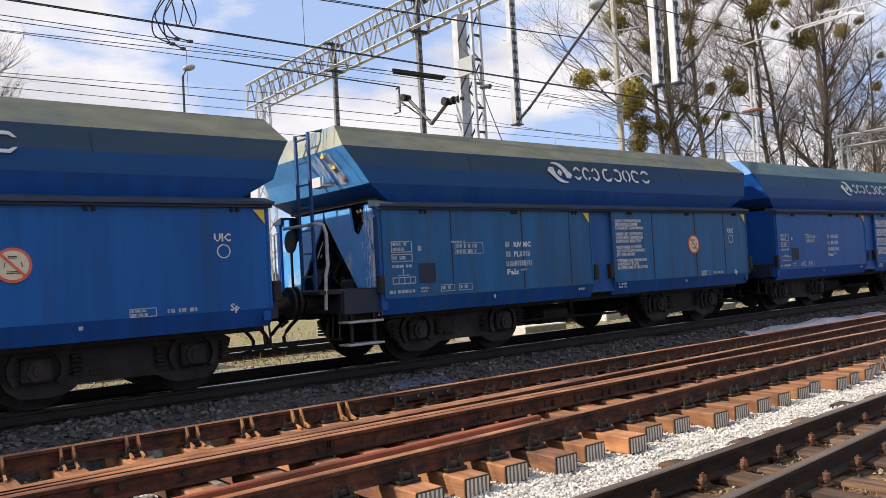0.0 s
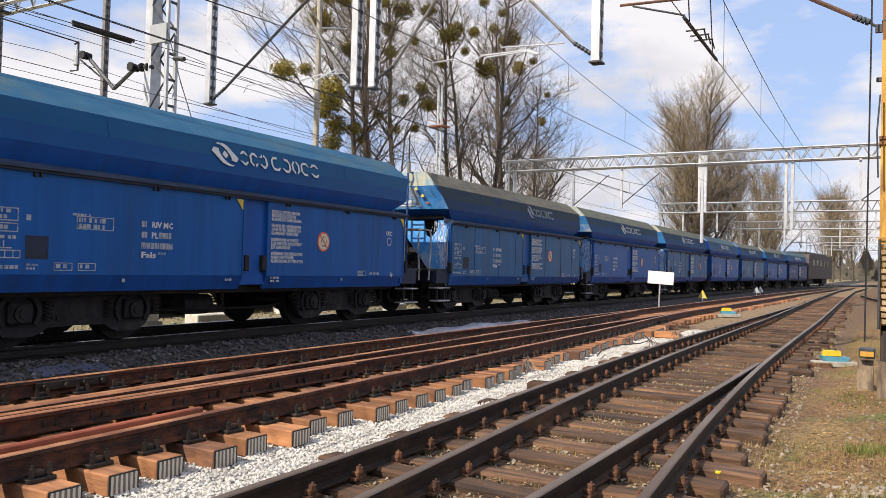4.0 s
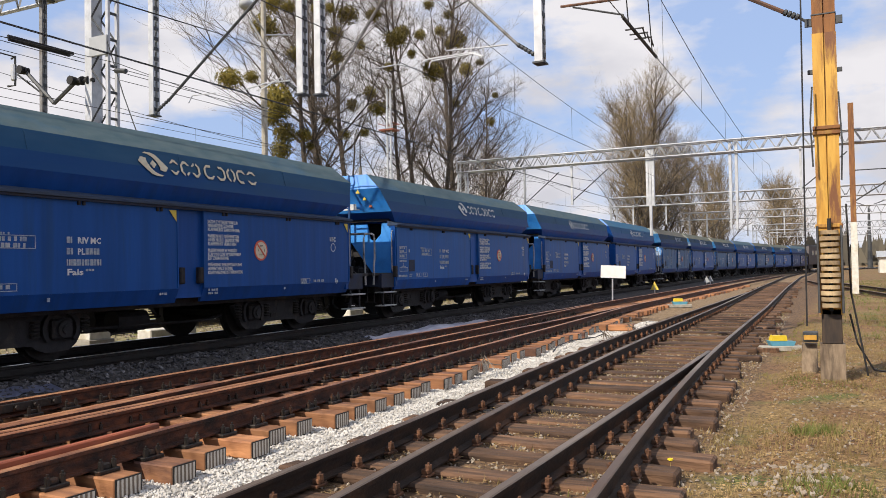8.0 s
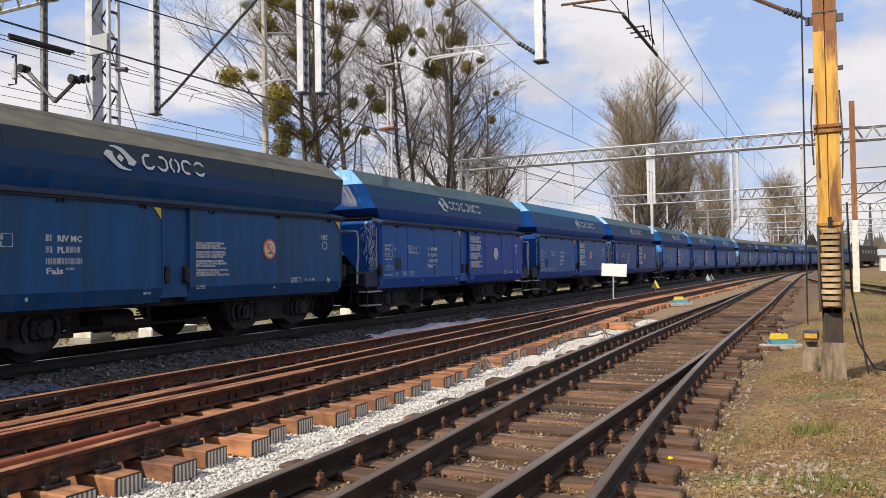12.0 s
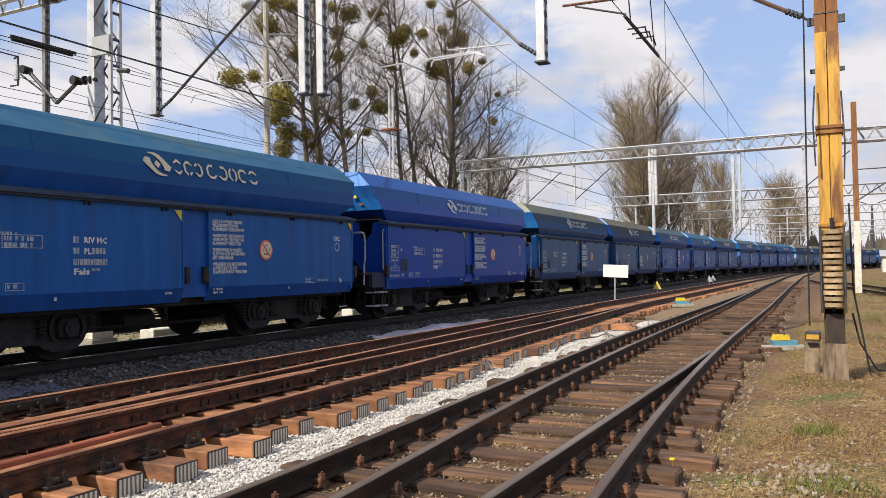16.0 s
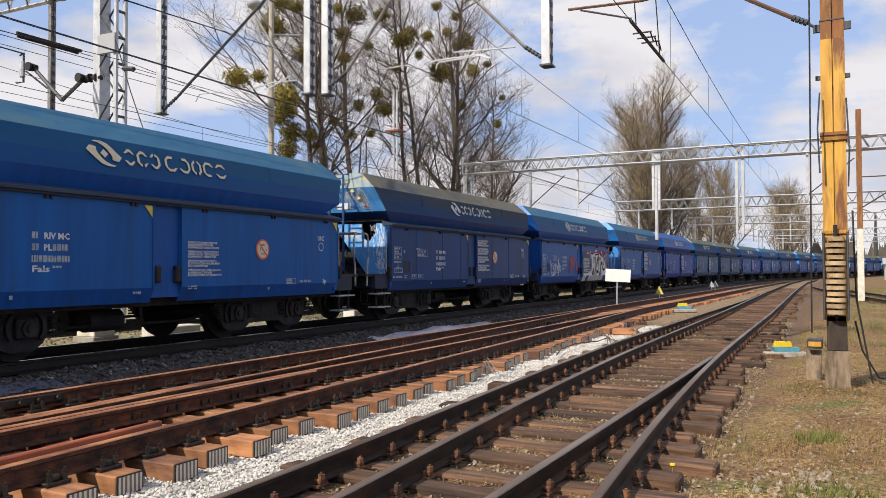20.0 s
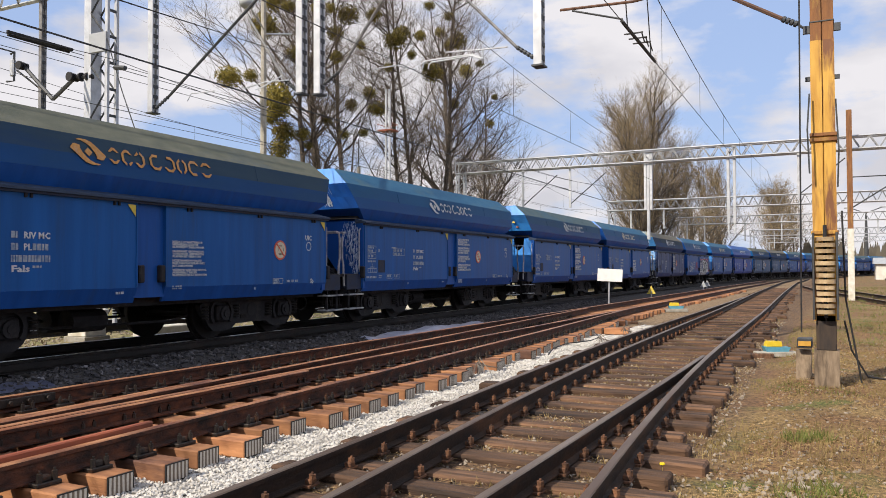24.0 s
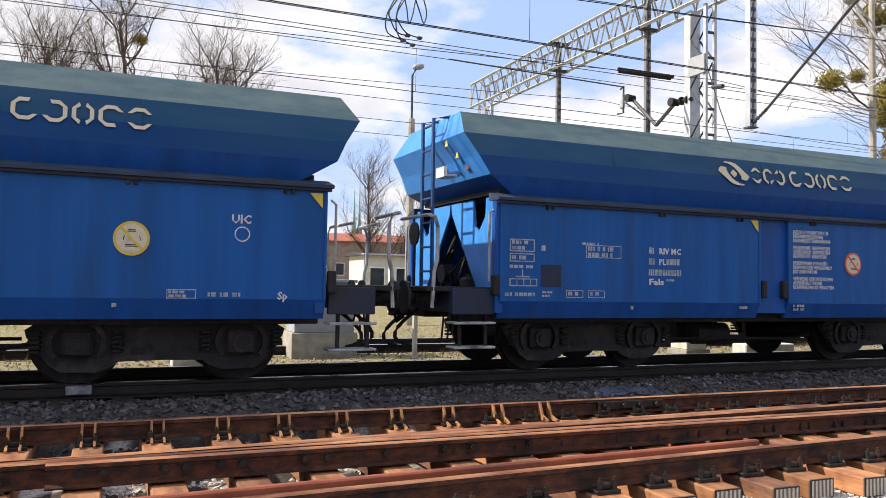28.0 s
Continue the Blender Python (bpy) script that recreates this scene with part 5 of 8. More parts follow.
def graffiti(root):
    y = -.016

    def spray(name, outlines, material, level, label):
        for outline in outlines:
            bm = bmesh.new()
            prism(bm, outline, y - level * .004 - .003, y - level * .004)
            bmesh.ops.recalc_face_normals(bm, faces=bm.faces)
            part(name, bm, material, root, label)

    def blob(x, z, rx, rz, n=12, seed=1):
        q = random.Random(seed)
        return [(x + rx * math.cos(6.283 * i / n) * q.uniform(.75, 1.15), z + rz * math.sin(6.283 * i / n) * q.uniform(.75, 1.15)) for i in range(n)]

    spray("overpaint", [[(-4.26, 1.81), (-3.16, 1.82), (-3.07, 1.55), (-3.26, 1.11), (-3.59, 1.04), (-3.78, 1.0), (-4.24, 1.06)]], M_GREYSPRAY, 0, "dull patch of rolled grey-blue paint")
    q = random.Random(5)
    reds = [(-4.0 + 3.4 * k / 44 + q.uniform(-.05, .05), 1.895 + .04 * math.sin(k * .7) + .05 * k / 44 + q.uniform(-.025, .025), q.uniform(.05, .12), q.uniform(.018, .045)) for k in range(45)]
    reds += [(-1.33, 1.83, .08, .08), (-1.25, 1.76, .05, .07), (-.70, 1.86, .05, .06)]
    spray("red_spray", [blob(*b, 10, k) for k, b in enumerate(reds)], M_REDSPRAY, 0, "red sprayed highlight")
    spray("white_spray", [blob(-2.25, 1.99, .18, .05, 10, 3), blob(-3.5, 1.88, .16, .025, 10, 4), blob(-1.4, 1.93, .07, .05, 9, 5), blob(-3.1, 1.9, .05, .05, 9, 6)], M_WHITE, 1, "white sprayed fleck")
    spray("white_spray", [[(-3.13, 1.83), (-2.67, 1.87), (-1.66, 1.9), (-1.33, 1.70), (-.79, 1.85), (-.6, 1.47), (-.55, .96), (-2.97, .955), (-4.18, .955), (-4.18, 1.06), (-3.59, 1.04), (-3.15, 1.12), (-3.02, 1.35)]], M_WHITE, 1, "white sprayed letter ground")
    for x0, x1, m in ((-4.18, -3.75, M_WHITE), (-3.75, -3.35, M_GREYSPRAY), (-3.35, -1.15, M_WHITE)):
        bm = bmesh.new()
        prism(bm, [(y - .004, .955), (y + .090, .74), (y + .094, .74), (y, .955)], x0, x1, "x")
        bmesh.ops.recalc_face_normals(bm, faces=bm.faces)
        part("white_spray", bm, m, root, "sprayed paint on the folded skirt")
    for x0, dx in ((-2.97, -.16), (-2.66, -.14), (-2.3, -.13), (-1.75, -.1), (-1.52, -.08)):
        bm = bmesh.new()
        vs = [bm.verts.new(v) for v in ((x0, y - .012, .96), (x0 + dx, y + .075, .76), (x0 + dx + .07, y + .075, .76), (x0 + .07, y - .012, .96))]
        bm.faces.new(vs)
        bmesh.ops.solidify(bm, geom=bm.faces[:], thickness=.004)
        part("black_outline", bm, M_BLACK, root, "black sprayed outline")
    first = [[(-3.08, 1.84), (-3.02, 1.85), (-2.97, 1.32), (-2.79, 1.0), (-2.9, .96), (-2.95, 1.0), (-3.02, 1.29)], [(-2.67, 1.75), (-2.52, 1.73), (-2.58, 1.46), (-2.67, 1.46)],
             [(-2.74, 1.26), (-2.58, 1.25), (-2.55, .96), (-2.72, .96)], [(-3.08, 1.89), (-2.67, 1.88), (-2.67, 1.83), (-3.08, 1.84)], [(-2.46, 1.82), (-2.37, 1.85), (-2.4, 1.37), (-2.28, .97), (-2.37, .96), (-2.48, 1.37)]]
    second = [[(-2.09, 1.7), (-1.93, 1.73), (-1.93, 1.61), (-2.16, 1.56), (-2.18, 1.19), (-1.93, 1.15), (-1.93, 1.04), (-2.26, 1.06)], [(-1.9, 1.83), (-1.82, 1.87), (-1.81, 1.16), (-1.7, .98), (-1.8, .96), (-1.9, 1.17)],
              [(-1.74, 1.74), (-1.58, 1.74), (-1.56, 1.61), (-1.73, 1.53)], [(-1.5, 1.61), (-1.27, 1.46), (-1.52, 1.35), (-1.48, .99), (-1.6, .96), (-1.62, 1.35)]]
    third = [[(-2.37, 1.84), (-1.9, 1.88), (-1.66, 1.94), (-1.48, 1.84), (-1.54, 1.78), (-1.68, 1.87), (-1.9, 1.82), (-2.37, 1.79)], [(-1.31, 1.21), (-1.11, 1.84), (-1.03, 1.85), (-1.23, 1.18)], [(-1.11, 1.39), (-.86, 1.84), (-.79, 1.83), (-1.04, 1.36)],
             [(-1.24, 1.21), (-.92, 1.28), (-.9, 1.19), (-1.21, 1.11)], [(-.84, 1.82), (-.76, 1.82), (-.58, 1.05), (-.66, 1.02)]]
    spray("black_outline", first + second + third, M_BLACK, 2, "black sprayed outline")
    spray("grey_spray", [blob(-2.35, 1.46, .14, .22, 14, 2), blob(-.68, 1.62, .1, .16, 12, 8)], M_MIDGREY, 3, "grey sprayed patch")
    letters = [[(-.62, 1.10), (-.60, 1.42), (-.50, 1.16), (-.46, 1.46)], [(-.38, 1.22), (-.42, 1.40), (-.30, 1.52), (-.22, 1.36), (-.30, 1.20), (-.38, 1.24)], [(-.40, 1.12), (-.24, 1.04), (-.08, 1.12)], [(-.16, 1.50), (-.06, 1.56)], [(-.20, 1.08), (-.12, .96)], [(-.52, 1.02), (-.34, 1.00)]]
    scrawl(root, letters, M_REDSPRAY, .034, "red sprayed scrawl")
    scrawl(root, [[(x + .035, z - .045) for x, z in line] for line in letters[:3]], M_BLACK, .014, "thin black sprayed outline")
    spray("white_spray", [blob(-7.75, 1.22, .10, .22, 10, 21), blob(-7.85, 1.10, .36, .04, 12, 22)], M_FAINT, 0, "thin white sprayed haze")
    strokes = [[(-8.2, 1.08), (-8.26, 1.55), (-8.11, 1.27), (-8.03, 1.44), (-7.93, 1.2)], [(-7.91, 1.29), (-7.83, 1.39), (-7.77, 1.28), (-7.85, 1.17), (-7.91, 1.28)], [(-7.75, 1.38), (-7.65, 1.18), (-7.59, 1.39)],
               [(-7.53, 1.28), (-7.45, 1.34), (-7.52, 1.18), (-7.4, 1.21)], [(-7.39, .98), (-7.32, 1.62), (-7.41, 1.46), (-7.24, 1.41), (-7.25, 1.19), (-7.36, 1.09)], [(-7.16, 1.31), (-7.06, 1.35), (-7.12, 1.11)],
               [(-8.14, .99), (-7.9, 1.01), (-7.75, 1.06), (-7.82, 1.1), (-7.95, 1.06), (-7.87, .99)]]
    scrawl(root, strokes, M_WHITE, .022, "white sprayed scrawl")
    spray("red_spray", [blob(-5.70, 1.47, .34, .24, 14, 31), blob(-5.95, 1.22, .12, .2, 9, 32), blob(-5.12, 1.25, .14, .22, 10, 33), blob(-5.35, 1.60, .16, .08, 9, 34)], M_REDHAZE, 0, "thin red sprayed haze")
    tagged(root, "bright blue hopper wagon sprayed with white lettering and red highlights")
    for o in root.children_recursive:
        if o.name.split(".")[0] == "prohibition_sign":
            for c in o.children_recursive:
                bpy.data.objects.remove(c)
            bpy.data.objects.remove(o)
            break


graffiti([w for j, w in wagons if j == 12][0])
for j, w in wagons:
    if j in (7, 18):
        for o in w.children_recursive:
            if o.name.split(".")[0] in ("sign_rim", "sign_face", "sign_bar"):
                o.material_slots[0].link = 'OBJECT'
                o.material_slots[0].material = M_WHITE
for j, w in wagons:
    if j in (-1, 1, 7, 13, 18):
        for x in (-8.0, -6.55, -5.45, -3.2, -1.85, -.85):
            bm = bmesh.new()
            box(bm, x, -.006, .97, x + .016, -.001, 2.19)
            part("panel_seam", bm, M_SILL, w)
# where emblem and word stand on each wagon: from, to
MARK_AT = {0: (-5.47, -2.70), 1: (-4.33, -2.26), 2: (-5.53, -2.82), 4: (-5.40, -2.70), 5: (-5.57, -2.82), 6: (-4.35, -1.51), 7: (-5.99, -3.17), 8: (-5.88, -3.13), 11: (-5.59, -2.91), 12: (-6.03, -3.19), 14: (-6.01, -3.17),
           15: (-5.35, -2.61), 17: (-5.97, -3.17), 20: (-5.58, -2.82), 21: (-4.65, -1.87)}
for j, w in wagons:
    a, b = MARK_AT.get(j, (-5.74, -2.98))
    m = pose(a, 0, 0) @ Matrix.Diagonal(((b - a) / 2.75, 1, 1, 1)) @ pose(5.75, 0, 0)
    for o in w.children:
        base = o.name.split(".")[0]
        if base == "emblem":
            o.matrix_basis = m
        elif base == "word_mark":
            o.matrix_basis = m if j != 8 else pose(-.69, 0, 0) @ m
            if j == 8:
                for c in list(o.children)[:3]:
                    bpy.data.objects.remove(c)
        if j == 1 and base in ("emblem", "word_mark"):
            for c in (o, *o.children):
                if c.type == 'MESH':
                    c.material_slots[0].material = M_FAINT
    # spilled lime on the sloping end
    if j in (-1, 0, 1, 5, 7, 13, 16, 17, 18):
        q = random.Random(100 + j)
        bm = bmesh.new()
        mid = {-1: .75, 0: .80, 1: .95}.get(j, q.uniform(.62, .95))
        for k in range(150):
            core = k < 70
            y, lean = mid + (q.gauss(-.02, .035) if core else q.gauss(.22, .16)), q.uniform(-.30, -.12)
            z1 = 3.06 - abs(q.gauss(0, .05 if core else .16))
            z0 = max(2.60, z1 - q.uniform(.12, .46 if core else .28))
            h = q.uniform(.003, .010) if core else q.uniform(.001, .004)
            pts = [(-BODY - .006 - (.12 + (z - 2.55) * .585), y + lean * (3.07 - z), z) for z in (z0, z1)]
            vs = [bm.verts.new((x, yy + e * h, z)) for (x, yy, z), e in ((pts[0], -1), (pts[0], 1), (pts[1], 1), (pts[1], -1))]
            bm.faces.new(vs)
        for k in range(420):
            z1 = .75 + 1.52 * q.random() ** .8
            y = .16 + .11 * (z1 - .75) + q.gauss(0, .05 + .05 * (z1 - .75))
            if not .03 < y < .57:
                continue
            z0 = max(.72, z1 - q.uniform(.01, .13))
            h = q.uniform(.002, .008)
            vs = [bm.verts.new((-BODY - .013, y + e * h * f, z)) for z, e, f in ((z0, -1, .5), (z0, 1, .5), (z1, 1, 1), (z1, -1, 1))]
            bm.faces.new(vs)
        tagged(part("lime_streak", bm, M_LIME, w), "white lime streaks down the wagon's end", kind="stuff")
TAG = [[(-2.39, 1.3), (-2.36, 1.38), (-2.28, 1.39), (-2.28, 1.49), (-2.11, 1.49), (-2.11, 1.19), (-2.18, 1.22), (-2.29, 1.18), (-2.36, 1.22), (-2.39, 1.3)], [(-2.1, 1.5), (-1.77, 1.46), (-1.78, 1.26), (-2.06, 1.29), (-2.03, 1.18), (-1.91, 1.12), (-1.91, 1.02)],
       [(-1.76, 1.4), (-1.66, 1.51), (-1.49, 1.53), (-1.34, 1.43), (-1.29, 1.25), (-1.37, 1.08), (-1.52, 1.01), (-1.72, 1.04), (-1.78, 1.19), (-1.76, 1.4)], [(-1.68, 1.17), (-1.67, 1.25), (-1.42, 1.26), (-1.41, 1.17)]]
for j, w in wagons:
    if j == 6:
        scrawl(w, TAG, M_BLACK, .009, "thin black sprayed outline")
        q = random.Random(3)
        loops = [[(cx + .11 * math.sin(1.9 * i + k), cz + .13 * math.cos(1.3 * i)) for i in range(9)] for k, (cx, cz) in enumerate(((-6.3, 1.42), (-5.75, 1.38)))]
        scrawl(w, loops, M_BLACK, .007, "thin black sprayed outline")
# where each wagon's round sign is fixed
SIGN_AT = {-1: -1.93, 0: -2.85, 1: -2.81, 2: -2.83, 4: -2.74, 5: -2.91, 6: -2.66, 7: -2.35, 8: -2.36, 10: -2.93, 11: -2.89, 13: -2.99, 14: -2.40, 15: -3.0, 17: -1.51, 18: -2.70, 19: -2.54, 20: -2.99, 21: -2.08}
for j, w in wagons:
    for o in w.children:
        base = o.name.split(".")[0]
        if base == "prohibition_sign":
            o.matrix_basis = pose(SIGN_AT.get(j, -2.85) + 2.96, 0, 0)
        elif base == "notice_panel" and j in (8, 14, 17):
            o.matrix_basis = pose(.05, 0, -.18) @ pose(POST[1], 0, 1.5) @ Matrix.Diagonal((.9, 1, .62, 1)) @ pose(-POST[1], 0, -1.5)
        elif base == "notice_panel" and j == 12:
            o.matrix_basis = pose(.05, -.026, -.19) @ pose(POST[1], 0, 1.5) @ Matrix.Diagonal((1.15, 1, .66, 1)) @ pose(-POST[1], 0, -1.5)
        elif base == "door" and j == 7 and min(v.co.x for v in o.data.vertices) > -4.6:
            o.material_slots[0].material = PAINTS["royal"]
            for c in o.children:
                c.material_slots[0].material = LOWERS["royal"]
    if j == 18:
        bm = bmesh.new()
        disc(bm, (-3.05, -.003, 1.60), .17, -.004, "y", 28)
        part("sign_mark", bm, M_DKBLUE, w, "dark round mark of a removed sign")
last = [w for j, w in wagons if j == 21][0]
for o in last.children_recursive:
    base = o.name.split(".")[0]
    if base in ("sign_rim", "sign_bar"):
        o.material_slots[0].link = 'OBJECT'
        o.material_slots[0].material = M_YEL
    elif base == "round_mark" or (base == "lettering" and o.matrix_basis.translation.x > -1 and o.matrix_basis.translation.z > 1.5):
        o.matrix_basis = pose(-.35, 0, 0) @ o.matrix_basis


def locomotive():
    root = thing("locomotive", "dark maroon electric locomotive at the train's head", "locomotive")
    bm = bmesh.new()
    prism(bm, [(0, .9), (0, 2.2), (.5, 3.5), (15.3, 3.5), (15.8, 2.2), (15.8, .9)], .05, 2.95, "y")
    part("body", bm, M_LOCO, root)
    bm = bmesh.new()
    box(bm, 1, .5, 3.5, 14.8, 2.5, 3.75, .05)
    part("roof_gear", bm, M_DKSTEEL, root)
    for k in range(5):
        bm = bmesh.new()
        box(bm, 2.5 + k * 2.3, .03, 2.3, 3.6 + k * 2.3, .06, 2.9)
        part("window", bm, M_GLASS, root)
    for x in (3.2, 12.6):
        bm = bmesh.new()
        box(bm, x - 1.7, .4, .3, x + 1.7, 2.6, .9, .05)
        part("bogie", bm, M_FRAME, root)
        bm = bmesh.new()
        tube(bm, ((x - .6, 1.5, 3.75), (x + .5, 1.5, 4.3), (x - .3, 1.5, 4.75)), .04, 5)
        tube(bm, ((x - .3, .7, 4.75), (x - .3, 2.3, 4.75)), .04, 5)
        part("current_collector", bm, M_DKSTEEL, root)
        for dx in (-1.05, 1.05):
            for y in (.65, 2.35):
                bm = bmesh.new()
                disc(bm, (x + dx, y, .52), .52, .12, "y", 20)
                part("wheel", bm, M_WHEEL, root)
    return root


loco = locomotive()

# ---- overhead line ----
def post_mesh(parent, x, y, z0, z1, name="drop_post", w=.15, m=None, d=.10):
    """A hanging post: two channels back to back along the line, battened together on both sides."""
    p = new(name)
    p.parent = parent
    for s in (-1, 1):
        bm = bmesh.new()
        o, i, f = x + s * d, x + s * (d - .014), x + s * (d - .065)
        prism(bm, [(o, y - w / 2), (o, y + w / 2), (f, y + w / 2), (f, y + w / 2 - .014), (i, y + w / 2 - .014), (i, y - w / 2 + .014), (f, y - w / 2 + .014), (f, y - w / 2)], z0, z1, "z")
        part("channel", bm, m or M_GALV, p)
    bm = bmesh.new()
    z, k = z0 + .08, 0
    while z < z1 - .2:
        for e in (-1, 1):
            box(bm, x - d + .03, y + e * w / 2 - .006, z, x + d - .03, y + e * w / 2 + .008, z + .09)
        z += .24
        k += 1
    box(bm, x - d - .03, y - w / 2 - .03, z0 - .03, x + d + .03, y + w / 2 + .03, z0)
    # battens darker than the channels: shade on the posts' sides put into the colour
    tagged(part("lacing", bm, M_DKSTEEL, p), kind="stuff")
    return p


def insulator(bm, a, b, n=5, r=.07):
    a, b = Vector(a), Vector(b)
    tube(bm, (a, b), .025, 6)
    for i in range(n):
        c = a.lerp(b, (i + .5) / n)
        d = (b - a).normalized() * .02
        tube(bm, (c - d, c + d), r, 10)


def column(parent, x, y, z1, name="column"):
    """A tall lattice column, wider at its foot."""
    c = new(name)
    c.parent = parent
    for sx, sy in ((-1, -1), (1, -1), (1, 1), (-1, 1)):
        bm = bmesh.new()
        tube(bm, ((x + sx * .24, y + sy * .42, 0.1), (x + sx * .17, y + sy * .24, z1)), .055, 4)
        part("leg", bm, M_GALV, c)
    bm = bmesh.new()
    n = 14
    for i in range(n):
        u, v = i / n, (i + 1) / n
        for s in (-1, 1):
            h0, h1 = .42 - .18 * u, .42 - .18 * v
            a, b = (-1, 1) if i % 2 else (1, -1)
            tube(bm, ((x + s * (.24 - .07 * u), y + a * h0, .1 + (z1 - .1) * u), (x + s * (.24 - .07 * v), y + b * h1, .1 + (z1 - .1) * v)), .022, 3)
            tube(bm, ((x + a * (.24 - .07 * u), y + s * h0, .1 + (z1 - .1) * u), (x + b * (.24 - .07 * v), y + s * h1, .1 + (z1 - .1) * v)), .022, 3)
    tagged(part("bracing", bm, M_GALV, c), kind="stuff")
    bm = bmesh.new()
    box(bm, x - .6, y - .7, -.2, x + .6, y + .7, .25, .03)
    part("footing", bm, M_CONC, c)
    return c


def beam(parent, x, y0, y1, z, h=.75, w=.55, bays=40):
    """Portal beam across the tracks, chords and webs as single bars."""
    b = new("beam")
    b.parent = parent
    for sx, sz in ((-1, -1), (1, -1), (1, 1), (-1, 1)):
        bm = bmesh.new()
        tube(bm, ((x + sx * w / 2, y0, z + sz * h / 2), (x + sx * w / 2, y1, z + sz * h / 2)), .058, 4)
        part("chord", bm, M_GALV, b)
    bm = bmesh.new()
    for i in range(bays):
        a, c = y0 + (y1 - y0) * i / bays, y0 + (y1 - y0) * (i + 1) / bays
        m = (a + c) / 2
        for sx in (-1, 1):
            tube(bm, ((x + sx * w / 2, a, z - h / 2), (x + sx * w / 2, m, z + h / 2)), .032, 3)
            tube(bm, ((x + sx * w / 2, m, z + h / 2), (x + sx * w / 2, c, z - h / 2)), .032, 3)
        for sz in (-1, 1):
            tube(bm, ((x - w / 2, a, z + sz * h / 2), (x + w / 2, c, z + sz * h / 2)), .018, 3)
    tagged(part("web", bm, M_LACING, b), "zigzag grey lacing bars", kind="stuff")
    for y in (y0, y1):
        for sx in (-1, 1):
            bm = bmesh.new()
            tube(bm, ((x + sx * w / 2, y, z - h / 2), (x + sx * w / 2, y, z + h / 2)), .045, 4)
            part("end_post", bm, M_GALV, b)
    return b


def twin_column(parent, x, y, z1):
    """A column of one broad plate channel and a laced pair of legs behind it."""
    c = new("column")
    c.parent = parent
    bm = bmesh.new()
    prism(bm, [(x - .16, y + .28), (x + .16, y + .28), (x + .16, y + .52), (x + .12, y + .52), (x + .12, y + .32), (x - .12, y + .32), (x - .12, y + .52), (x - .16, y + .52)], .1, z1, "z")
    part("plate_channel", bm, M_GALV, c, "broad pale channel")
    for s in (-1, 1):
        bm = bmesh.new()
        box(bm, x + s * .14 - .035, y - .31, .1, x + s * .14 + .035, y - .22, z1)
        part("leg", bm, M_GALV, c)
    bm = bmesh.new()
    n = 13
    for i in range(n):
        a, b = .2 + (z1 - .3) * i / n, .2 + (z1 - .3) * (i + 1) / n
        p, q = (-.24, .30) if i % 2 else (.30, -.24)
        for s in (-1, 1):
            tube(bm, ((x + s * .14, y + p, a), (x + s * .14, y + q, b)), .028, 4)
        box(bm, x - .13, y - .29, a, x + .13, y - .25, a + .06)
    tagged(part("bracing", bm, M_DKSTEEL, c), "dark lacing bars", kind="stuff")
    bm = bmesh.new()
    box(bm, x - .6, y - .7, -.2, x + .6, y + .8, .25, .03)
    part("footing", bm, M_CONC, c)


PX0 = 13.7
portal = thing("catenary_portal", "galvanised lattice portal spanning the tracks", "portal", "catenary portals")
beam(portal, PX0, -3.0, 29.7, 9.28, .93, .6, 43)
twin_column(portal, PX0, 16.15, 8.7)
column(portal, PX0, 28.9, 8.8)
column(portal, PX0, -2.6, 8.7)
for y, z in ((14.5, 5.35), (9.97, 5.28), (9.52, 5.22), (4.77, 5.25)):
    post_mesh(portal, PX0 - (.3 if y < 11 else 0), y, z, 8.75)
for y, z in ((23.25, 6.6), (18.42, 5.2)):
    post_mesh(portal, PX0, y, z, 9.72, w=.11, m=M_TUBE, d=.075)
    for h in (8.80, 9.72):
        bm = bmesh.new()
        box(bm, PX0 - .36, y - .10, h - .03, PX0 + .36, y + .10, h + .03, .005)
        part("seat_plate", bm, M_DKSTEEL, portal, "dark plate that holds a hanging post")
bm = bmesh.new()
box(bm, PX0 - .24, 15.82, 6.94, PX0 - .17, 16.42, 7.42, .01)
part("plate", bm, M_GREYBOX, portal, "grey box on the column")
for k in range(2):
    bm = bmesh.new()
    box(bm, 11.75 + .1 * k, 17.0 + .12 * k, 7.08 - .03 * k, 13.5, 17.06 + .12 * k, 7.15 - .03 * k, .01)
    part("insulating_bar", bm, M_BLACK, portal, "long black insulating bar in a feeder")
for y, z, y2, z2 in ((18.97, 6.95, 17.85, 5.98), (17.05, 6.44, 17.85, 5.98)):
    bm = bmesh.new()
    tube(bm, ((PX0 - .12, y, z), (PX0 - .12, y2, z2)), .05, 6)
    part("switch_arm", bm, M_DKSTEEL, portal, "dark switch arm")
    for k in range(3):
        bm = bmesh.new()
        tube(bm, ((PX0 - .30 + .1 * k, y, z), (PX0 - .24 + .1 * k, y, z)), .115 - .01 * k, 12)
        part("insulator", bm, M_BLACK, portal, "black ribbed insulator")
for k in range(5):
    bm = bmesh.new()
    tube(bm, ((PX0 - .12, 16.42 + .12 * k, 6.40 + .01 * k), (PX0 - .12, 16.48 + .12 * k, 6.40 + .01 * k)), .06 + .05 * (k % 2), 10)
    part("insulator", bm, M_BLACK, portal, "black ribbed insulator")
bm = bmesh.new()
tube(bm, ((PX0 - .12, 16.4, 6.40), (PX0 - .12, 17.05, 6.44)), .03, 6)
part("switch_rod", bm, M_DKSTEEL, portal)
bm = bmesh.new()
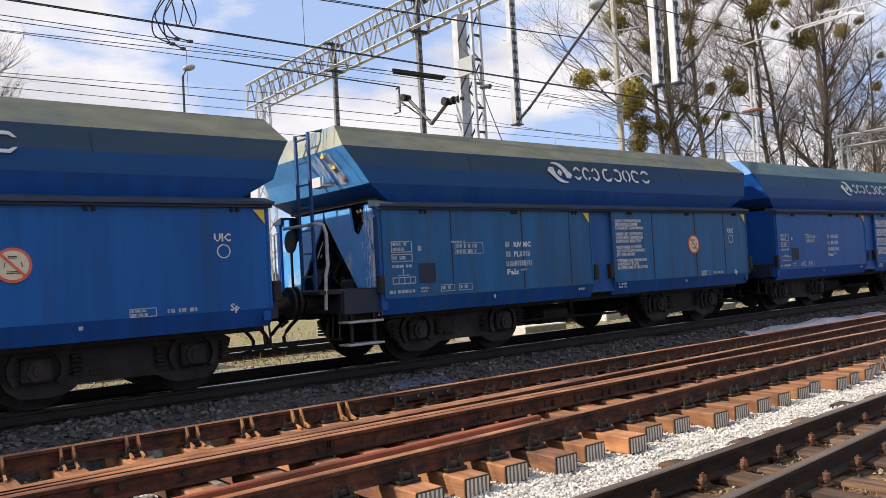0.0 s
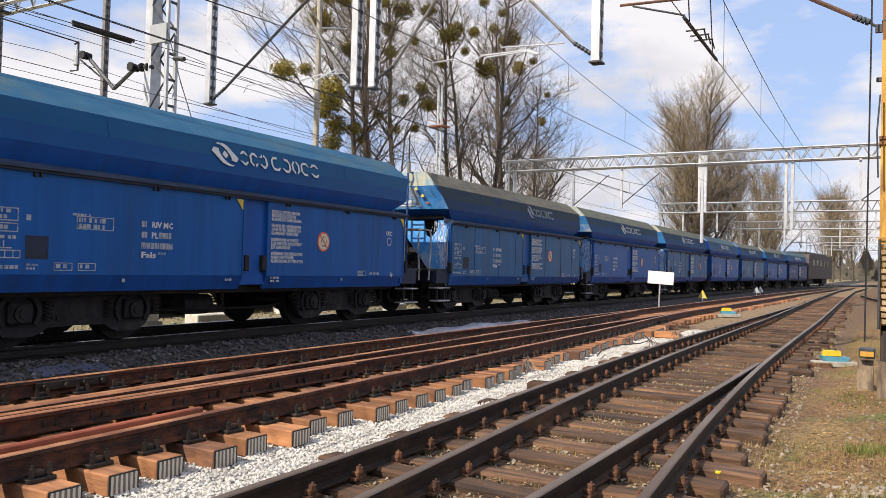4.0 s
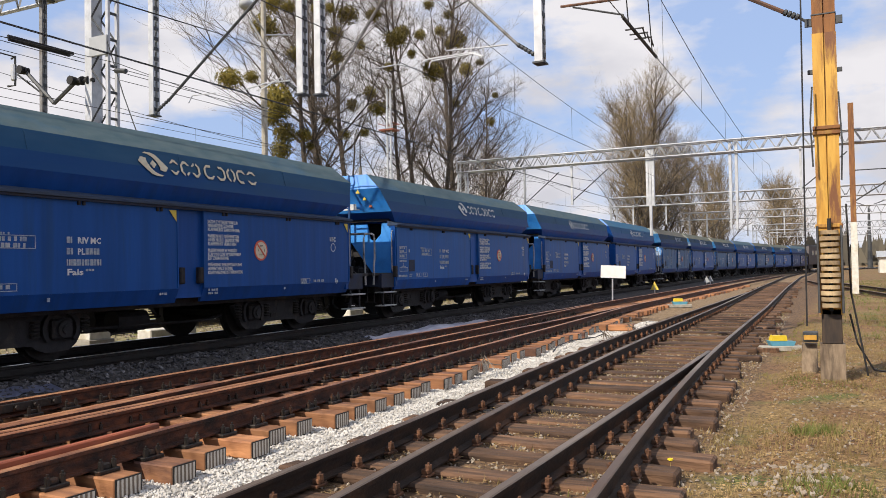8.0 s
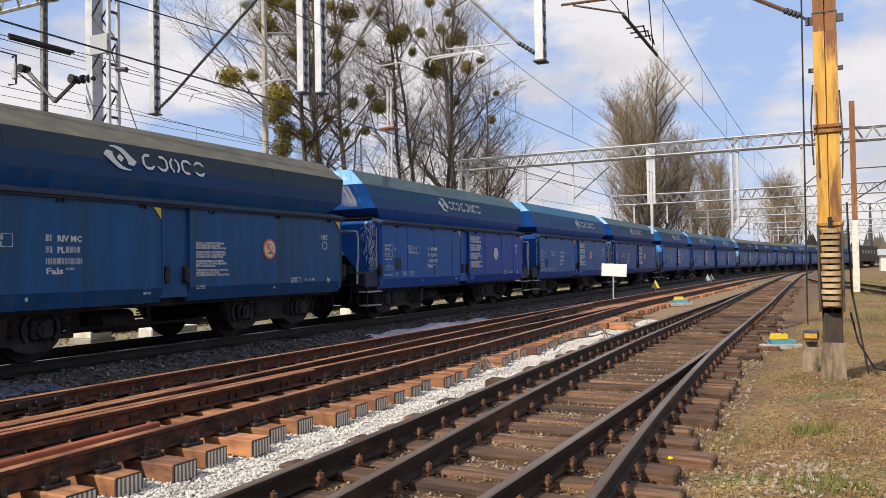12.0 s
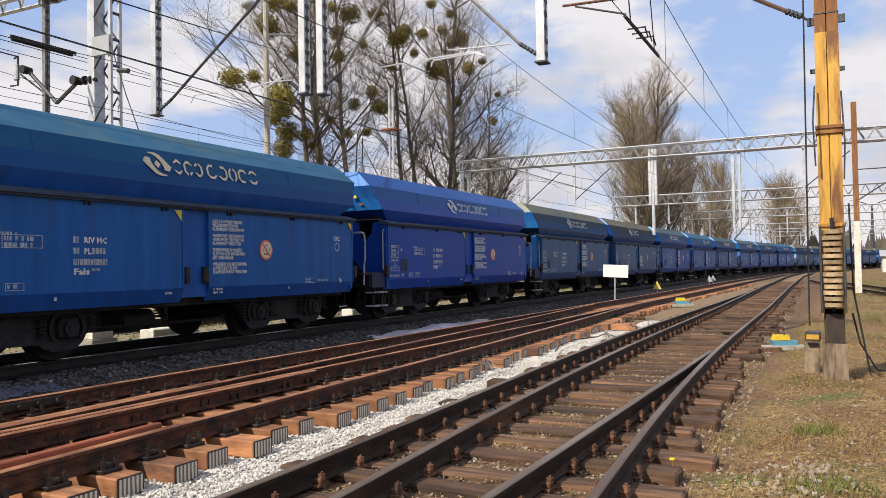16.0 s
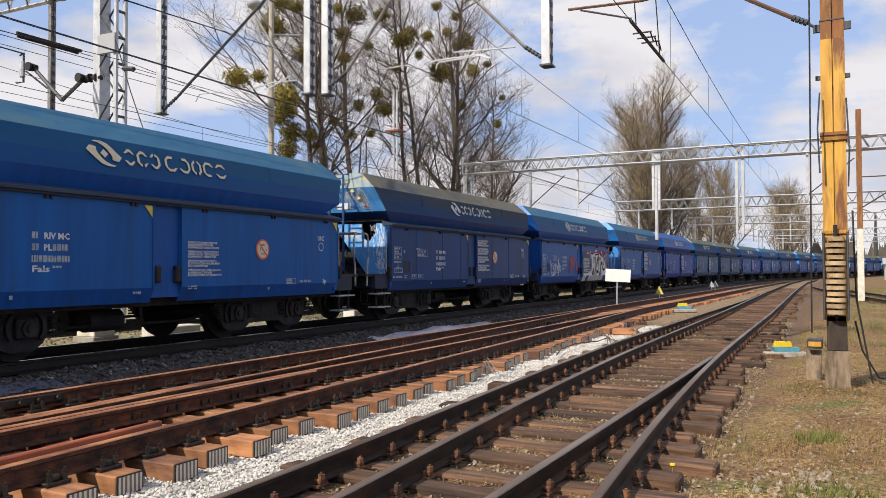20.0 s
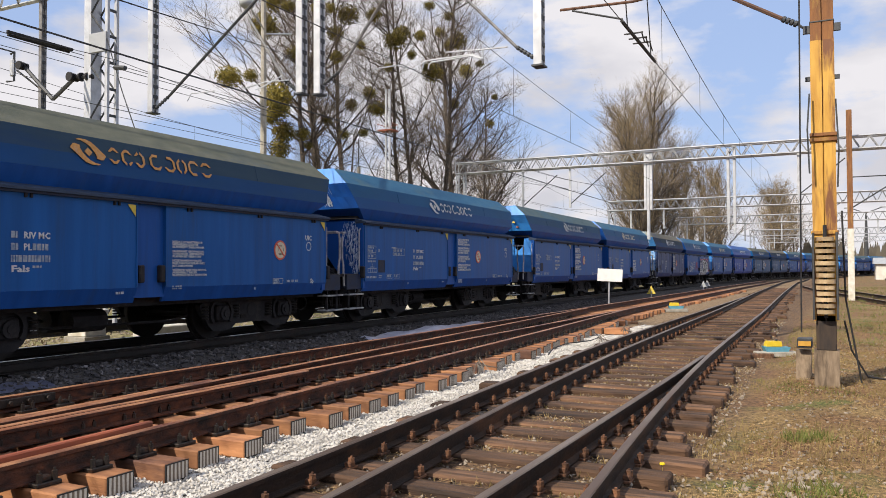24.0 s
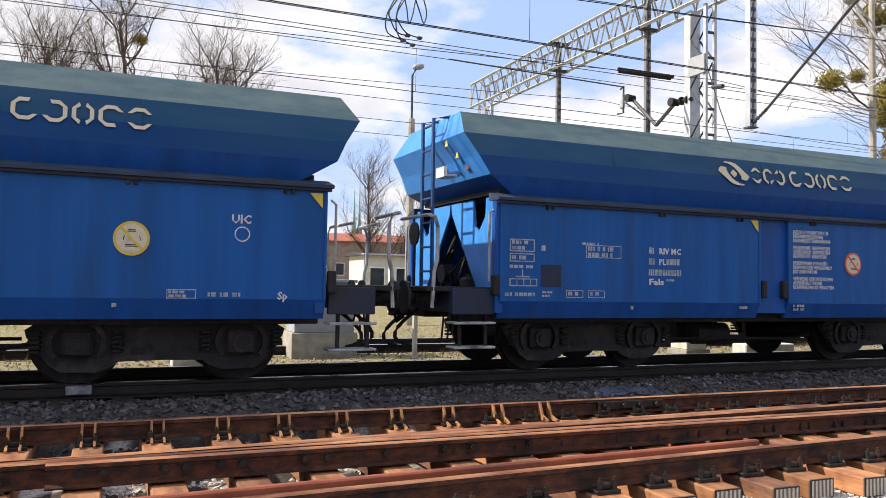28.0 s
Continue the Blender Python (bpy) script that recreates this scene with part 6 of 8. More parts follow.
box(bm, PX0 - .16, 19.38, 6.75, PX0 - .04, 19.53, 7.2, .03)
part("surge_arrester", bm, M_GALV, portal, "pale tube on a bracket")
bm = bmesh.new()
tube(bm, ((PX0 - .1, 19.55, 7.35), (PX0 - .1, 19.40, 7.40), (PX0 - .1, 19.40, 6.62), (PX0 - .1, 19.7, 6.64)), .03, 5)
tube(bm, ((PX0 - .1, 19.40, 7.38), (8.0, 19.2, 7.45)), .02, 4)
tube(bm, ((PX0 - .1, 19.3, 6.9), (PX0 + .1, 18.2, 6.1)), .025, 4)
part("arrester_bracket", bm, M_DKSTEEL, portal)
bm = bmesh.new()
tube(bm, ((PX0 - .2, 15.85, 7.3), (PX0 - .2, 15.3, 5.9), (PX0 - .2, 14.7, 4.6)), .018, 4)
tube(bm, ((PX0 - .2, 15.55, 6.5), (PX0 - .2, 15.2, 6.45)), .06, 6)
part("stay_rod", bm, M_DKSTEEL, portal)


def cantilever(y_post, z_post, y_end, parent, x=PX0, rise=2.6, steel=None, arms=()):
    """A slanting strut from a post with an insulator and a registration arm."""
    c = new("cantilever")
    c.parent = parent
    bm = bmesh.new()
    d = 1 if y_end > y_post else -1
    insulator(bm, (x, y_post + d * .1, z_post + .1), (x + .05, y_post + d * .45, z_post + .35), 5, .042)
    part("insulator", bm, M_DKSTEEL, c)
    bm = bmesh.new()
    tube(bm, ((x + .05, y_post + d * .45, z_post + .35), (x + .1, y_end, z_post + rise)), .032, 6)
    part("strut", bm, steel or M_DKSTEEL, c)
    for name, r, pts in arms:
        bm = bmesh.new()
        tube(bm, [(x - dx, y, z) for dx, y, z in pts], r, 5)
        part(name, bm, M_GALV, c)
    return c


cantilever(14.5, 5.35, 10.6, portal, rise=2.9, arms=(("steady_arm", .012, ((0, 13.42, 5.52), (0, 13.30, 5.68), (0, 12.6, 5.66))),))
cantilever(9.97, 5.25, 11.45, portal, PX0 - .3, 1.85, M_TUBE, (("steady_arm", .016, ((0, 10.3, 5.60), (0, 10.9, 5.63), (0, 11.5, 5.55))), ("steady_arm", .014, ((.1, 10.4, 5.68), (.1, 10.9, 5.50), (.1, 11.1, 5.46)))))
cantilever(9.52, 5.3, 7.0, portal, PX0 - .3, 3.0, M_TUBE, (("steady_arm", .014, ((0, 8.2, 5.58), (0, 7.7, 5.60), (0, 7.26, 5.46))),))
cantilever(4.77, 5.3, 7.6, portal, PX0 - .3, 2.8, M_TUBE, (("registration_tube", .016, ((0, 5.38, 5.66), (0, 5.9, 5.68), (0, 6.64, 5.72), (0, 6.66, 5.78))), ("dropper", .016, ((0, 5.87, 5.70), (0, 5.86, 5.50))),
                                                           ("steady_arm", .018, ((.04, 5.86, 5.50), (.04, 6.06, 5.60), (.04, 7.0, 5.60), (.04, 7.09, 5.56), (.04, 7.1, 5.48))),
                                                           ("steady_arm", .016, ((.10, 5.87, 5.48), (.10, 6.04, 5.56), (.10, 6.88, 5.54), (.10, 6.94, 5.50), (.10, 6.95, 5.42)))))

for px, yl, yr, z, cols in ((46.0, 22.0, -7.5, 8.05, ((10.02, 5.0), (9.70, 5.0), (9.86, 3.3), (5.52, 4.1), (5.2, 4.1))), (74.0, 19.6, -10.0, 7.5, ((8.9, 4.6), (8.4, 4.6))), (98.0, 18.5, -12.0, 7.3, ((16.5, 4.8), (14.5, 4.8), (10.0, 4.8), (6.1, 4.8))), (128.0, 12.4, -14.0, 6.95, ((9.0, 4.6), (5.6, 4.6), (2.0, 4.6))), (165.0, 13.0, -20.0, 7.0, ((8.0, 4.8), (4.0, 4.8), (-10.0, 4.8)))):
    p = thing("catenary_portal", "pale lattice portal farther down the line", "portal", "catenary portals")
    beam(p, px, yr, yl, z, .66 if px < 50 else .85, .5, 36)
    for y in (yl - .3, yr + .3):
        column(p, px, y, z - .3)
    for y, low in cols:
        bm = bmesh.new()
        box(bm, px - .11, y - .07, low, px + .11, y + .07, z + .2)
        part("drop_post", bm, M_GALV, p)
    for y in (17.5, 14.5, 2.0, -3.5):
        if yr < y < yl:
            bm = bmesh.new()
            box(bm, px - .06, y - .06, 5.3, px + .06, y + .06, z - .3)
            part("drop_post", bm, M_GALV, p)
            bm = bmesh.new()
            tube(bm, ((px, y, 5.5), (px, y - 2.2, 7.3)), .03, 4)
            part("strut", bm, M_DKSTEEL, p)


def wire(points, r=.009, name="wire", label="thin dark overhead wire", group="overhead wires"):
    bm = bmesh.new()
    tube(bm, points, r, 4)
    return tagged(part(name, bm, M_WIRE), label, "wire", group)


def sag_line(f, x0, x1, z0, z1, dip, n=14):
    return [(x0 + (x1 - x0) * i / n, f(x0 + (x1 - x0) * i / n), z0 + (z1 - z0) * i / n - dip * 4 * (i / n) * (1 - i / n)) for i in range(n + 1)]


def catenary(f, x0, stops, contact=5.15, high=6.4, dip=.75, droppers=7):
    """Contact wire and messenger over one track, with droppers, from support to support."""
    supports = [x0] + stops
    wire([(a, f(a), contact) for a in supports], .008, "contact_wire", "dark contact wire over a track")
    for a, b in zip(supports, supports[1:]):
        wire(sag_line(f, a, b, high, high, dip), .008, "messenger_wire", "sagging messenger wire over a track")
        for i in range(1, droppers):
            u = i / droppers
            x = a + (b - a) * u
            bm = bmesh.new()
            tube(bm, ((x, f(x), contact), (x, f(x), high - dip * 4 * u * (1 - u))), .005, 3)
            tagged(part("dropper", bm, M_WIRE), "thin hanger between two wires", "wire", "overhead wires")


SUPPORTS = [13.7, 46.0, 74.0, 98.0, 128.0, 165.0]
catenary(lambda x: track_y(x) + 1.5, -42, SUPPORTS, 5.25, 6.35, .7)
catenary(lambda x: track_y(x) + 1.75, -42, SUPPORTS, 5.32, 6.45, .75, 2)
catenary(lambda x: track_y(x) + 6.4, -42, SUPPORTS, 5.55, 6.75, .6)
catenary(lambda x: track_y(x) + 11.5, -42, SUPPORTS, 6.0, 7.3, .6, 4)
catenary(lambda x: 7.2, -42, SUPPORTS[:4], 5.4, 7.0, .8)
catenary(lambda x: 2.72 + .018 * x, 10.2, SUPPORTS[1:5], 5.38, 6.9, .6)
for dy, z in ((10.5, 8.0), (14.0, 7.6), (17.5, 7.2), (7.70, 7.45), (7.84, 7.40)):
    wire(sag_line(lambda x: track_y(x) + dy, -42, 60, z, z, .4), .009, "feeder_cable", "dark feeder cable along the line")
# loose jumper cables looped between the wires
LOOPS = (((3.85, 5.92), (3.68, 5.64), (3.58, 5.39), (3.61, 5.18), (3.85, 5.10)), ((3.92, 5.94), (3.65, 5.53), (3.66, 5.39), (3.76, 5.22), (3.93, 5.19)),
         ((3.98, 5.93), (3.81, 5.66), (3.75, 5.39), (3.81, 5.16), (4.02, 5.07)), ((4.02, 5.95), (3.78, 5.53), (3.82, 5.37), (3.94, 5.24), (4.14, 5.20)),
         ((3.85, 5.92), (3.93, 5.65), (3.97, 5.41), (4.03, 5.54), (4.09, 5.87)), ((4.02, 5.95), (4.15, 5.62), (4.22, 5.45), (4.26, 5.64), (4.16, 5.95)))
coil = thing("jumper_cable", "black jumper cables looped loosely between the wires", "cable")


def bend(pts, u):
    """A smooth curve through points, at u from 0 to their last index."""
    i = min(int(u), len(pts) - 2)
    f = u - i
    p0, p1, p2, p3 = (Vector(pts[max(0, min(len(pts) - 1, i + k))]) for k in (-1, 0, 1, 2))
    return .5 * (2 * p1 + (p2 - p0) * f + (2 * p0 - 5 * p1 + 4 * p2 - p3) * f * f + (3 * p1 - p0 - 3 * p2 + p3) * f ** 3)


for k, pts in enumerate(LOOPS):
    bm = bmesh.new()
    line = [bend(pts, i / 5) for i in range(21)]
    tube(bm, [(p[0], 11.0 + .03 * k, p[1]) for p in line], .010, 5)
    c = part("loop", bm, M_WIRE, coil)
    if k < 4:
        bm = bmesh.new()
        x, z = pts[-1]
        box(bm, x - .04, 10.97 + .03 * k, z - .018, x + .03, 11.03 + .03 * k, z + .018, .004)
        part("clamp", bm, M_DKSTEEL, c)

# section insulator over the old track
sec = thing("section_insulator", "black section insulator clamped in a contact wire", "insulator")
bm = bmesh.new()
tube(bm, ((12.0, 2.94, 5.39), (14.6, 2.98, 5.38)), .03, 6)
part("rod", bm, M_WIRE, sec)
for dx in (.9, 1.2, 1.5):
    bm = bmesh.new()
    tube(bm, ((11.9 + dx, 2.80, 5.42), (11.9 + dx, 3.10, 5.42)), .014, 5)
    tube(bm, ((11.9 + dx, 2.82, 5.42), (12.2 + dx, 2.84, 5.34)), .012, 5)
    part("skid", bm, M_WIRE, sec)
bm = bmesh.new()
tube(bm, ((12.4, 2.95, 5.4), (12.2, 2.95, 6.1), (12.1, 2.95, 6.75)), .010, 4)
part("hanger", bm, M_WIRE, sec)
bm = bmesh.new()
tube(bm, ((14.2, 2.97, 5.4), (14.0, 2.97, 6.1), (13.8, 2.97, 6.7)), .010, 4)
part("hanger", bm, M_WIRE, sec)

# ---- yellow tensioning mast ----
ym = thing("tension_mast", "yellow steel mast with counterweights on a concrete foot", "mast")
MX, MY = 12.15, .20
bm = bmesh.new()
prism(bm, [(MX - .18, -.2), (MX + .18, -.2), (MX + .155, .50), (MX - .155, .50)], MY - .155, MY + .155, "y")
part("footing", bm, M_STAINED, ym, "stained concrete foot")
bm = bmesh.new()
box(bm, MX - .12, MY - .125, .50, MX + .12, MY + .125, .98, .01)
part("base_sleeve", bm, M_SLEEVE, ym, "tarred dark brown sleeve")
for s in (-1, 1):
    bm = bmesh.new()
    prism(bm, [(MX - .12, MY + s * .15), (MX + .12, MY + s * .15), (MX + .12, MY + s * .125), (MX - .10, MY + s * .125), (MX - .10, MY + s * .009), (MX - .12, MY + s * .009)], .9, 4.75, "z")
    part("channel", bm, M_YMAST, ym)
    bm = bmesh.new()
    prism(bm, [(MX - .12, MY + s * .145), (MX + .12, MY + s * .145), (MX + .12, MY + s * .12), (MX - .10, MY + s * .12), (MX - .10, MY + s * .009), (MX - .12, MY + s * .009)], 4.75, 9.2, "z")
    part("upper_channel", bm, M_BMAST, ym, "brown weathered upper channel")
bm = bmesh.new()
box(bm, MX - .09, MY - .125, 2.1, MX - .07, MY + .125, 4.75)
part("web_plate", bm, M_YMAST, ym)
bm = bmesh.new()
box(bm, MX - .09, MY - .12, 4.75, MX - .07, MY + .12, 9.2)
part("upper_web", bm, M_BMAST, ym)
for z, h, out in ((4.86, .11, .235), (4.20, .06, .215)):
    for s in (-1, 1):
        bm = bmesh.new()
        box(bm, MX - .10, min(MY + s * .146, MY + s * out), z, MX - .06, max(MY + s * .146, MY + s * out), z + h, .004)
        part("side_plate", bm, M_DKSTEEL, ym, "dark steel lug")
bm = bmesh.new()
box(bm, MX - .128, MY - .155, 5.0, MX + .128, MY + .155, 5.018, .002)
part("strap", bm, M_DKSTEEL, ym, "thin dark strap")
for z in (2.08, 3.35, 3.42):
    bm = bmesh.new()
    box(bm, MX - .15, MY - .17, z, MX + .15, MY + .17, z + .05, .006)
    part("tie_plate", bm, M_YMAST if z < 3 else M_BMAST, ym)
weights = new("counterweight")
weights.parent = ym
for k in range(13):
    bm = bmesh.new()
    disc(bm, (MX - .20, MY, 1.00 + k * .082), .112 + .007 * (k % 3), .055, "z", 20)
    part("weight_disc", bm, M_DISC, weights)
bm = bmesh.new()
disc(bm, (MX - .20, MY, .95), .025, 1.25, "z", 8)
part("weight_rod", bm, M_BLACK, weights)
for s in (-1, 1):
    bm = bmesh.new()
    tube(bm, ((MX - .2, MY + s * .145, .92), (MX - .2, MY + s * .145, 2.1)), .016, 6)
    part("guide_bar", bm, M_DKSTEEL, ym)
bm = bmesh.new()
tube(bm, ((MX - .30, MY + .17, 2.9), (MX - .32, MY + .19, 3.5), (MX - .22, MY + .16, 4.0)), .012, 5)
tube(bm, ((MX - .30, MY - .17, 2.7), (MX - .32, MY - .19, 3.2), (MX - .22, MY - .16, 3.9)), .012, 5)
part("guide_bow", bm, M_DKSTEEL, ym)
bm = bmesh.new()
tube(bm, ((MX - .3, MY + .30, .75), (MX - .3, MY + .27, 4.9), (MX - .25, MY + .25, 9.0)), .012, 5)
part("steel_rope", bm, M_WIRE, ym, "thin black tension rope")
bm = bmesh.new()
box(bm, MX + .55, MY + .20, .46, MX + .80, MY + .40, .60, .01)
part("rope_box", bm, M_DKSTEEL, ym, "dark box at the mast's foot")
bm = bmesh.new()
box(bm, MX + .535, MY + .215, .49, MX + .548, MY + .385, .56, .002)
part("box_plate", bm, M_YMAST, ym, "yellow plate on the dark box")
bm = bmesh.new()
prism(bm, [(MX + .55, -.05), (MX + .95, -.05), (MX + .85, .42), (MX + .70, .42)], MY + .22, MY + .42, "y")
part("box_block", bm, M_STAINED, ym)
bm = bmesh.new()
tube(bm, [(MX + .1, MY - .22, .9), (MX + .12, MY - .3, .5), (MX + .3, MY - .5, .12), (MX + .8, MY - .8, .03)], .014, 5)
tube(bm, [(MX + .0, MY - .21, 2.4), (MX + .05, MY - .24, 1.2), (MX + .2, MY - .42, .05)], .014, 5)
part("cable", bm, M_WIRE, ym)
arm = new("bracket")
arm.parent = ym
bm = bmesh.new()
tube(bm, ((MX - .05, MY + .14, 4.96), (MX - .05, MY + .24, 4.97), (MX - .05, MY + .30, 5.02)), .02, 6)
part("fork", bm, M_DKSTEEL, arm)
bm = bmesh.new()
insulator(bm, (MX - .05, MY + .30, 5.02), (MX - .05, MY + .50, 5.13), 4, .045)
part("insulator", bm, M_DKSTEEL, arm)
bm = bmesh.new()
tube(bm, ((MX - .05, MY + .50, 5.13), (MX - .05, MY + .98, 5.42), (MX - .05, MY + 2.9, 6.6)), .032, 6)
part("strut", bm, M_ARM, arm, "rust-brown slanting strut")
bm = bmesh.new()
tube(bm, ((MX - .05, MY + 3.75, 5.74), (MX - .05, MY + 2.6, 5.70), (MX - .05, MY + 1.6, 5.80)), .022, 6)
part("registration_tube", bm, M_ARM, arm)
bm = bmesh.new()
tube(bm, ((MX - .05, MY + 3.55, 5.70), (MX - .05, MY + 2.75, 5.45)), .016, 6)
part("steady_arm", bm, M_DKSTEEL, arm)

brown = thing("catenary_mast", "brown and white steel mast by the siding", "mast")
bm = bmesh.new()
box(bm, 44.85, -.55, 0, 45.15, -.25, 3.6, .01)
part("white_base", bm, M_LIGHTCONC, brown, "whitewashed lower part")
bm = bmesh.new()
box(bm, 44.88, -.53, 3.6, 45.12, -.27, 9.6, .01)
part("upper_mast", bm, M_BMAST, brown)
bm = bmesh.new()
tube(bm, ((45, -.4, 4.6), (45, -4.4, 7.2)), .035, 5)
tube(bm, ((45, -.4, 6.2), (45, -3.6, 6.2)), .03, 5)
part("bracket_arm", bm, M_DKSTEEL, brown)
far_masts = ((62, -6.5, 7.5), (80, -9.5, 8.5), (96, -9.0, 7), (118, -13, 9), (150, -12, 8), (70, -14, 8), (110, -20, 9), (140, -24, 9))
for x, y, h in far_masts:
    m = thing("catenary_mast", "thin pale mast far down the yard", "mast", "far masts")
    bm = bmesh.new()
    box(bm, x - .12, y - .12, 0, x + .12, y + .12, h)
    part("shaft", bm, M_GALV, m)
    bm = bmesh.new()
    tube(bm, ((x, y, h - 1.5), (x, y + 3, h - .3)), .04, 4)
    tube(bm, ((x, y, h - 2), (x, y + 2.5, h - 2)), .03, 4)
    part("bracket_arm", bm, M_DKSTEEL, m)

# ---- poles, lamps, signal mast ----
def lamp_post(x, y, z, d, label):
    p = thing("street_lamp", label, "lamp", "yard lamps")
    bm = bmesh.new()
    tube(bm, ((x, y, 0), (x, y, z * .8)), .14, 10, .10)
    part("pole", bm, M_CONC, p)
    bm = bmesh.new()
    tube(bm, ((x, y, z * .8), (x, y, z - .3), (x + d * .12, y, z - .08)), .035, 6)
    part("arm", bm, M_DKSTEEL, p)
    bm = bmesh.new()
    bmesh.ops.create_uvsphere(bm, u_segments=12, v_segments=8, radius=.15, matrix=pose(x + d * .2, y, z, 0, -15, 0) @ Matrix.Diagonal((1.4, .9, .7, 1)))
    part("lamp_head", bm, M_GREYBOX, p, "grey lamp housing", True)


lamp_post(8.75, 24.0, 8.55, 1, "tall concrete yard lamp with a single head")
lamp_post(38.3, 24.5, 9.35, 1, "yard lamp in front of bare trees")
tall = thing("concrete_pole", "slender weathered concrete pole by the trees", "pole")
bm = bmesh.new()
tube(bm, ((28.35, 23.2, 0), (28.35, 23.2, 15)), .17, 8, .11)
part("shaft", bm, M_CONC, tall)
bm = bmesh.new()
tube(bm, ((28.35, 23.2, 12.5), (26.2, 22.2, 12.75)), .04, 5)
tube(bm, ((28.35, 23.2, 12.3), (30.6, 23.4, 12.9)), .04, 5)
part("arm", bm, M_GALV, tall)
bm = bmesh.new()
bmesh.ops.create_uvsphere(bm, u_segments=10, v_segments=8, radius=.32, matrix=Matrix.Translation((25.8, 22.0, 12.72)) @ Matrix.Diagonal((1.2, .9, .7, 1)))
part("lamp_head", bm, M_GREYBOX, tall, "round pale lamp head", True)
sm = thing("signal_mast", "pale steel signal mast with a red-railed ladder platform", "signal")
for s in (-1, 1):
    bm = bmesh.new()
    tube(bm, ((29.17, 17.2 + s * .10, .2), (29.17, 17.2 + s * .08, 9.3)), .055, 6)
    part("mast_tube", bm, M_GALV, sm)
bm = bmesh.new()
box(bm, 28.9, 16.85, 7.5, 29.45, 17.55, 7.56)
tube(bm, ((28.9, 16.85, 7.8), (29.45, 16.85, 7.8), (29.45, 17.55, 7.8), (28.9, 17.55, 7.8)), .02, 5)
part("platform", bm, M_ORANGE, sm, "small red platform")

# ---- trees ----
def grow(seed, height, spread, detail, first, trunk=.24, upright=.55, count0=2, reach=.3, fine=2):
    """A bare tree: tapered limbs, finer and finer twigs. Returns limb and twig mesh data."""
    r = random.Random(seed)
    limbs, twigs = ([], []), ([], [])

    def seg(store, a, b, ra, rb, sides):
        verts, faces = store
        d = (b - a)
        if d.length < 1e-4:
            return
        d = d.normalized()
        up = Vector((0, 0, 1)) if abs(d.z) < .9 else Vector((1, 0, 0))
        u = d.cross(up).normalized()
        v = d.cross(u)
        k = len(verts)
        for p, rad in ((a, ra), (b, rb)):
            for i in range(sides):
                t = 2 * math.pi * i / sides
                verts.append(tuple(p + (u * math.cos(t) + v * math.sin(t)) * rad))
        for i in range(sides):
            faces.append((k + i, k + (i + 1) % sides, k + sides + (i + 1) % sides, k + sides + i))

    def branch(p, d, length, rad, level):
        n = 8 if level == 0 else 4 if level == 1 else 3
        q, step = p.copy(), length / n
        for i in range(n):
            bend = Vector((r.uniform(-1, 1), r.uniform(-1, 1), r.uniform(-.3, .8))) * (.42 if level > 1 else .34 if level else .12)
            d = (d + bend + Vector((0, 0, .05 if level < 3 else -.02))).normalized()
            e = q + d * step
            r0, r1 = rad * (1 - .75 * i / n), rad * (1 - .75 * (i + 1) / n)
            seg(limbs if level < 3 else twigs, q, e, r0, r1, 7 if level == 0 else 5 if level < 3 else 3)
            if level < detail:
                count = (count0 if i >= first else 0) if level == 0 else r.choice((2, 3)) if level < 3 else r.choice((0, 1, fine))
                for _ in range(count):
                    side = Vector((r.uniform(-1, 1), r.uniform(-1, 1), 0))
                    if side.length < .1:
                        continue
                    side = side.normalized()
                    nd = (d * upright + side * (spread if level < 2 else .75) + Vector((0, 0, .15))).normalized()
                    u = r.random()
                    s = q.lerp(e, u)
                    branch(s, nd, length * (r.uniform(.38, .62) if level else reach * r.uniform(.7, 1.25) * (1.25 - .09 * i)), max(rad * .42 * (1 - .5 * i / n), .006), level + 1)
            q = e

    branch(Vector((0, 0, -.3)), Vector((0, 0, 1)), height, trunk, 0)
    return limbs, twigs


def mesh_of(name, data, material):
    me = bpy.data.meshes.new(name)
    me.from_pydata(data[0], [], data[1])
    me.update()
    me.materials.append(material)
    return me


def clump_mesh(seed):
    """A round bush of mistletoe: many short leafy blades."""
    r = random.Random(seed)
    verts, faces = [], []
    for _ in range(1500):
        d = Vector((r.gauss(0, 1), r.gauss(0, 1), r.gauss(0, 1))).normalized()
        c = d * (r.random() ** .55)
        s = Vector((r.gauss(0, 1), r.gauss(0, 1), r.gauss(0, 1))).normalized() * .11
        t = d.cross(s).normalized() * .052 if d.cross(s).length > .01 else Vector((.07, 0, 0))
        k = len(verts)
        verts += [tuple(c - s), tuple(c + t), tuple(c + s), tuple(c - t)]
        faces += [(k, k + 1, k + 2, k + 3)]
    return mesh_of("mistletoe", (verts, faces), M_MISTLE)


CLUMPS = [clump_mesh(s) for s in (1, 2, 3)]


def tree_kind(bark, twig, *how):
    limbs, twigs = grow(*how)
    return mesh_of("trunk", limbs, bark), mesh_of("crown", twigs, twig)


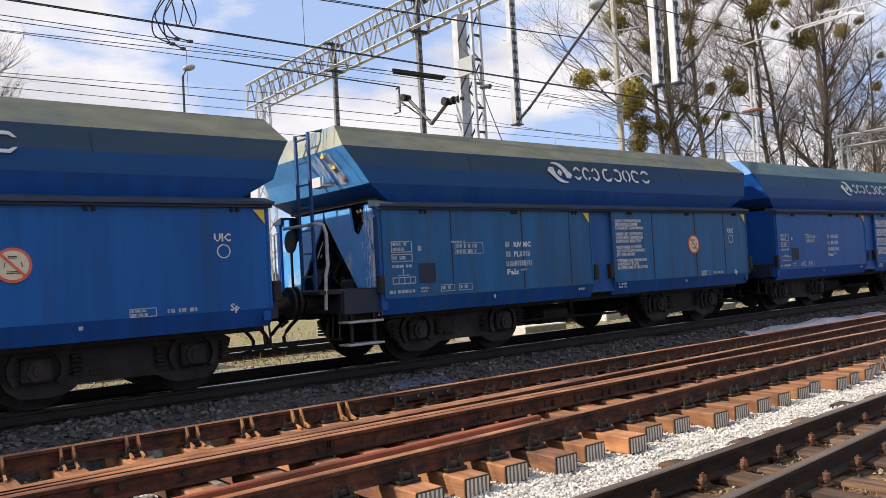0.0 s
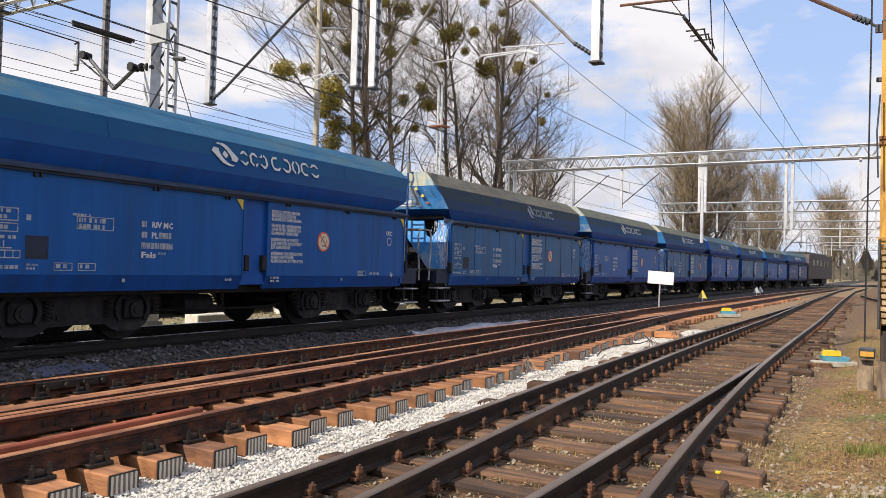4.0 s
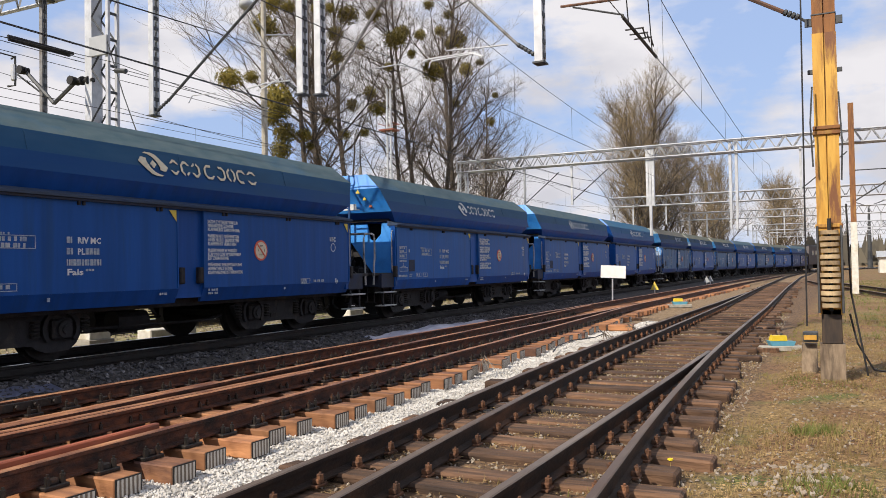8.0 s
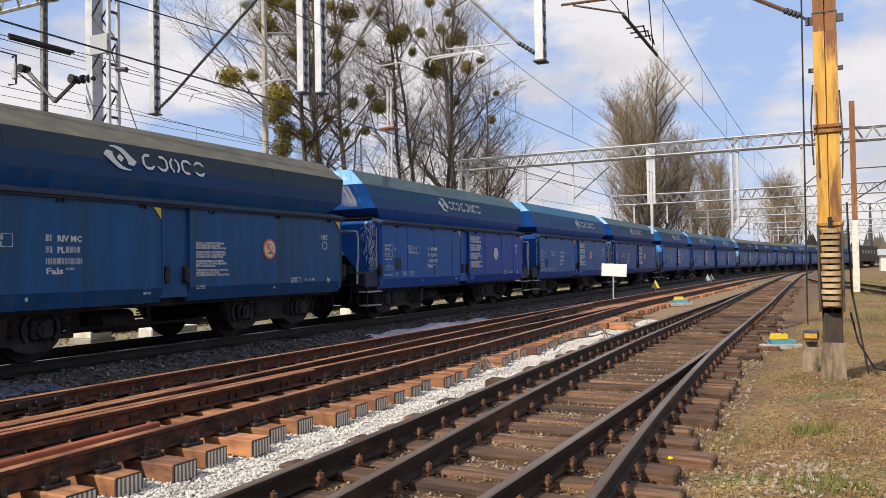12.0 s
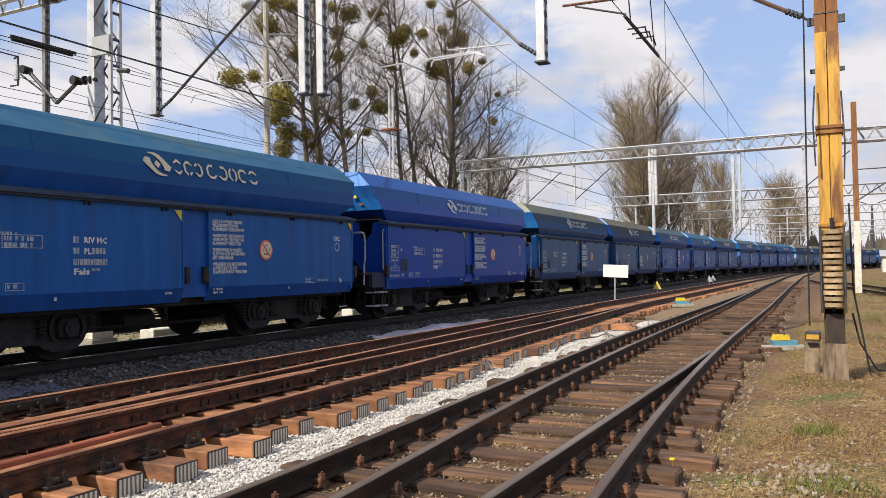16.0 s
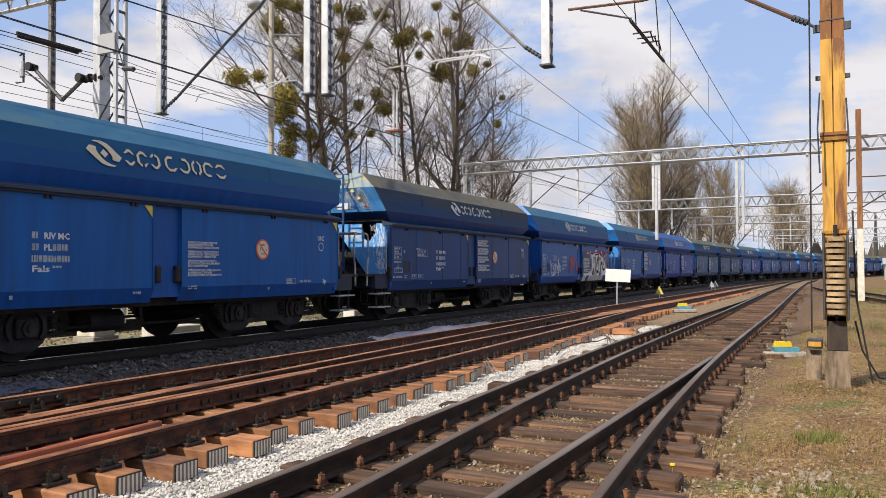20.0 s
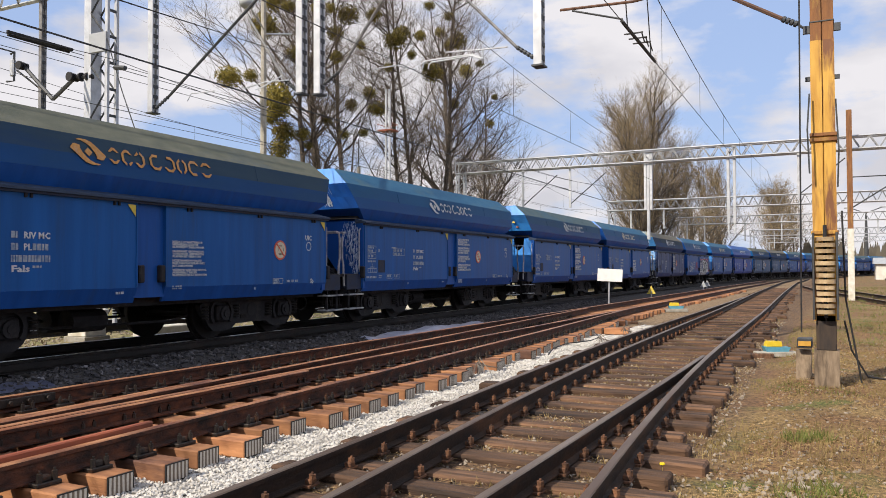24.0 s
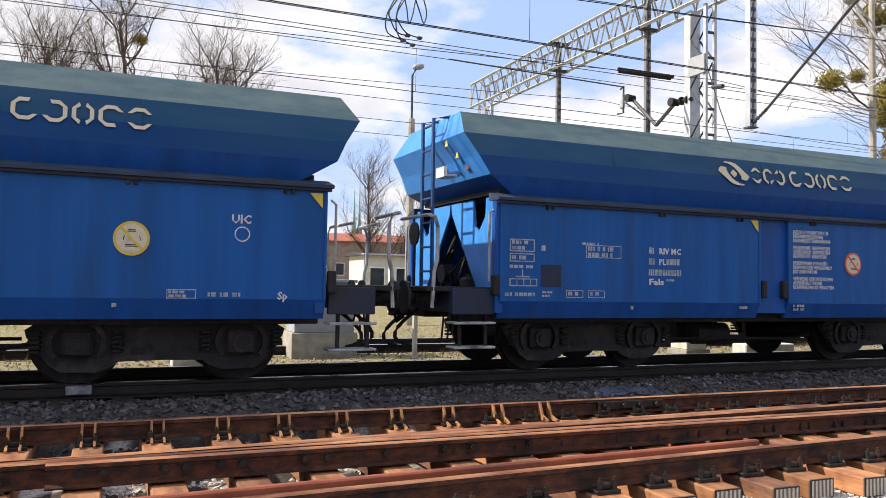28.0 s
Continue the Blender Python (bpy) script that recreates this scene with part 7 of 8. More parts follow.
def plant(kind, x, y, scale, turnz, label, group, clumps=(), lean=0):
    root = thing("tree", label, "tree", group, at=pose(x, y, bed(x, y)) @ pose(0, 0, 0, 0, lean, turnz) @ Matrix.Scale(scale, 4))
    upright = (pose(0, 0, 0, 0, lean, turnz)).inverted()
    twin("trunk", kind[0], root)
    twin("crown", kind[1], root)
    for k, (cx, cz, size) in enumerate(clumps):
        dy = (-1.5 + .25 * (k % 4)) * scale
        f = 1 + dy / y
        cx, cz, size = cx * f, 1.6 + (cz - 1.6) * f, size * f * 1.1
        c = twin("mistletoe", CLUMPS[k % 3], root, upright @ pose((cx - x) / scale, dy / scale, cz / scale - .1, 0, 0, 70 * k) @ Matrix.Diagonal((size / scale, size / scale, size / scale * (.8 + .08 * (k % 4)), 1)))
        tagged(c, "round yellow-green mistletoe clump")


TALL = [tree_kind(M_BARK, M_TWIG, *how) for how in ((11, 23, .95, 4, 2, .20, .62, 2, .30, 2), (57, 22, 1.0, 4, 2, .20, .55, 3, .25, 2), (31, 24, .95, 4, 2, .23, .6, 2, .33, 2))]
BROAD = tree_kind(M_BARK, M_TWIG, 23, 19, .9, 4, 1, .32, .8, 3, .36, 2)
FAR = [tree_kind(M_BARK, M_FARTWIG, *how) for how in ((47, 20, .80, 4, 1, .26, .88, 5, .34, 2), (48, 17, .85, 4, 1, .24, .85, 5, .36, 2))]
# mistletoe in the group of trees behind the train: along the line, height, radius
MISTLETOE = [
    (28.1, 10.3, 0.6), (29.6, 10.7, 0.34), (30.7, 13.4, 0.64), (31.3, 14.8, 0.51), (32.5, 14.9, 0.37), (33.2, 12.6, 0.52), (33.6, 14.0, 0.28), (31.5, 10.0, 0.73), (31.7, 9.4, 0.58),
    (31.1, 8.9, 0.4), (32.1, 8.4, 0.58), (31.8, 7.5, 0.52), (33.7, 8.5, 0.42), (34.2, 8.0, 0.24), (35.9, 9.6, 0.28), (36.7, 14.6, 0.46),
    (36.8, 13.3, 0.39), (37.9, 16.0, 0.67), (40.8, 16.8, 0.46), (40.3, 12.0, 0.41), (38.3, 10.9, 0.36),
]
MISTLETOE += [
    (41.1, 11.2, 0.56), (39.6, 9.5, 0.3), (37.5, 9.1, 0.32), (43.3, 15.9, 0.74), (44.2, 16.6, 0.52), (48.0, 19.5, 0.4), (51.0, 19.6, 0.38), (52.4, 18.2, 0.68), (51.0, 17.5, 0.33),
    (48.5, 15.0, 0.72), (47.6, 15.2, 0.39), (53.9, 16.3, 0.52), (56.4, 17.4, 0.32), (59.4, 15.4, 0.28), (52.0, 13.4, 0.33), (58.4, 13.1, 0.37), (46.7, 17.1, 0.39), (42.5, 14.0, 0.29),
    (39.3, 14.6, 0.27), (34.9, 15.5, 0.32), (36.2, 15.9, 0.29), (45.5, 15.5, 0.3), (49.6, 18.1, 0.37),
]
# along the line, kind, size, turn, lean
STEMS = [(34.4, 0, .88, 20, -7), (34.9, 1, .95, 80, -1), (36.2, 2, .92, 200, 0), (38.5, 1, .93, 40, 0), (45.0, 1, .86, 30, -6), (46.6, 1, .90, 100, 7), (48.6, 1, 1.02, 170, 1), (57.5, 1, .74, 300, 3)]
for x, kind, size, a, lean in STEMS:
    mine = [c for c in MISTLETOE if min(STEMS, key=lambda q: abs(q[0] - c[0]))[0] == x and c[0] < 51]
    plant(TALL[kind], x, 25.0, size, a, "tall bare tree hung with mistletoe clumps" if len(mine) > 3 else "bare tree with few mistletoe clumps beside the line", "trees behind the train", mine, lean)
plant(BROAD, 53.2, 25.0, .96, 60, "broad gnarled bare tree with mistletoe clumps", "trees behind the train", [c for c in MISTLETOE if c[0] >= 51])
for kind, x, y, s, a in ((0, 83, 18.2, .98, 0), (1, 86, 19.0, 1.05, 90), (0, 80, 17.8, .86, 200), (1, 88.5, 17.6, .8, 300), (1, 112, 18, .8, 150), (0, 126, 17.5, .85, 220), (1, 138, 18, 1.0, 40), (1, 190, 13, 1.05, 60), (0, 204, 14.5, 1.0, 10),
                         (1, 222, 13.5, 1.15, 130), (0, 250, 12, 1.1, 250), (1, 62, 27, .62, 20), (1, 300, 2, 1.0, 120)):
    plant(FAR[kind], x, y, s, a, "budding leafless tree far down the line", "far trees")
for x, s, a in ((-6.1, .92, 10), (-3.0, .91, 100), (1.4, 1.04, 200), (5.5, .90, 310), (7.75, .89, 40), (-11, .95, 70), (-16, .9, 150)):
    plant(BROAD, x, 62.0, s, a, "bare tree on the far side of the yard", "trees across the yard", ((1.4, 18.6, .55),) if s > 1 else ())
for x, y, s, a in ((16.5, 52, .46, 90), (21.5, 60, .42, 10)):
    plant(BROAD, x, y, s, a, "small bare tree beside far houses", "trees across the yard")

# far woods on the skyline
r = random.Random(9)
verts, faces = [], []
for n in range(2600):
    a = r.uniform(-.30, 1.75)
    d = r.uniform(260, 420)
    cx, cy, h = d * math.cos(a), d * math.sin(a), r.uniform(4, 11)
    for _ in range(3):
        w = r.uniform(.5, 1.8)
        k = len(verts)
        ox, oy, oz = r.uniform(-3, 3), r.uniform(-3, 3), r.uniform(0, h * .5)
        tx, ty = -math.sin(a), math.cos(a)
        verts += [(cx + ox - tx * w, cy + oy - ty * w, oz), (cx + ox + tx * w, cy + oy + ty * w, oz), (cx + ox + tx * r.uniform(-1, 1), cy + oy + ty * r.uniform(-1, 1), oz + h * r.uniform(.4, .7))]
        faces.append((k, k + 1, k + 2))
soup("far_woods", verts, faces, M_WOODS, "brown leafless woods on the skyline", "trees")

# ---- lineside things ----
sg = thing("track_sign", "blank white board on a thin post", "sign")
bm = bmesh.new()
tube(bm, ((30.3, 8.05, 0), (30.25, 8.0, 1.45)), .03, 8)
part("post", bm, M_GALV, sg)
bm = bmesh.new()
box(bm, -.47, -.012, -.24, .47, .012, .24, .006)
b = part("board", bm, M_SIGN, sg)
b.matrix_basis = pose(30.22, 7.97, 1.38, 0, 3, -76)


def point_lamp(x, y, turnz, s, label):
    p = thing("point_box", label, "box", "point machine boxes", at=pose(x, y, bed(x, y) + .05, 0, 0, turnz) @ Matrix.Scale(s, 4))
    bm = bmesh.new()
    box(bm, -.55, -.16, -.05, .55, .16, .10, .02)
    part("slab", bm, M_CONC, p, "pale concrete slab")
    bm = bmesh.new()
    prism(bm, [(-.34, .24), (.36, .22), (.30, .10), (-.28, .10)], -.14, .14, "y")
    part("tray", bm, M_LAMPB, p, "pale blue tray")
    bm = bmesh.new()
    prism(bm, [(-.28, .24), (.14, .24), (.12, .38), (-.24, .38)], -.12, .12, "y")
    part("cover", bm, M_LAMPY, p, "yellow cover")
    bm = bmesh.new()
    box(bm, .0, -.03, .38, .05, .03, .44, .008)
    part("latch", bm, M_DKSTEEL, p)


point_lamp(16.5, 1.16, -66, .70, "yellow and blue point machine box on a slab")
point_lamp(30.6, 5.6, -66, .8, "small yellow box between far rails")
for x, y, a, l, label in ((16.2, 1.62, -60, .9, "weathered plank lying in grass"), (24.0, 6.1, -80, 1.2, "broken sleeper piece by the track"), (21.5, 5.75, -80, 1.5, "rusty steel plate lying by the rails")):
    bm = bmesh.new()
    box(bm, -l / 2, -.12, -.02, l / 2, .12, .09, .015)
    o = part("plank", bm, M_OLDWOOD if "plate" not in label else M_RUSTSHADE)
    o.matrix_basis = pose(x, y, bed(x, y), 0, 0, a)
    tagged(o, label, "plank")

# crumpled plastic sheet on the shoulder
def sheet(x0, x1, y0, y1, h, name, label):
    verts, faces, nx_, ny_ = [], [], 36, 14
    for j in range(ny_ + 1):
        for i in range(nx_ + 1):
            u, v = i / nx_, j / ny_
            x, y = x0 + (x1 - x0) * u, y0 + (y1 - y0) * v + .12 * noise.noise((u * 5, 0, 7))
            rise = h * math.sin(math.pi * u) ** .6 * math.sin(math.pi * v) ** .7
            verts.append((x, y, bed(x, y) + .02 + rise * (.7 + .5 * noise.noise((u * 6, v * 3, 1))) + (.035 if h else .006) * abs(noise.noise((u * 17, v * 8, 3)))))
    for j in range(ny_):
        for i in range(nx_):
            k = j * (nx_ + 1) + i
            faces.append((k, k + 1, k + nx_ + 2, k + nx_ + 1))
    me = bpy.data.meshes.new(name)
    me.from_pydata(verts, [], faces)
    me.materials.append(M_TARP if h else M_SCRAP)
    smooth(me)
    ob = new(name, me)
    sol = ob.modifiers.new("thickness", 'SOLIDIFY')
    sol.thickness = .01
    return tagged(ob, label, "plastic sheet")


sheet(14.4, 20.5, 8.5, 9.2, .12, "plastic_sheet", "crumpled pale plastic sheet beside the ballast")
sheet(5.9, 6.9, 8.95, 9.2, .0, "plastic_scrap", "flat scrap of bluish plastic on dark ballast")

# twigs on the white gravel
for k, (x, y) in enumerate(((11.2, 4.95), (19.0, 4.6), (16.5, 4.5))):
    bm = bmesh.new()
    for q in range(4):
        tube(bm, ((x - .3 + .1 * q, y - .05 * q, .05), (x + .05 * q, y + .1, .16 + .03 * q), (x + .4, y + .12 * q - .1, .08)), .008, 4)
    tagged(part("branch", bm, M_TWIG), "dry branch lying on white gravel", "branch", "loose branches")

# boxes and blocks behind the train
def cabinet(x, y, w, d, h, zb, m, label, lid=True):
    c = thing("lineside_cabinet", label, "cabinet", "lineside cabinets", at=pose(x, y, bed(x, y)))
    bm = bmesh.new()
    box(bm, -w / 2 - .05, -d / 2 - .05, -.1, w / 2 + .05, d / 2 + .05, zb, .01)
    part("plinth", bm, M_CONC, c)
    bm = bmesh.new()
    box(bm, -w / 2, -d / 2, zb, w / 2, d / 2, h, .012)
    part("case", bm, m, c)
    if lid:
        bm = bmesh.new()
        box(bm, -w / 2 - .04, -d / 2 - .04, h, w / 2 + .04, d / 2 + .04, h + .06, .01)
        part("lid", bm, m, c)


cabinet(3.6, 14.6, 1.1, .7, 1.35, .45, M_GREYBOX, "grey metal cabinet on a concrete plinth")
cabinet(11.0, 13.4, .5, .5, .55, .1, M_LIGHTCONC, "squat pale post with metal fittings")
for x, y, w in ((12.6, 13.0, 1.3), (20.0, 13.2, .7), (24.5, 13.4, .5), (-3, 14.8, 1.2), (1.55, 13.5, 1.2), (16.75, 14.6, .6), (17.95, 14.75, .22)):
    bm = bmesh.new()
    box(bm, x - w / 2, y - .2, .1, x + w / 2, y + .2, .45, .02)
    tagged(part("concrete_block", bm, M_LIGHTCONC), "pale concrete block behind the track", "block", "concrete blocks")
bm = bmesh.new()
tube(bm, ((5.2, 13.9, .1), (5.2, 13.9, 1.4)), .05, 8)
tagged(part("marker_post", bm, M_LIGHTCONC), "white marker post behind the track", "post")


def house(x, y, w, d, h, roof, wall, tile, label, turnz=0):
    hs = thing("house", label, "house", "far houses", at=pose(x, y, 0, 0, 0, turnz))
    bm = bmesh.new()
    box(bm, -w / 2, -d / 2, -.2, w / 2, d / 2, h)
    part("wall", bm, wall, hs)
    bm = bmesh.new()
    prism(bm, [(-d / 2 - .4, h - .1), (0, h + roof), (d / 2 + .4, h - .1)], -w / 2 - .3, w / 2 + .3, "x")
    part("roof", bm, tile, hs)
    if roof > 1:
        bm = bmesh.new()
        box(bm, -w * .2, -.3, h + roof * .5, -w * .2 + .6, .3, h + roof + .5)
        part("chimney", bm, M_BRICK, hs)
    n = max(2, int(w / 2.5))
    for k in range(n):
        win = new("window")
        win.parent = hs
        u = -w / 2 + (k + .5) * w / n
        bm = bmesh.new()
        box(bm, u - .5, -d / 2 - .04, h * .4, u + .5, -d / 2 + .01, h * .4 + 1.2)
        part("window_frame", bm, M_SIGN, win)
        bm = bmesh.new()
        box(bm, u - .42, -d / 2 - .06, h * .4 + .08, u + .42, -d / 2 - .035, h * .4 + 1.12)
        part("pane", bm, M_GLASS, win)


house(22.0, 76.5, 18, 9, 5.5, .9, M_OLDBRICK, M_TILE, "faded brick building with a low red roof")
house(14.9, 45.5, 3.2, 3, 3.25, .10, M_PLASTER, M_DKSTEEL, "low beige plastered hut with a flat dark roof")
house(-10, 58, 12, 8, 3.5, 2.5, M_PLASTER, M_TILE, "plastered house with a red roof")
house(150, -14, 8, 5, 2.8, 1.2, M_PLASTER, M_TILE, "small yard hut with a red roof")
house(210, -30, 30, 12, 6, 3, M_PLASTER, M_TILE, "long low depot building")
for n in range(3):
    bm = bmesh.new()
    box(bm, 9.6 + n * 1.1, 31.6, 0, 9.85 + n * 1.1, 31.85, 2.2)
    tagged(part("fence_post", bm, M_LIGHTCONC), "pale concrete fence post", "post", "fence posts")
ch = thing("church", "far church with two slim green spires", "church")
bm = bmesh.new()
box(bm, 84.5, 301, 0, 92, 312, 18)
part("nave", bm, M_OLDBRICK, ch)
for x, top in ((86.5, 39.0), (88.6, 39.9)):
    bm = bmesh.new()
    box(bm, x - .85, 299, 0, x + .85, 300.7, 22.5)
    part("tower", bm, M_OLDBRICK, ch)
    bm = bmesh.new()
    tube(bm, ((x, 299.85, 22.4), (x, 299.85, 25), (x, 299.85, top)), .95, 8, .06)
    part("spire", bm, M_COPPER, ch)
house(130, -7.2, 6, 5, 2.3, .8, M_PLASTER, M_GREYBOX, "low yard hut with a grey roof", 90)
pole = thing("yard_lamp_mast", "tall dark tapered lamp mast in the yard", "mast")
bm = bmesh.new()
tube(bm, ((170, -4.1, 0), (170, -4.1, 12.2)), .5, 8, .16)
part("shaft", bm, M_DKSTEEL, pole)
for d in (-1, 1):
    bm = bmesh.new()
    tube(bm, ((170, -4.1, 12), (170, -4.1 + d * 2.6, 13)), .09, 5)
    part("arm", bm, M_DKSTEEL, pole)
    bm = bmesh.new()
    box(bm, 169.8, -4.1 + d * 3 - .7, 12.95, 170.2, -4.1 + d * 3 + .7, 13.2, .05)
    part("lamp_head", bm, M_GREYBOX, pole)
# slab, broken plank and cable left on the gravel
bm = bmesh.new()
box(bm, -.75, -.3, -.03, .75, .3, .13, .02)
o = part("timber_slab", bm, M_TIMBER)
o.matrix_basis = pose(20.6, 5.25, bed(20.6, 5.25), 0, 3, 12)
tagged(o, "short brown timber slab on the gravel", "slab")
bm = bmesh.new()
tube(bm, [(14.0, 4.85, .05), (15.0, 5.1, .06), (16.2, 5.2, .06), (16.9, 4.9, .07), (18.0, 5.0, .06), (19.0, 5.4, .08)], .012, 5)
tagged(part("loose_cable", bm, M_WIRE), "thin dark cable lying on white gravel", "cable")
# dandelion by the old rail
fl = thing("dandelion", "single yellow dandelion beside the old rail", "flower")
bm = bmesh.new()
tube(bm, ((6.4, 1.28, .02), (6.4, 1.28, .08)), .003, 4)
part("stem", bm, M_GRASS, fl)
bm = bmesh.new()
disc(bm, (6.4, 1.28, .08), .022, .012, "z", 10)
part("blossom", bm, M_FLOWER, fl)
# marker lights and signs far down the line
for x, y, m, label in ((41, 8.7, M_YEL, "small yellow triangle marker by the track"), (58, 8.7, M_GREYBOX, "grey dwarf signal by the track"), (61, 8.9, M_GREYBOX, "grey lozenge marker on a short post")):
    s = thing("dwarf_sign", label, "marker", "dwarf markers")
    bm = bmesh.new()
    tube(bm, ((x, y, 0), (x, y, .5)), .03, 6)
    part("post", bm, M_GALV, s)
    bm = bmesh.new()
    prism(bm, [(y - .22, .35), (y + .22, .35), (y, .78)], x - .02, x + .02, "x")
    part("plate", bm, m, s)

# ---- sleepers, fastenings, stones ----
rng = random.Random(5)


def sleeper_mesh(name, length, mats, h=0.155, w=0.25, round_off=0.012):
    """A timber sleeper lying along y from 0, its top at z 0."""
    bm = bmesh.new()
    box(bm, -w / 2, 0, -h, w / 2, length, 0, round_off)
    me = bpy.data.meshes.new(name)
    bm.to_mesh(me)
    bm.free()
    for m in mats:
        me.materials.append(m)
    return me


NEW_ENDS = []
x = -21.76
while x < 60:
    NEW_ENDS.append(x)
    x += 0.57 if x < 3.3 else 0.465
new_lengths = {}
bm = bmesh.new()
box(bm, -.108, -.008, -.142, .108, .0, -.012)
STRIPE = bpy.data.meshes.new("end_grain")
bm.to_mesh(STRIPE)
bm.free()
STRIPE.materials.append(M_TIMBEREND)
bm = bmesh.new()
box(bm, -.123, -.004, -.152, .123, .001, -.002)
ENDCAP = bpy.data.meshes.new("tarred_end")
bm.to_mesh(ENDCAP)
bm.free()
ENDCAP.materials.append(M_TAR)
for i, x in enumerate(NEW_ENDS):
    y0 = line_c(x) - rng.choice((.34, .40, .48, .36, .52))
    y1 = 8.45 + rng.uniform(-.05, .1)
    key = round(y1 - y0, 1)
    if key not in new_lengths:
        new_lengths[key] = sleeper_mesh("sleeper", key, [M_TIMBER])
    s = twin("sleeper", new_lengths[key], new_turnout, pose(x, y0, .112, 0, 0, rng.uniform(-.6, .6)))
    if x < 24:
        twin("tarred_end", ENDCAP, s)
        twin("end_grain", STRIPE, s)

old_meshes = {}
x = -18.7
while x < 70:
    y0 = old_d(x) - rng.uniform(.30, .52) - (.18 if rng.random() < .22 else 0)
    y1 = (old_a(x) if x < 36 else old_b(x)) + rng.uniform(.42, .6)
    key = round(y1 - y0, 1)
    if key not in old_meshes:
        old_meshes[key] = sleeper_mesh("sleeper", key, [M_OLDWOOD], .15, .255, .02)
    twin("sleeper", old_meshes[key], old_turnout, pose(x, y0, .030 + rng.uniform(-.02, .006), rng.uniform(-.5, .5), rng.uniform(-2, 2), rng.uniform(-2.2, 2.2)))
    x += .56 + rng.uniform(-.03, .03)

old_meshes["tie"] = sleeper_mesh("sleeper", 2.5, [M_OLDWOOD], .13, .24)
old_meshes["oily"] = sleeper_mesh("sleeper", 2.5, [M_SHADEWOOD], .13, .24)
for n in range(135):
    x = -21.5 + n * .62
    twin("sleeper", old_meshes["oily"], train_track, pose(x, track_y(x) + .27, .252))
for n in range(60):
    x = 14 + n * .95
    twin("sleeper", old_meshes["tie"], side_track, pose(x, siding(x) - 2.0, .012, 0, 0, 8))

# clamped fastening of the new rails
bm = bmesh.new()
box(bm, -.09, -.16, 0, .09, .16, .022, .004)
for sgn in (-1, 1):
    box(bm, -.035, sgn * .10 - .028, .02, .035, sgn * .10 + .028, .052, .006)
    for u in (-.055, .055):
        disc(bm, (u, sgn * .13, .02), .019, .05, "z", 6)
        disc(bm, (u, sgn * .13, .05), .010, .035, "z", 5)
CLAMP = bpy.data.meshes.new("fastening")
bm.to_mesh(CLAMP)
bm.free()
CLAMP.materials.append(M_BOLT)
for x in NEW_ENDS:
    if x > 24:
        continue
    for line in (line_a, line_b, line_c, lambda q: line_c(q) + 1.43):
        if abs(line(x) - line_b(x)) < .3 and line is not line_b and x < 8:
            continue
        twin("fastening", CLAMP, new_turnout, pose(x, line(x), .113, 0, 0, rng.uniform(-3, 3)) @ Matrix.Diagonal((1.1, 1.05, 1.35, 1)))
# tall spikes and clips of the old rails
bm = bmesh.new()
box(bm, -.07, -.12, 0, .07, .12, .02, .003)
for sgn in (-1, 1):
    box(bm, -.04, sgn * .085 - .03, .018, .04, sgn * .085 + .03, .06, .008)
    disc(bm, (0, sgn * .10, .05), .028, .04, "z", 6)
    disc(bm, (0, sgn * .10, .08), .011, .025, "z", 5)
SPIKE = bpy.data.meshes.new("fastening")
bm.to_mesh(SPIKE)
bm.free()
SPIKE.materials.append(M_OLDBOLT)
x = -.2
while x < 30:
    for line in (old_a, old_b, old_c, old_d):
        if line is old_c and x > 9.5:
            continue
        twin("fastening", SPIKE, old_turnout, pose(x, line(x), .026, 0, 0, rng.uniform(-4, 4)))
    x += .56
# braces against the far stock rail
bm = bmesh.new()
for sgn in (-1, 1):
    prism(bm, [(-.035, .30), (-.065, .30), (-.13, .17), (-.25, .135), (-.25, .115), (-.06, .115), (-.03, .2)], sgn * .052 - .010, sgn * .052 + .010, "x")
BRACE = bpy.data.meshes.new("brace")
bmesh.ops.recalc_face_normals(bm, faces=bm.faces)
bm.to_mesh(BRACE)
bm.free()
BRACE.materials.append(M_BRACKET)
for n in range(16):
    x = -4.09 + n * .57
    if x < 5.1:
        twin("brace", BRACE, new_turnout, pose(x, line_a(x), 0))


def stones(name, count, place, size, material, label, category):
    """Loose broken stones, joined."""
    r = random.Random(name)
    shape = [Vector(v).normalized() for v in ((1, 0, .2), (-.6, .8, 0), (-.5, -.8, .1), (.1, .1, 1), (0, -.1, -1), (.5, .7, -.5), (.6, -.7, .5))]
    verts, faces = [], []
    tri = [(0, 5, 3), (0, 3, 6), (0, 4, 5), (0, 6, 4), (1, 3, 5), (1, 5, 4), (1, 2, 3), (1, 4, 2), (2, 6, 3), (2, 4, 6)]
    for _ in range(count):
        x, y, z = place(r)
        s = size * r.uniform(.55, 1.35)
        rot = Euler((r.uniform(0, 6.3), r.uniform(0, 6.3), r.uniform(0, 6.3))).to_matrix()
        k = len(verts)
        sc = Vector((r.uniform(.8, 1.3), r.uniform(.7, 1.1), r.uniform(.5, .8)))
        for v in shape:
            w = rot @ Vector((v.x * sc.x, v.y * sc.y, v.z * sc.z)) * s
            verts.append((x + w.x, y + w.y, z + w.z * .8))
        faces += [(k + a, k + b, k + c) for a, b, c in tri]
    return soup(name, verts, faces, material, label, category)


def on_white(r):
    x = 1.5 + 19 * r.random() ** 1.4
    y = r.uniform(old_a(x) + .08, line_c(x) - .15)
    return x, y, bed(x, y) + .012


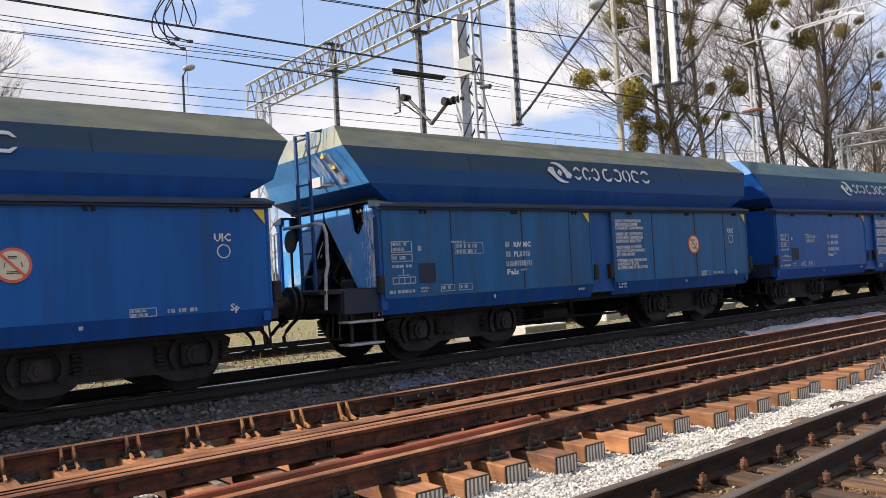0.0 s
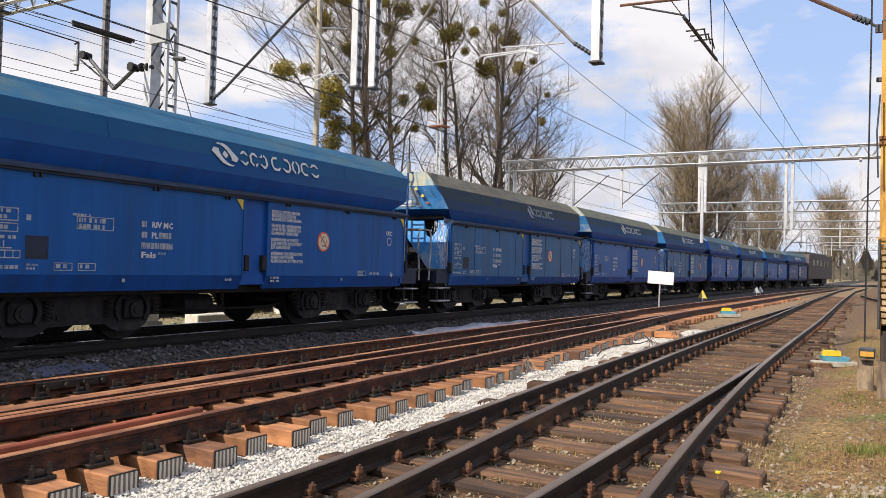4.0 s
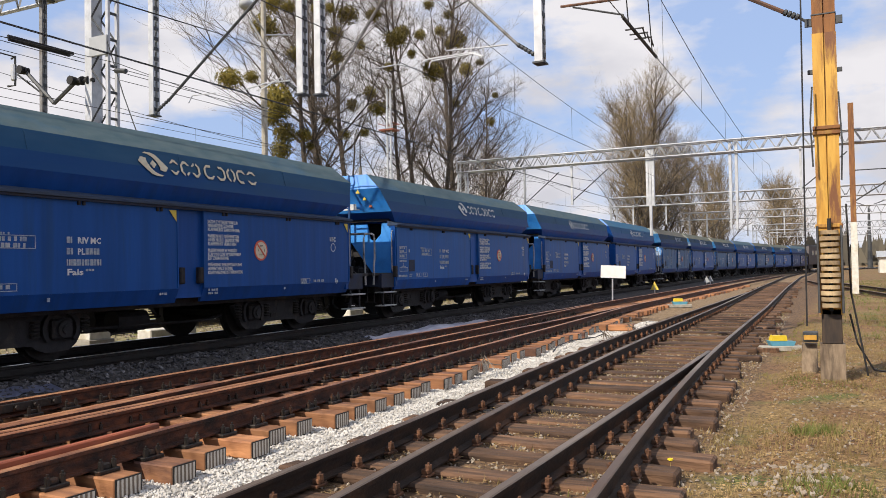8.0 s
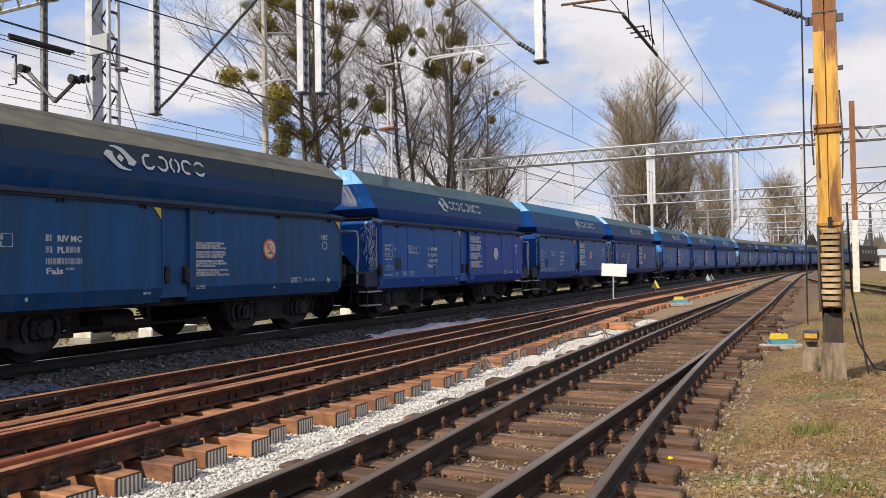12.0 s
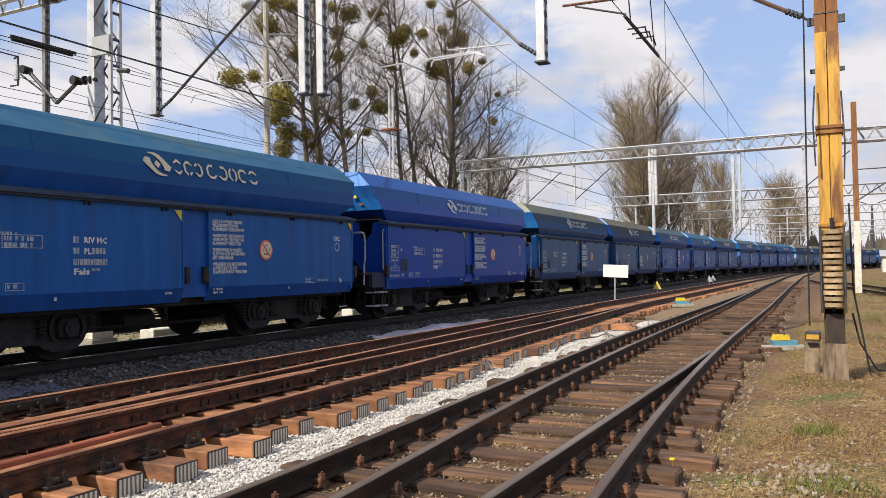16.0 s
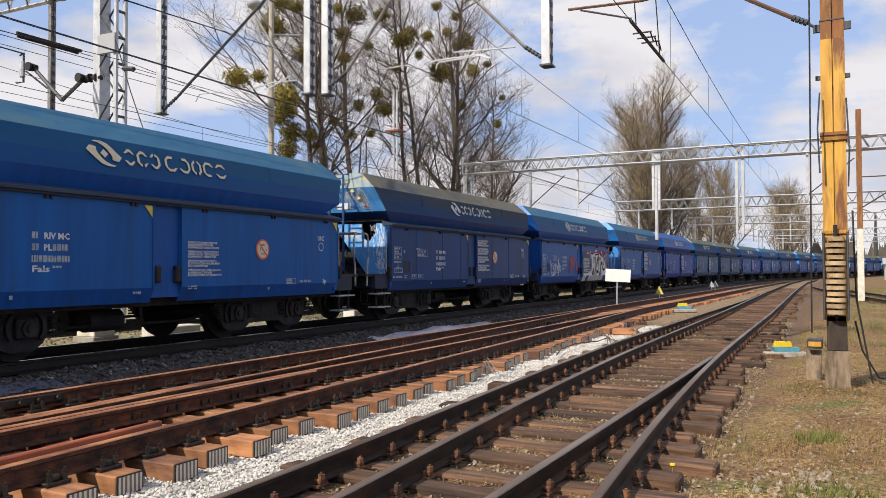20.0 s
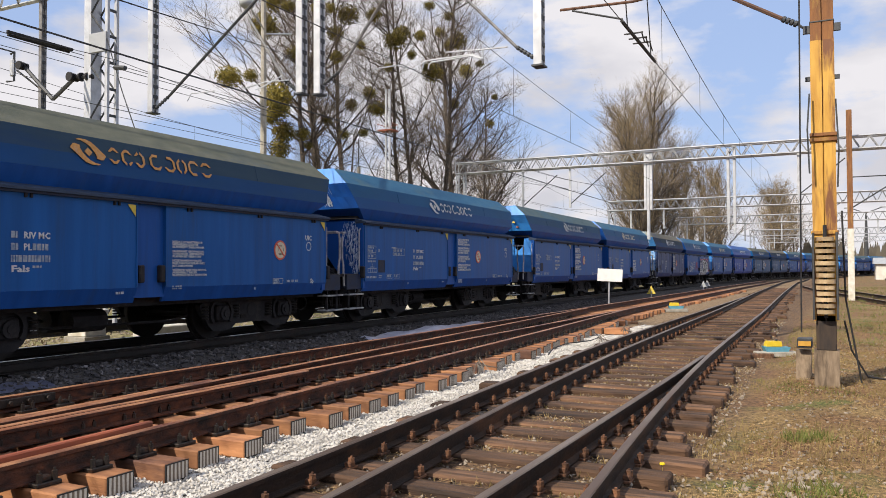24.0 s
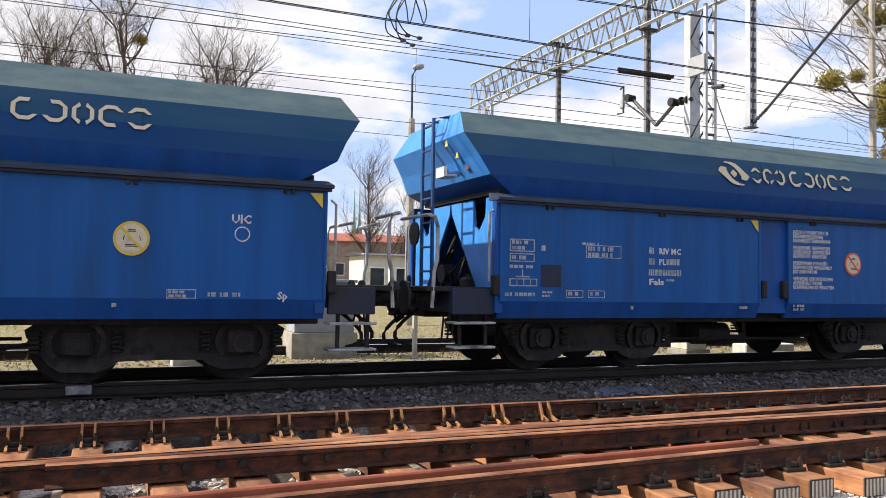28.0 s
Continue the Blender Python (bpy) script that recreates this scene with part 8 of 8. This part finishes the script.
def on_inner(r):
    while True:
        x, y = -4 + 24 * r.random() ** 1.3, r.uniform(5.0, 8.35)
        if y < line_c(x) - .1 or noise.noise((x * 1.6, y * 1.6, 9.0)) > .08:
            return x, y, bed(x, y) + .005


def on_shoulder(r):
    x = -6 + 42 * r.random() ** 1.3
    y = 8.28 + 1.62 * r.random() + (track_y(x) - 9.29)
    return x, y, bed(x, y) + .012


def on_far(r):
    x, y = r.uniform(-12, 40), r.uniform(12.2, 17.0)
    return x, y, bed(x, y) + .012


def on_verge(r):
    x, y = 3.5 + 16 * r.random() ** 1.5, r.uniform(-5.5, .9)
    return x, y, bed(x, y) + .006


def on_heap(r):
    a, d = r.uniform(0, 6.3), r.random() ** .5
    x, y = 21.5 + 1.4 * d * math.cos(a), 4.75 + .45 * d * math.sin(a)
    return x, y, bed(x, y) + .16 * (1 - d)


stones("white_gravel", 26000, on_white, .018, M_STONEW, "clean white crushed stone between the tracks", "gravel")
stones("pale_gravel", 8000, on_inner, .030, M_STONEW, "pale stones between the new sleepers", "gravel")
stones("dark_ballast", 11000, on_shoulder, .040, M_STONED, "dark ballast on the track shoulder", "gravel")
stones("grey_ballast", 5000, on_far, .034, M_STONEB, "grey ballast round the second track", "gravel")
stones("field_stones", 4200, on_verge, .020, M_STONEB, "scattered small stones in the trodden grass", "stones")
def on_patch(r):
    a, d = r.uniform(0, 6.3), r.random() ** .6
    x, y = 6.5 + .6 * d * math.cos(a), .38 + .38 * d * math.sin(a)
    return x, y, bed(x, y) + .012


def on_old(r):
    x = 1.5 + 26 * r.random() ** 1.3
    y = r.uniform(old_d(x) - .7, old_a(x) + .1)
    return x, y, bed(x, y) + .008


stones("stone_patch", 90, on_patch, .032, M_STONEB, "small patch of pale stones in the trodden grass", "stones")
stones("track_stones", 8200, on_old, .020, M_STONEB, "small brown stones and crumbs between old sleepers", "stones")
stones("stone_heap", 900, on_heap, .04, M_STONEW, "small heap of white crushed stone", "gravel")


def grass(name, count, place, height, label):
    r = random.Random(name)
    verts, faces = [], []
    for _ in range(count):
        x, y, z = place(r)
        for _ in range(3):
            a, h, w = r.uniform(0, 6.3), height * r.uniform(.4, 1.4), r.uniform(.003, .008)
            bx, by = x + r.uniform(-.04, .04), y + r.uniform(-.04, .04)
            lx, ly = h * r.uniform(-.6, .6), h * r.uniform(-.6, .6)
            k = len(verts)
            c, s = math.cos(a) * w, math.sin(a) * w
            verts += [(bx - c, by - s, z - .01), (bx + c, by + s, z - .01), (bx + lx, by + ly, z + h)]
            faces.append((k, k + 1, k + 2))
    return soup(name, verts, faces, M_GRASS, label, "grass")


def tuft_verge(r):
    while True:
        x, y = 3.2 + 24 * r.random() ** 1.6, r.uniform(-9, 1.2)
        if noise.noise((x * .55, y * .55, 4.0)) > r.uniform(-.35, .35):
            return x, y, bed(x, y)


def tuft_old(r):
    x = 2 + 30 * r.random() ** 1.3
    y = r.uniform(old_d(x) - .6, old_b(x) + .2)
    return x, y, bed(x, y) + .01


def tuft_far(r):
    while True:
        x, y = r.uniform(-25, 60), r.uniform(13.0, 24)
        if noise.noise((x * .4, y * .4, 2.0)) > r.uniform(-.4, .3):
            return x, y, bed(x, y)


def litter(name, count, place, label):
    """Flat dry leaf and bark scraps lying about."""
    r = random.Random(name)
    verts, faces = [], []
    for _ in range(count):
        x, y, z = place(r)
        a, w, h, t = r.uniform(0, 6.3), r.uniform(.003, .010), r.uniform(.008, .026), r.uniform(-.006, .006)
        c, q = math.cos(a), math.sin(a)
        k = len(verts)
        verts += [(x - c * h, y - q * h, z + .012), (x + q * w, y - c * w, z + .014 + t), (x + c * h, y + q * h, z + .016), (x - q * w, y + c * w, z + .014 - t)]
        faces.append((k, k + 1, k + 2, k + 3))
    return soup(name, verts, faces, M_LITTER, label, "leaves")


litter("leaf_litter", 20000, lambda q: on_verge(q), "dry leaf scraps on the trodden verge")
def straw(name, count, place, label):
    """Flattened dry stalks."""
    r = random.Random(name)
    verts, faces = [], []
    for _ in range(count):
        x, y, z = place(r)
        a, w, h = r.uniform(0, 6.3), r.uniform(.0015, .0035), r.uniform(.012, .055)
        c, q = math.cos(a), math.sin(a)
        k = len(verts)
        verts += [(x - c * h, y - q * h, z + .008), (x + q * w, y - c * w, z + .022), (x + c * h, y + q * h, z + .008), (x - q * w, y + c * w, z + .020)]
        faces.append((k, k + 1, k + 2, k + 3))
    return soup(name, verts, faces, M_STRAW, label, "straw")


straw("flat_straw", 52000, on_verge, "flattened dry straw on the trodden verge")
straw("track_straw", 11000, on_old, "dry straw between the old sleepers")
litter("bark_litter", 2600, on_old, "dry scraps between the old sleepers")
grass("verge_grass", 26000, tuft_verge, .05, "short dry and green grass beside the track")
def tuft_corner(r):
    a, d = r.uniform(0, 6.3), r.random() ** .6
    n = r.choice(((5.6, -.55, .6), (5.0, -.2, .35), (7.6, -.9, .5), (8.4, .3, .25), (6.3, .15, .3)))
    x, y = n[0] + n[2] * d * math.cos(a), n[1] + n[2] * d * math.sin(a)
    return x, y, bed(x, y)


grass("green_tufts", 650, tuft_corner, .085, "fresh green grass tufts on the verge").data.materials[0] = M_FRESH
def tuft_siding(r):
    x, y = r.uniform(18, 75), r.uniform(-14, .5)
    return x, y, bed(x, y)


grass("siding_grass", 9000, tuft_siding, .13, "green and dry grass round the siding").data.materials[0] = M_FRESH
grass("track_grass", 1500, tuft_old, .05, "sparse dry grass between old sleepers")
grass("bank_grass", 6000, tuft_far, .14, "tall dry grass behind the train")


# ---- movement ----
MOVE = [(0, 4.28), (2, 20.36), (4, 36.49), (7, 60.67), (9, 76.80), (11, 93.03), (12.5, 105.19), (15, 125.45), (17, 141.72), (19, 158.07), (21, 174.31), (24, 198.63), (25, 206.74), (26, 214.89), (28, 231.23)]


def train_x(t):
    """Where the first wagon's front door end stands along the track."""
    return float(np.interp(t, [m[0] for m in MOVE], [m[1] for m in MOVE]))


def track_pose(x):
    """On the rails, turned along the track, x metres from the start of the plan."""
    a = math.atan2(track_y(x - 1) - track_y(x - 8), 7)
    return pose(x, track_y(x), .42, 0, 0, math.degrees(a))


def motions():
    steps = [n / 2 for n in range(57)]
    spins = [n / 15 for n in range(421)]
    for j, w in wagons:
        walk(w, [(t, track_pose(train_x(t) - OFFSETS[j])) for t in steps])
        for axle in [o for o in w.children if o.name.split(".")[0] == "wheelset"]:
            m = axle.matrix_basis.copy()
            walk(axle, [(t, m @ pose(0, 0, 0, 0, math.degrees((train_x(t) - 4.3) / .46), 0)) for t in spins])
    walk(loco, [(t, track_pose(train_x(t) - OFFSETS[-5] + 1.1)) for t in steps])


motions()
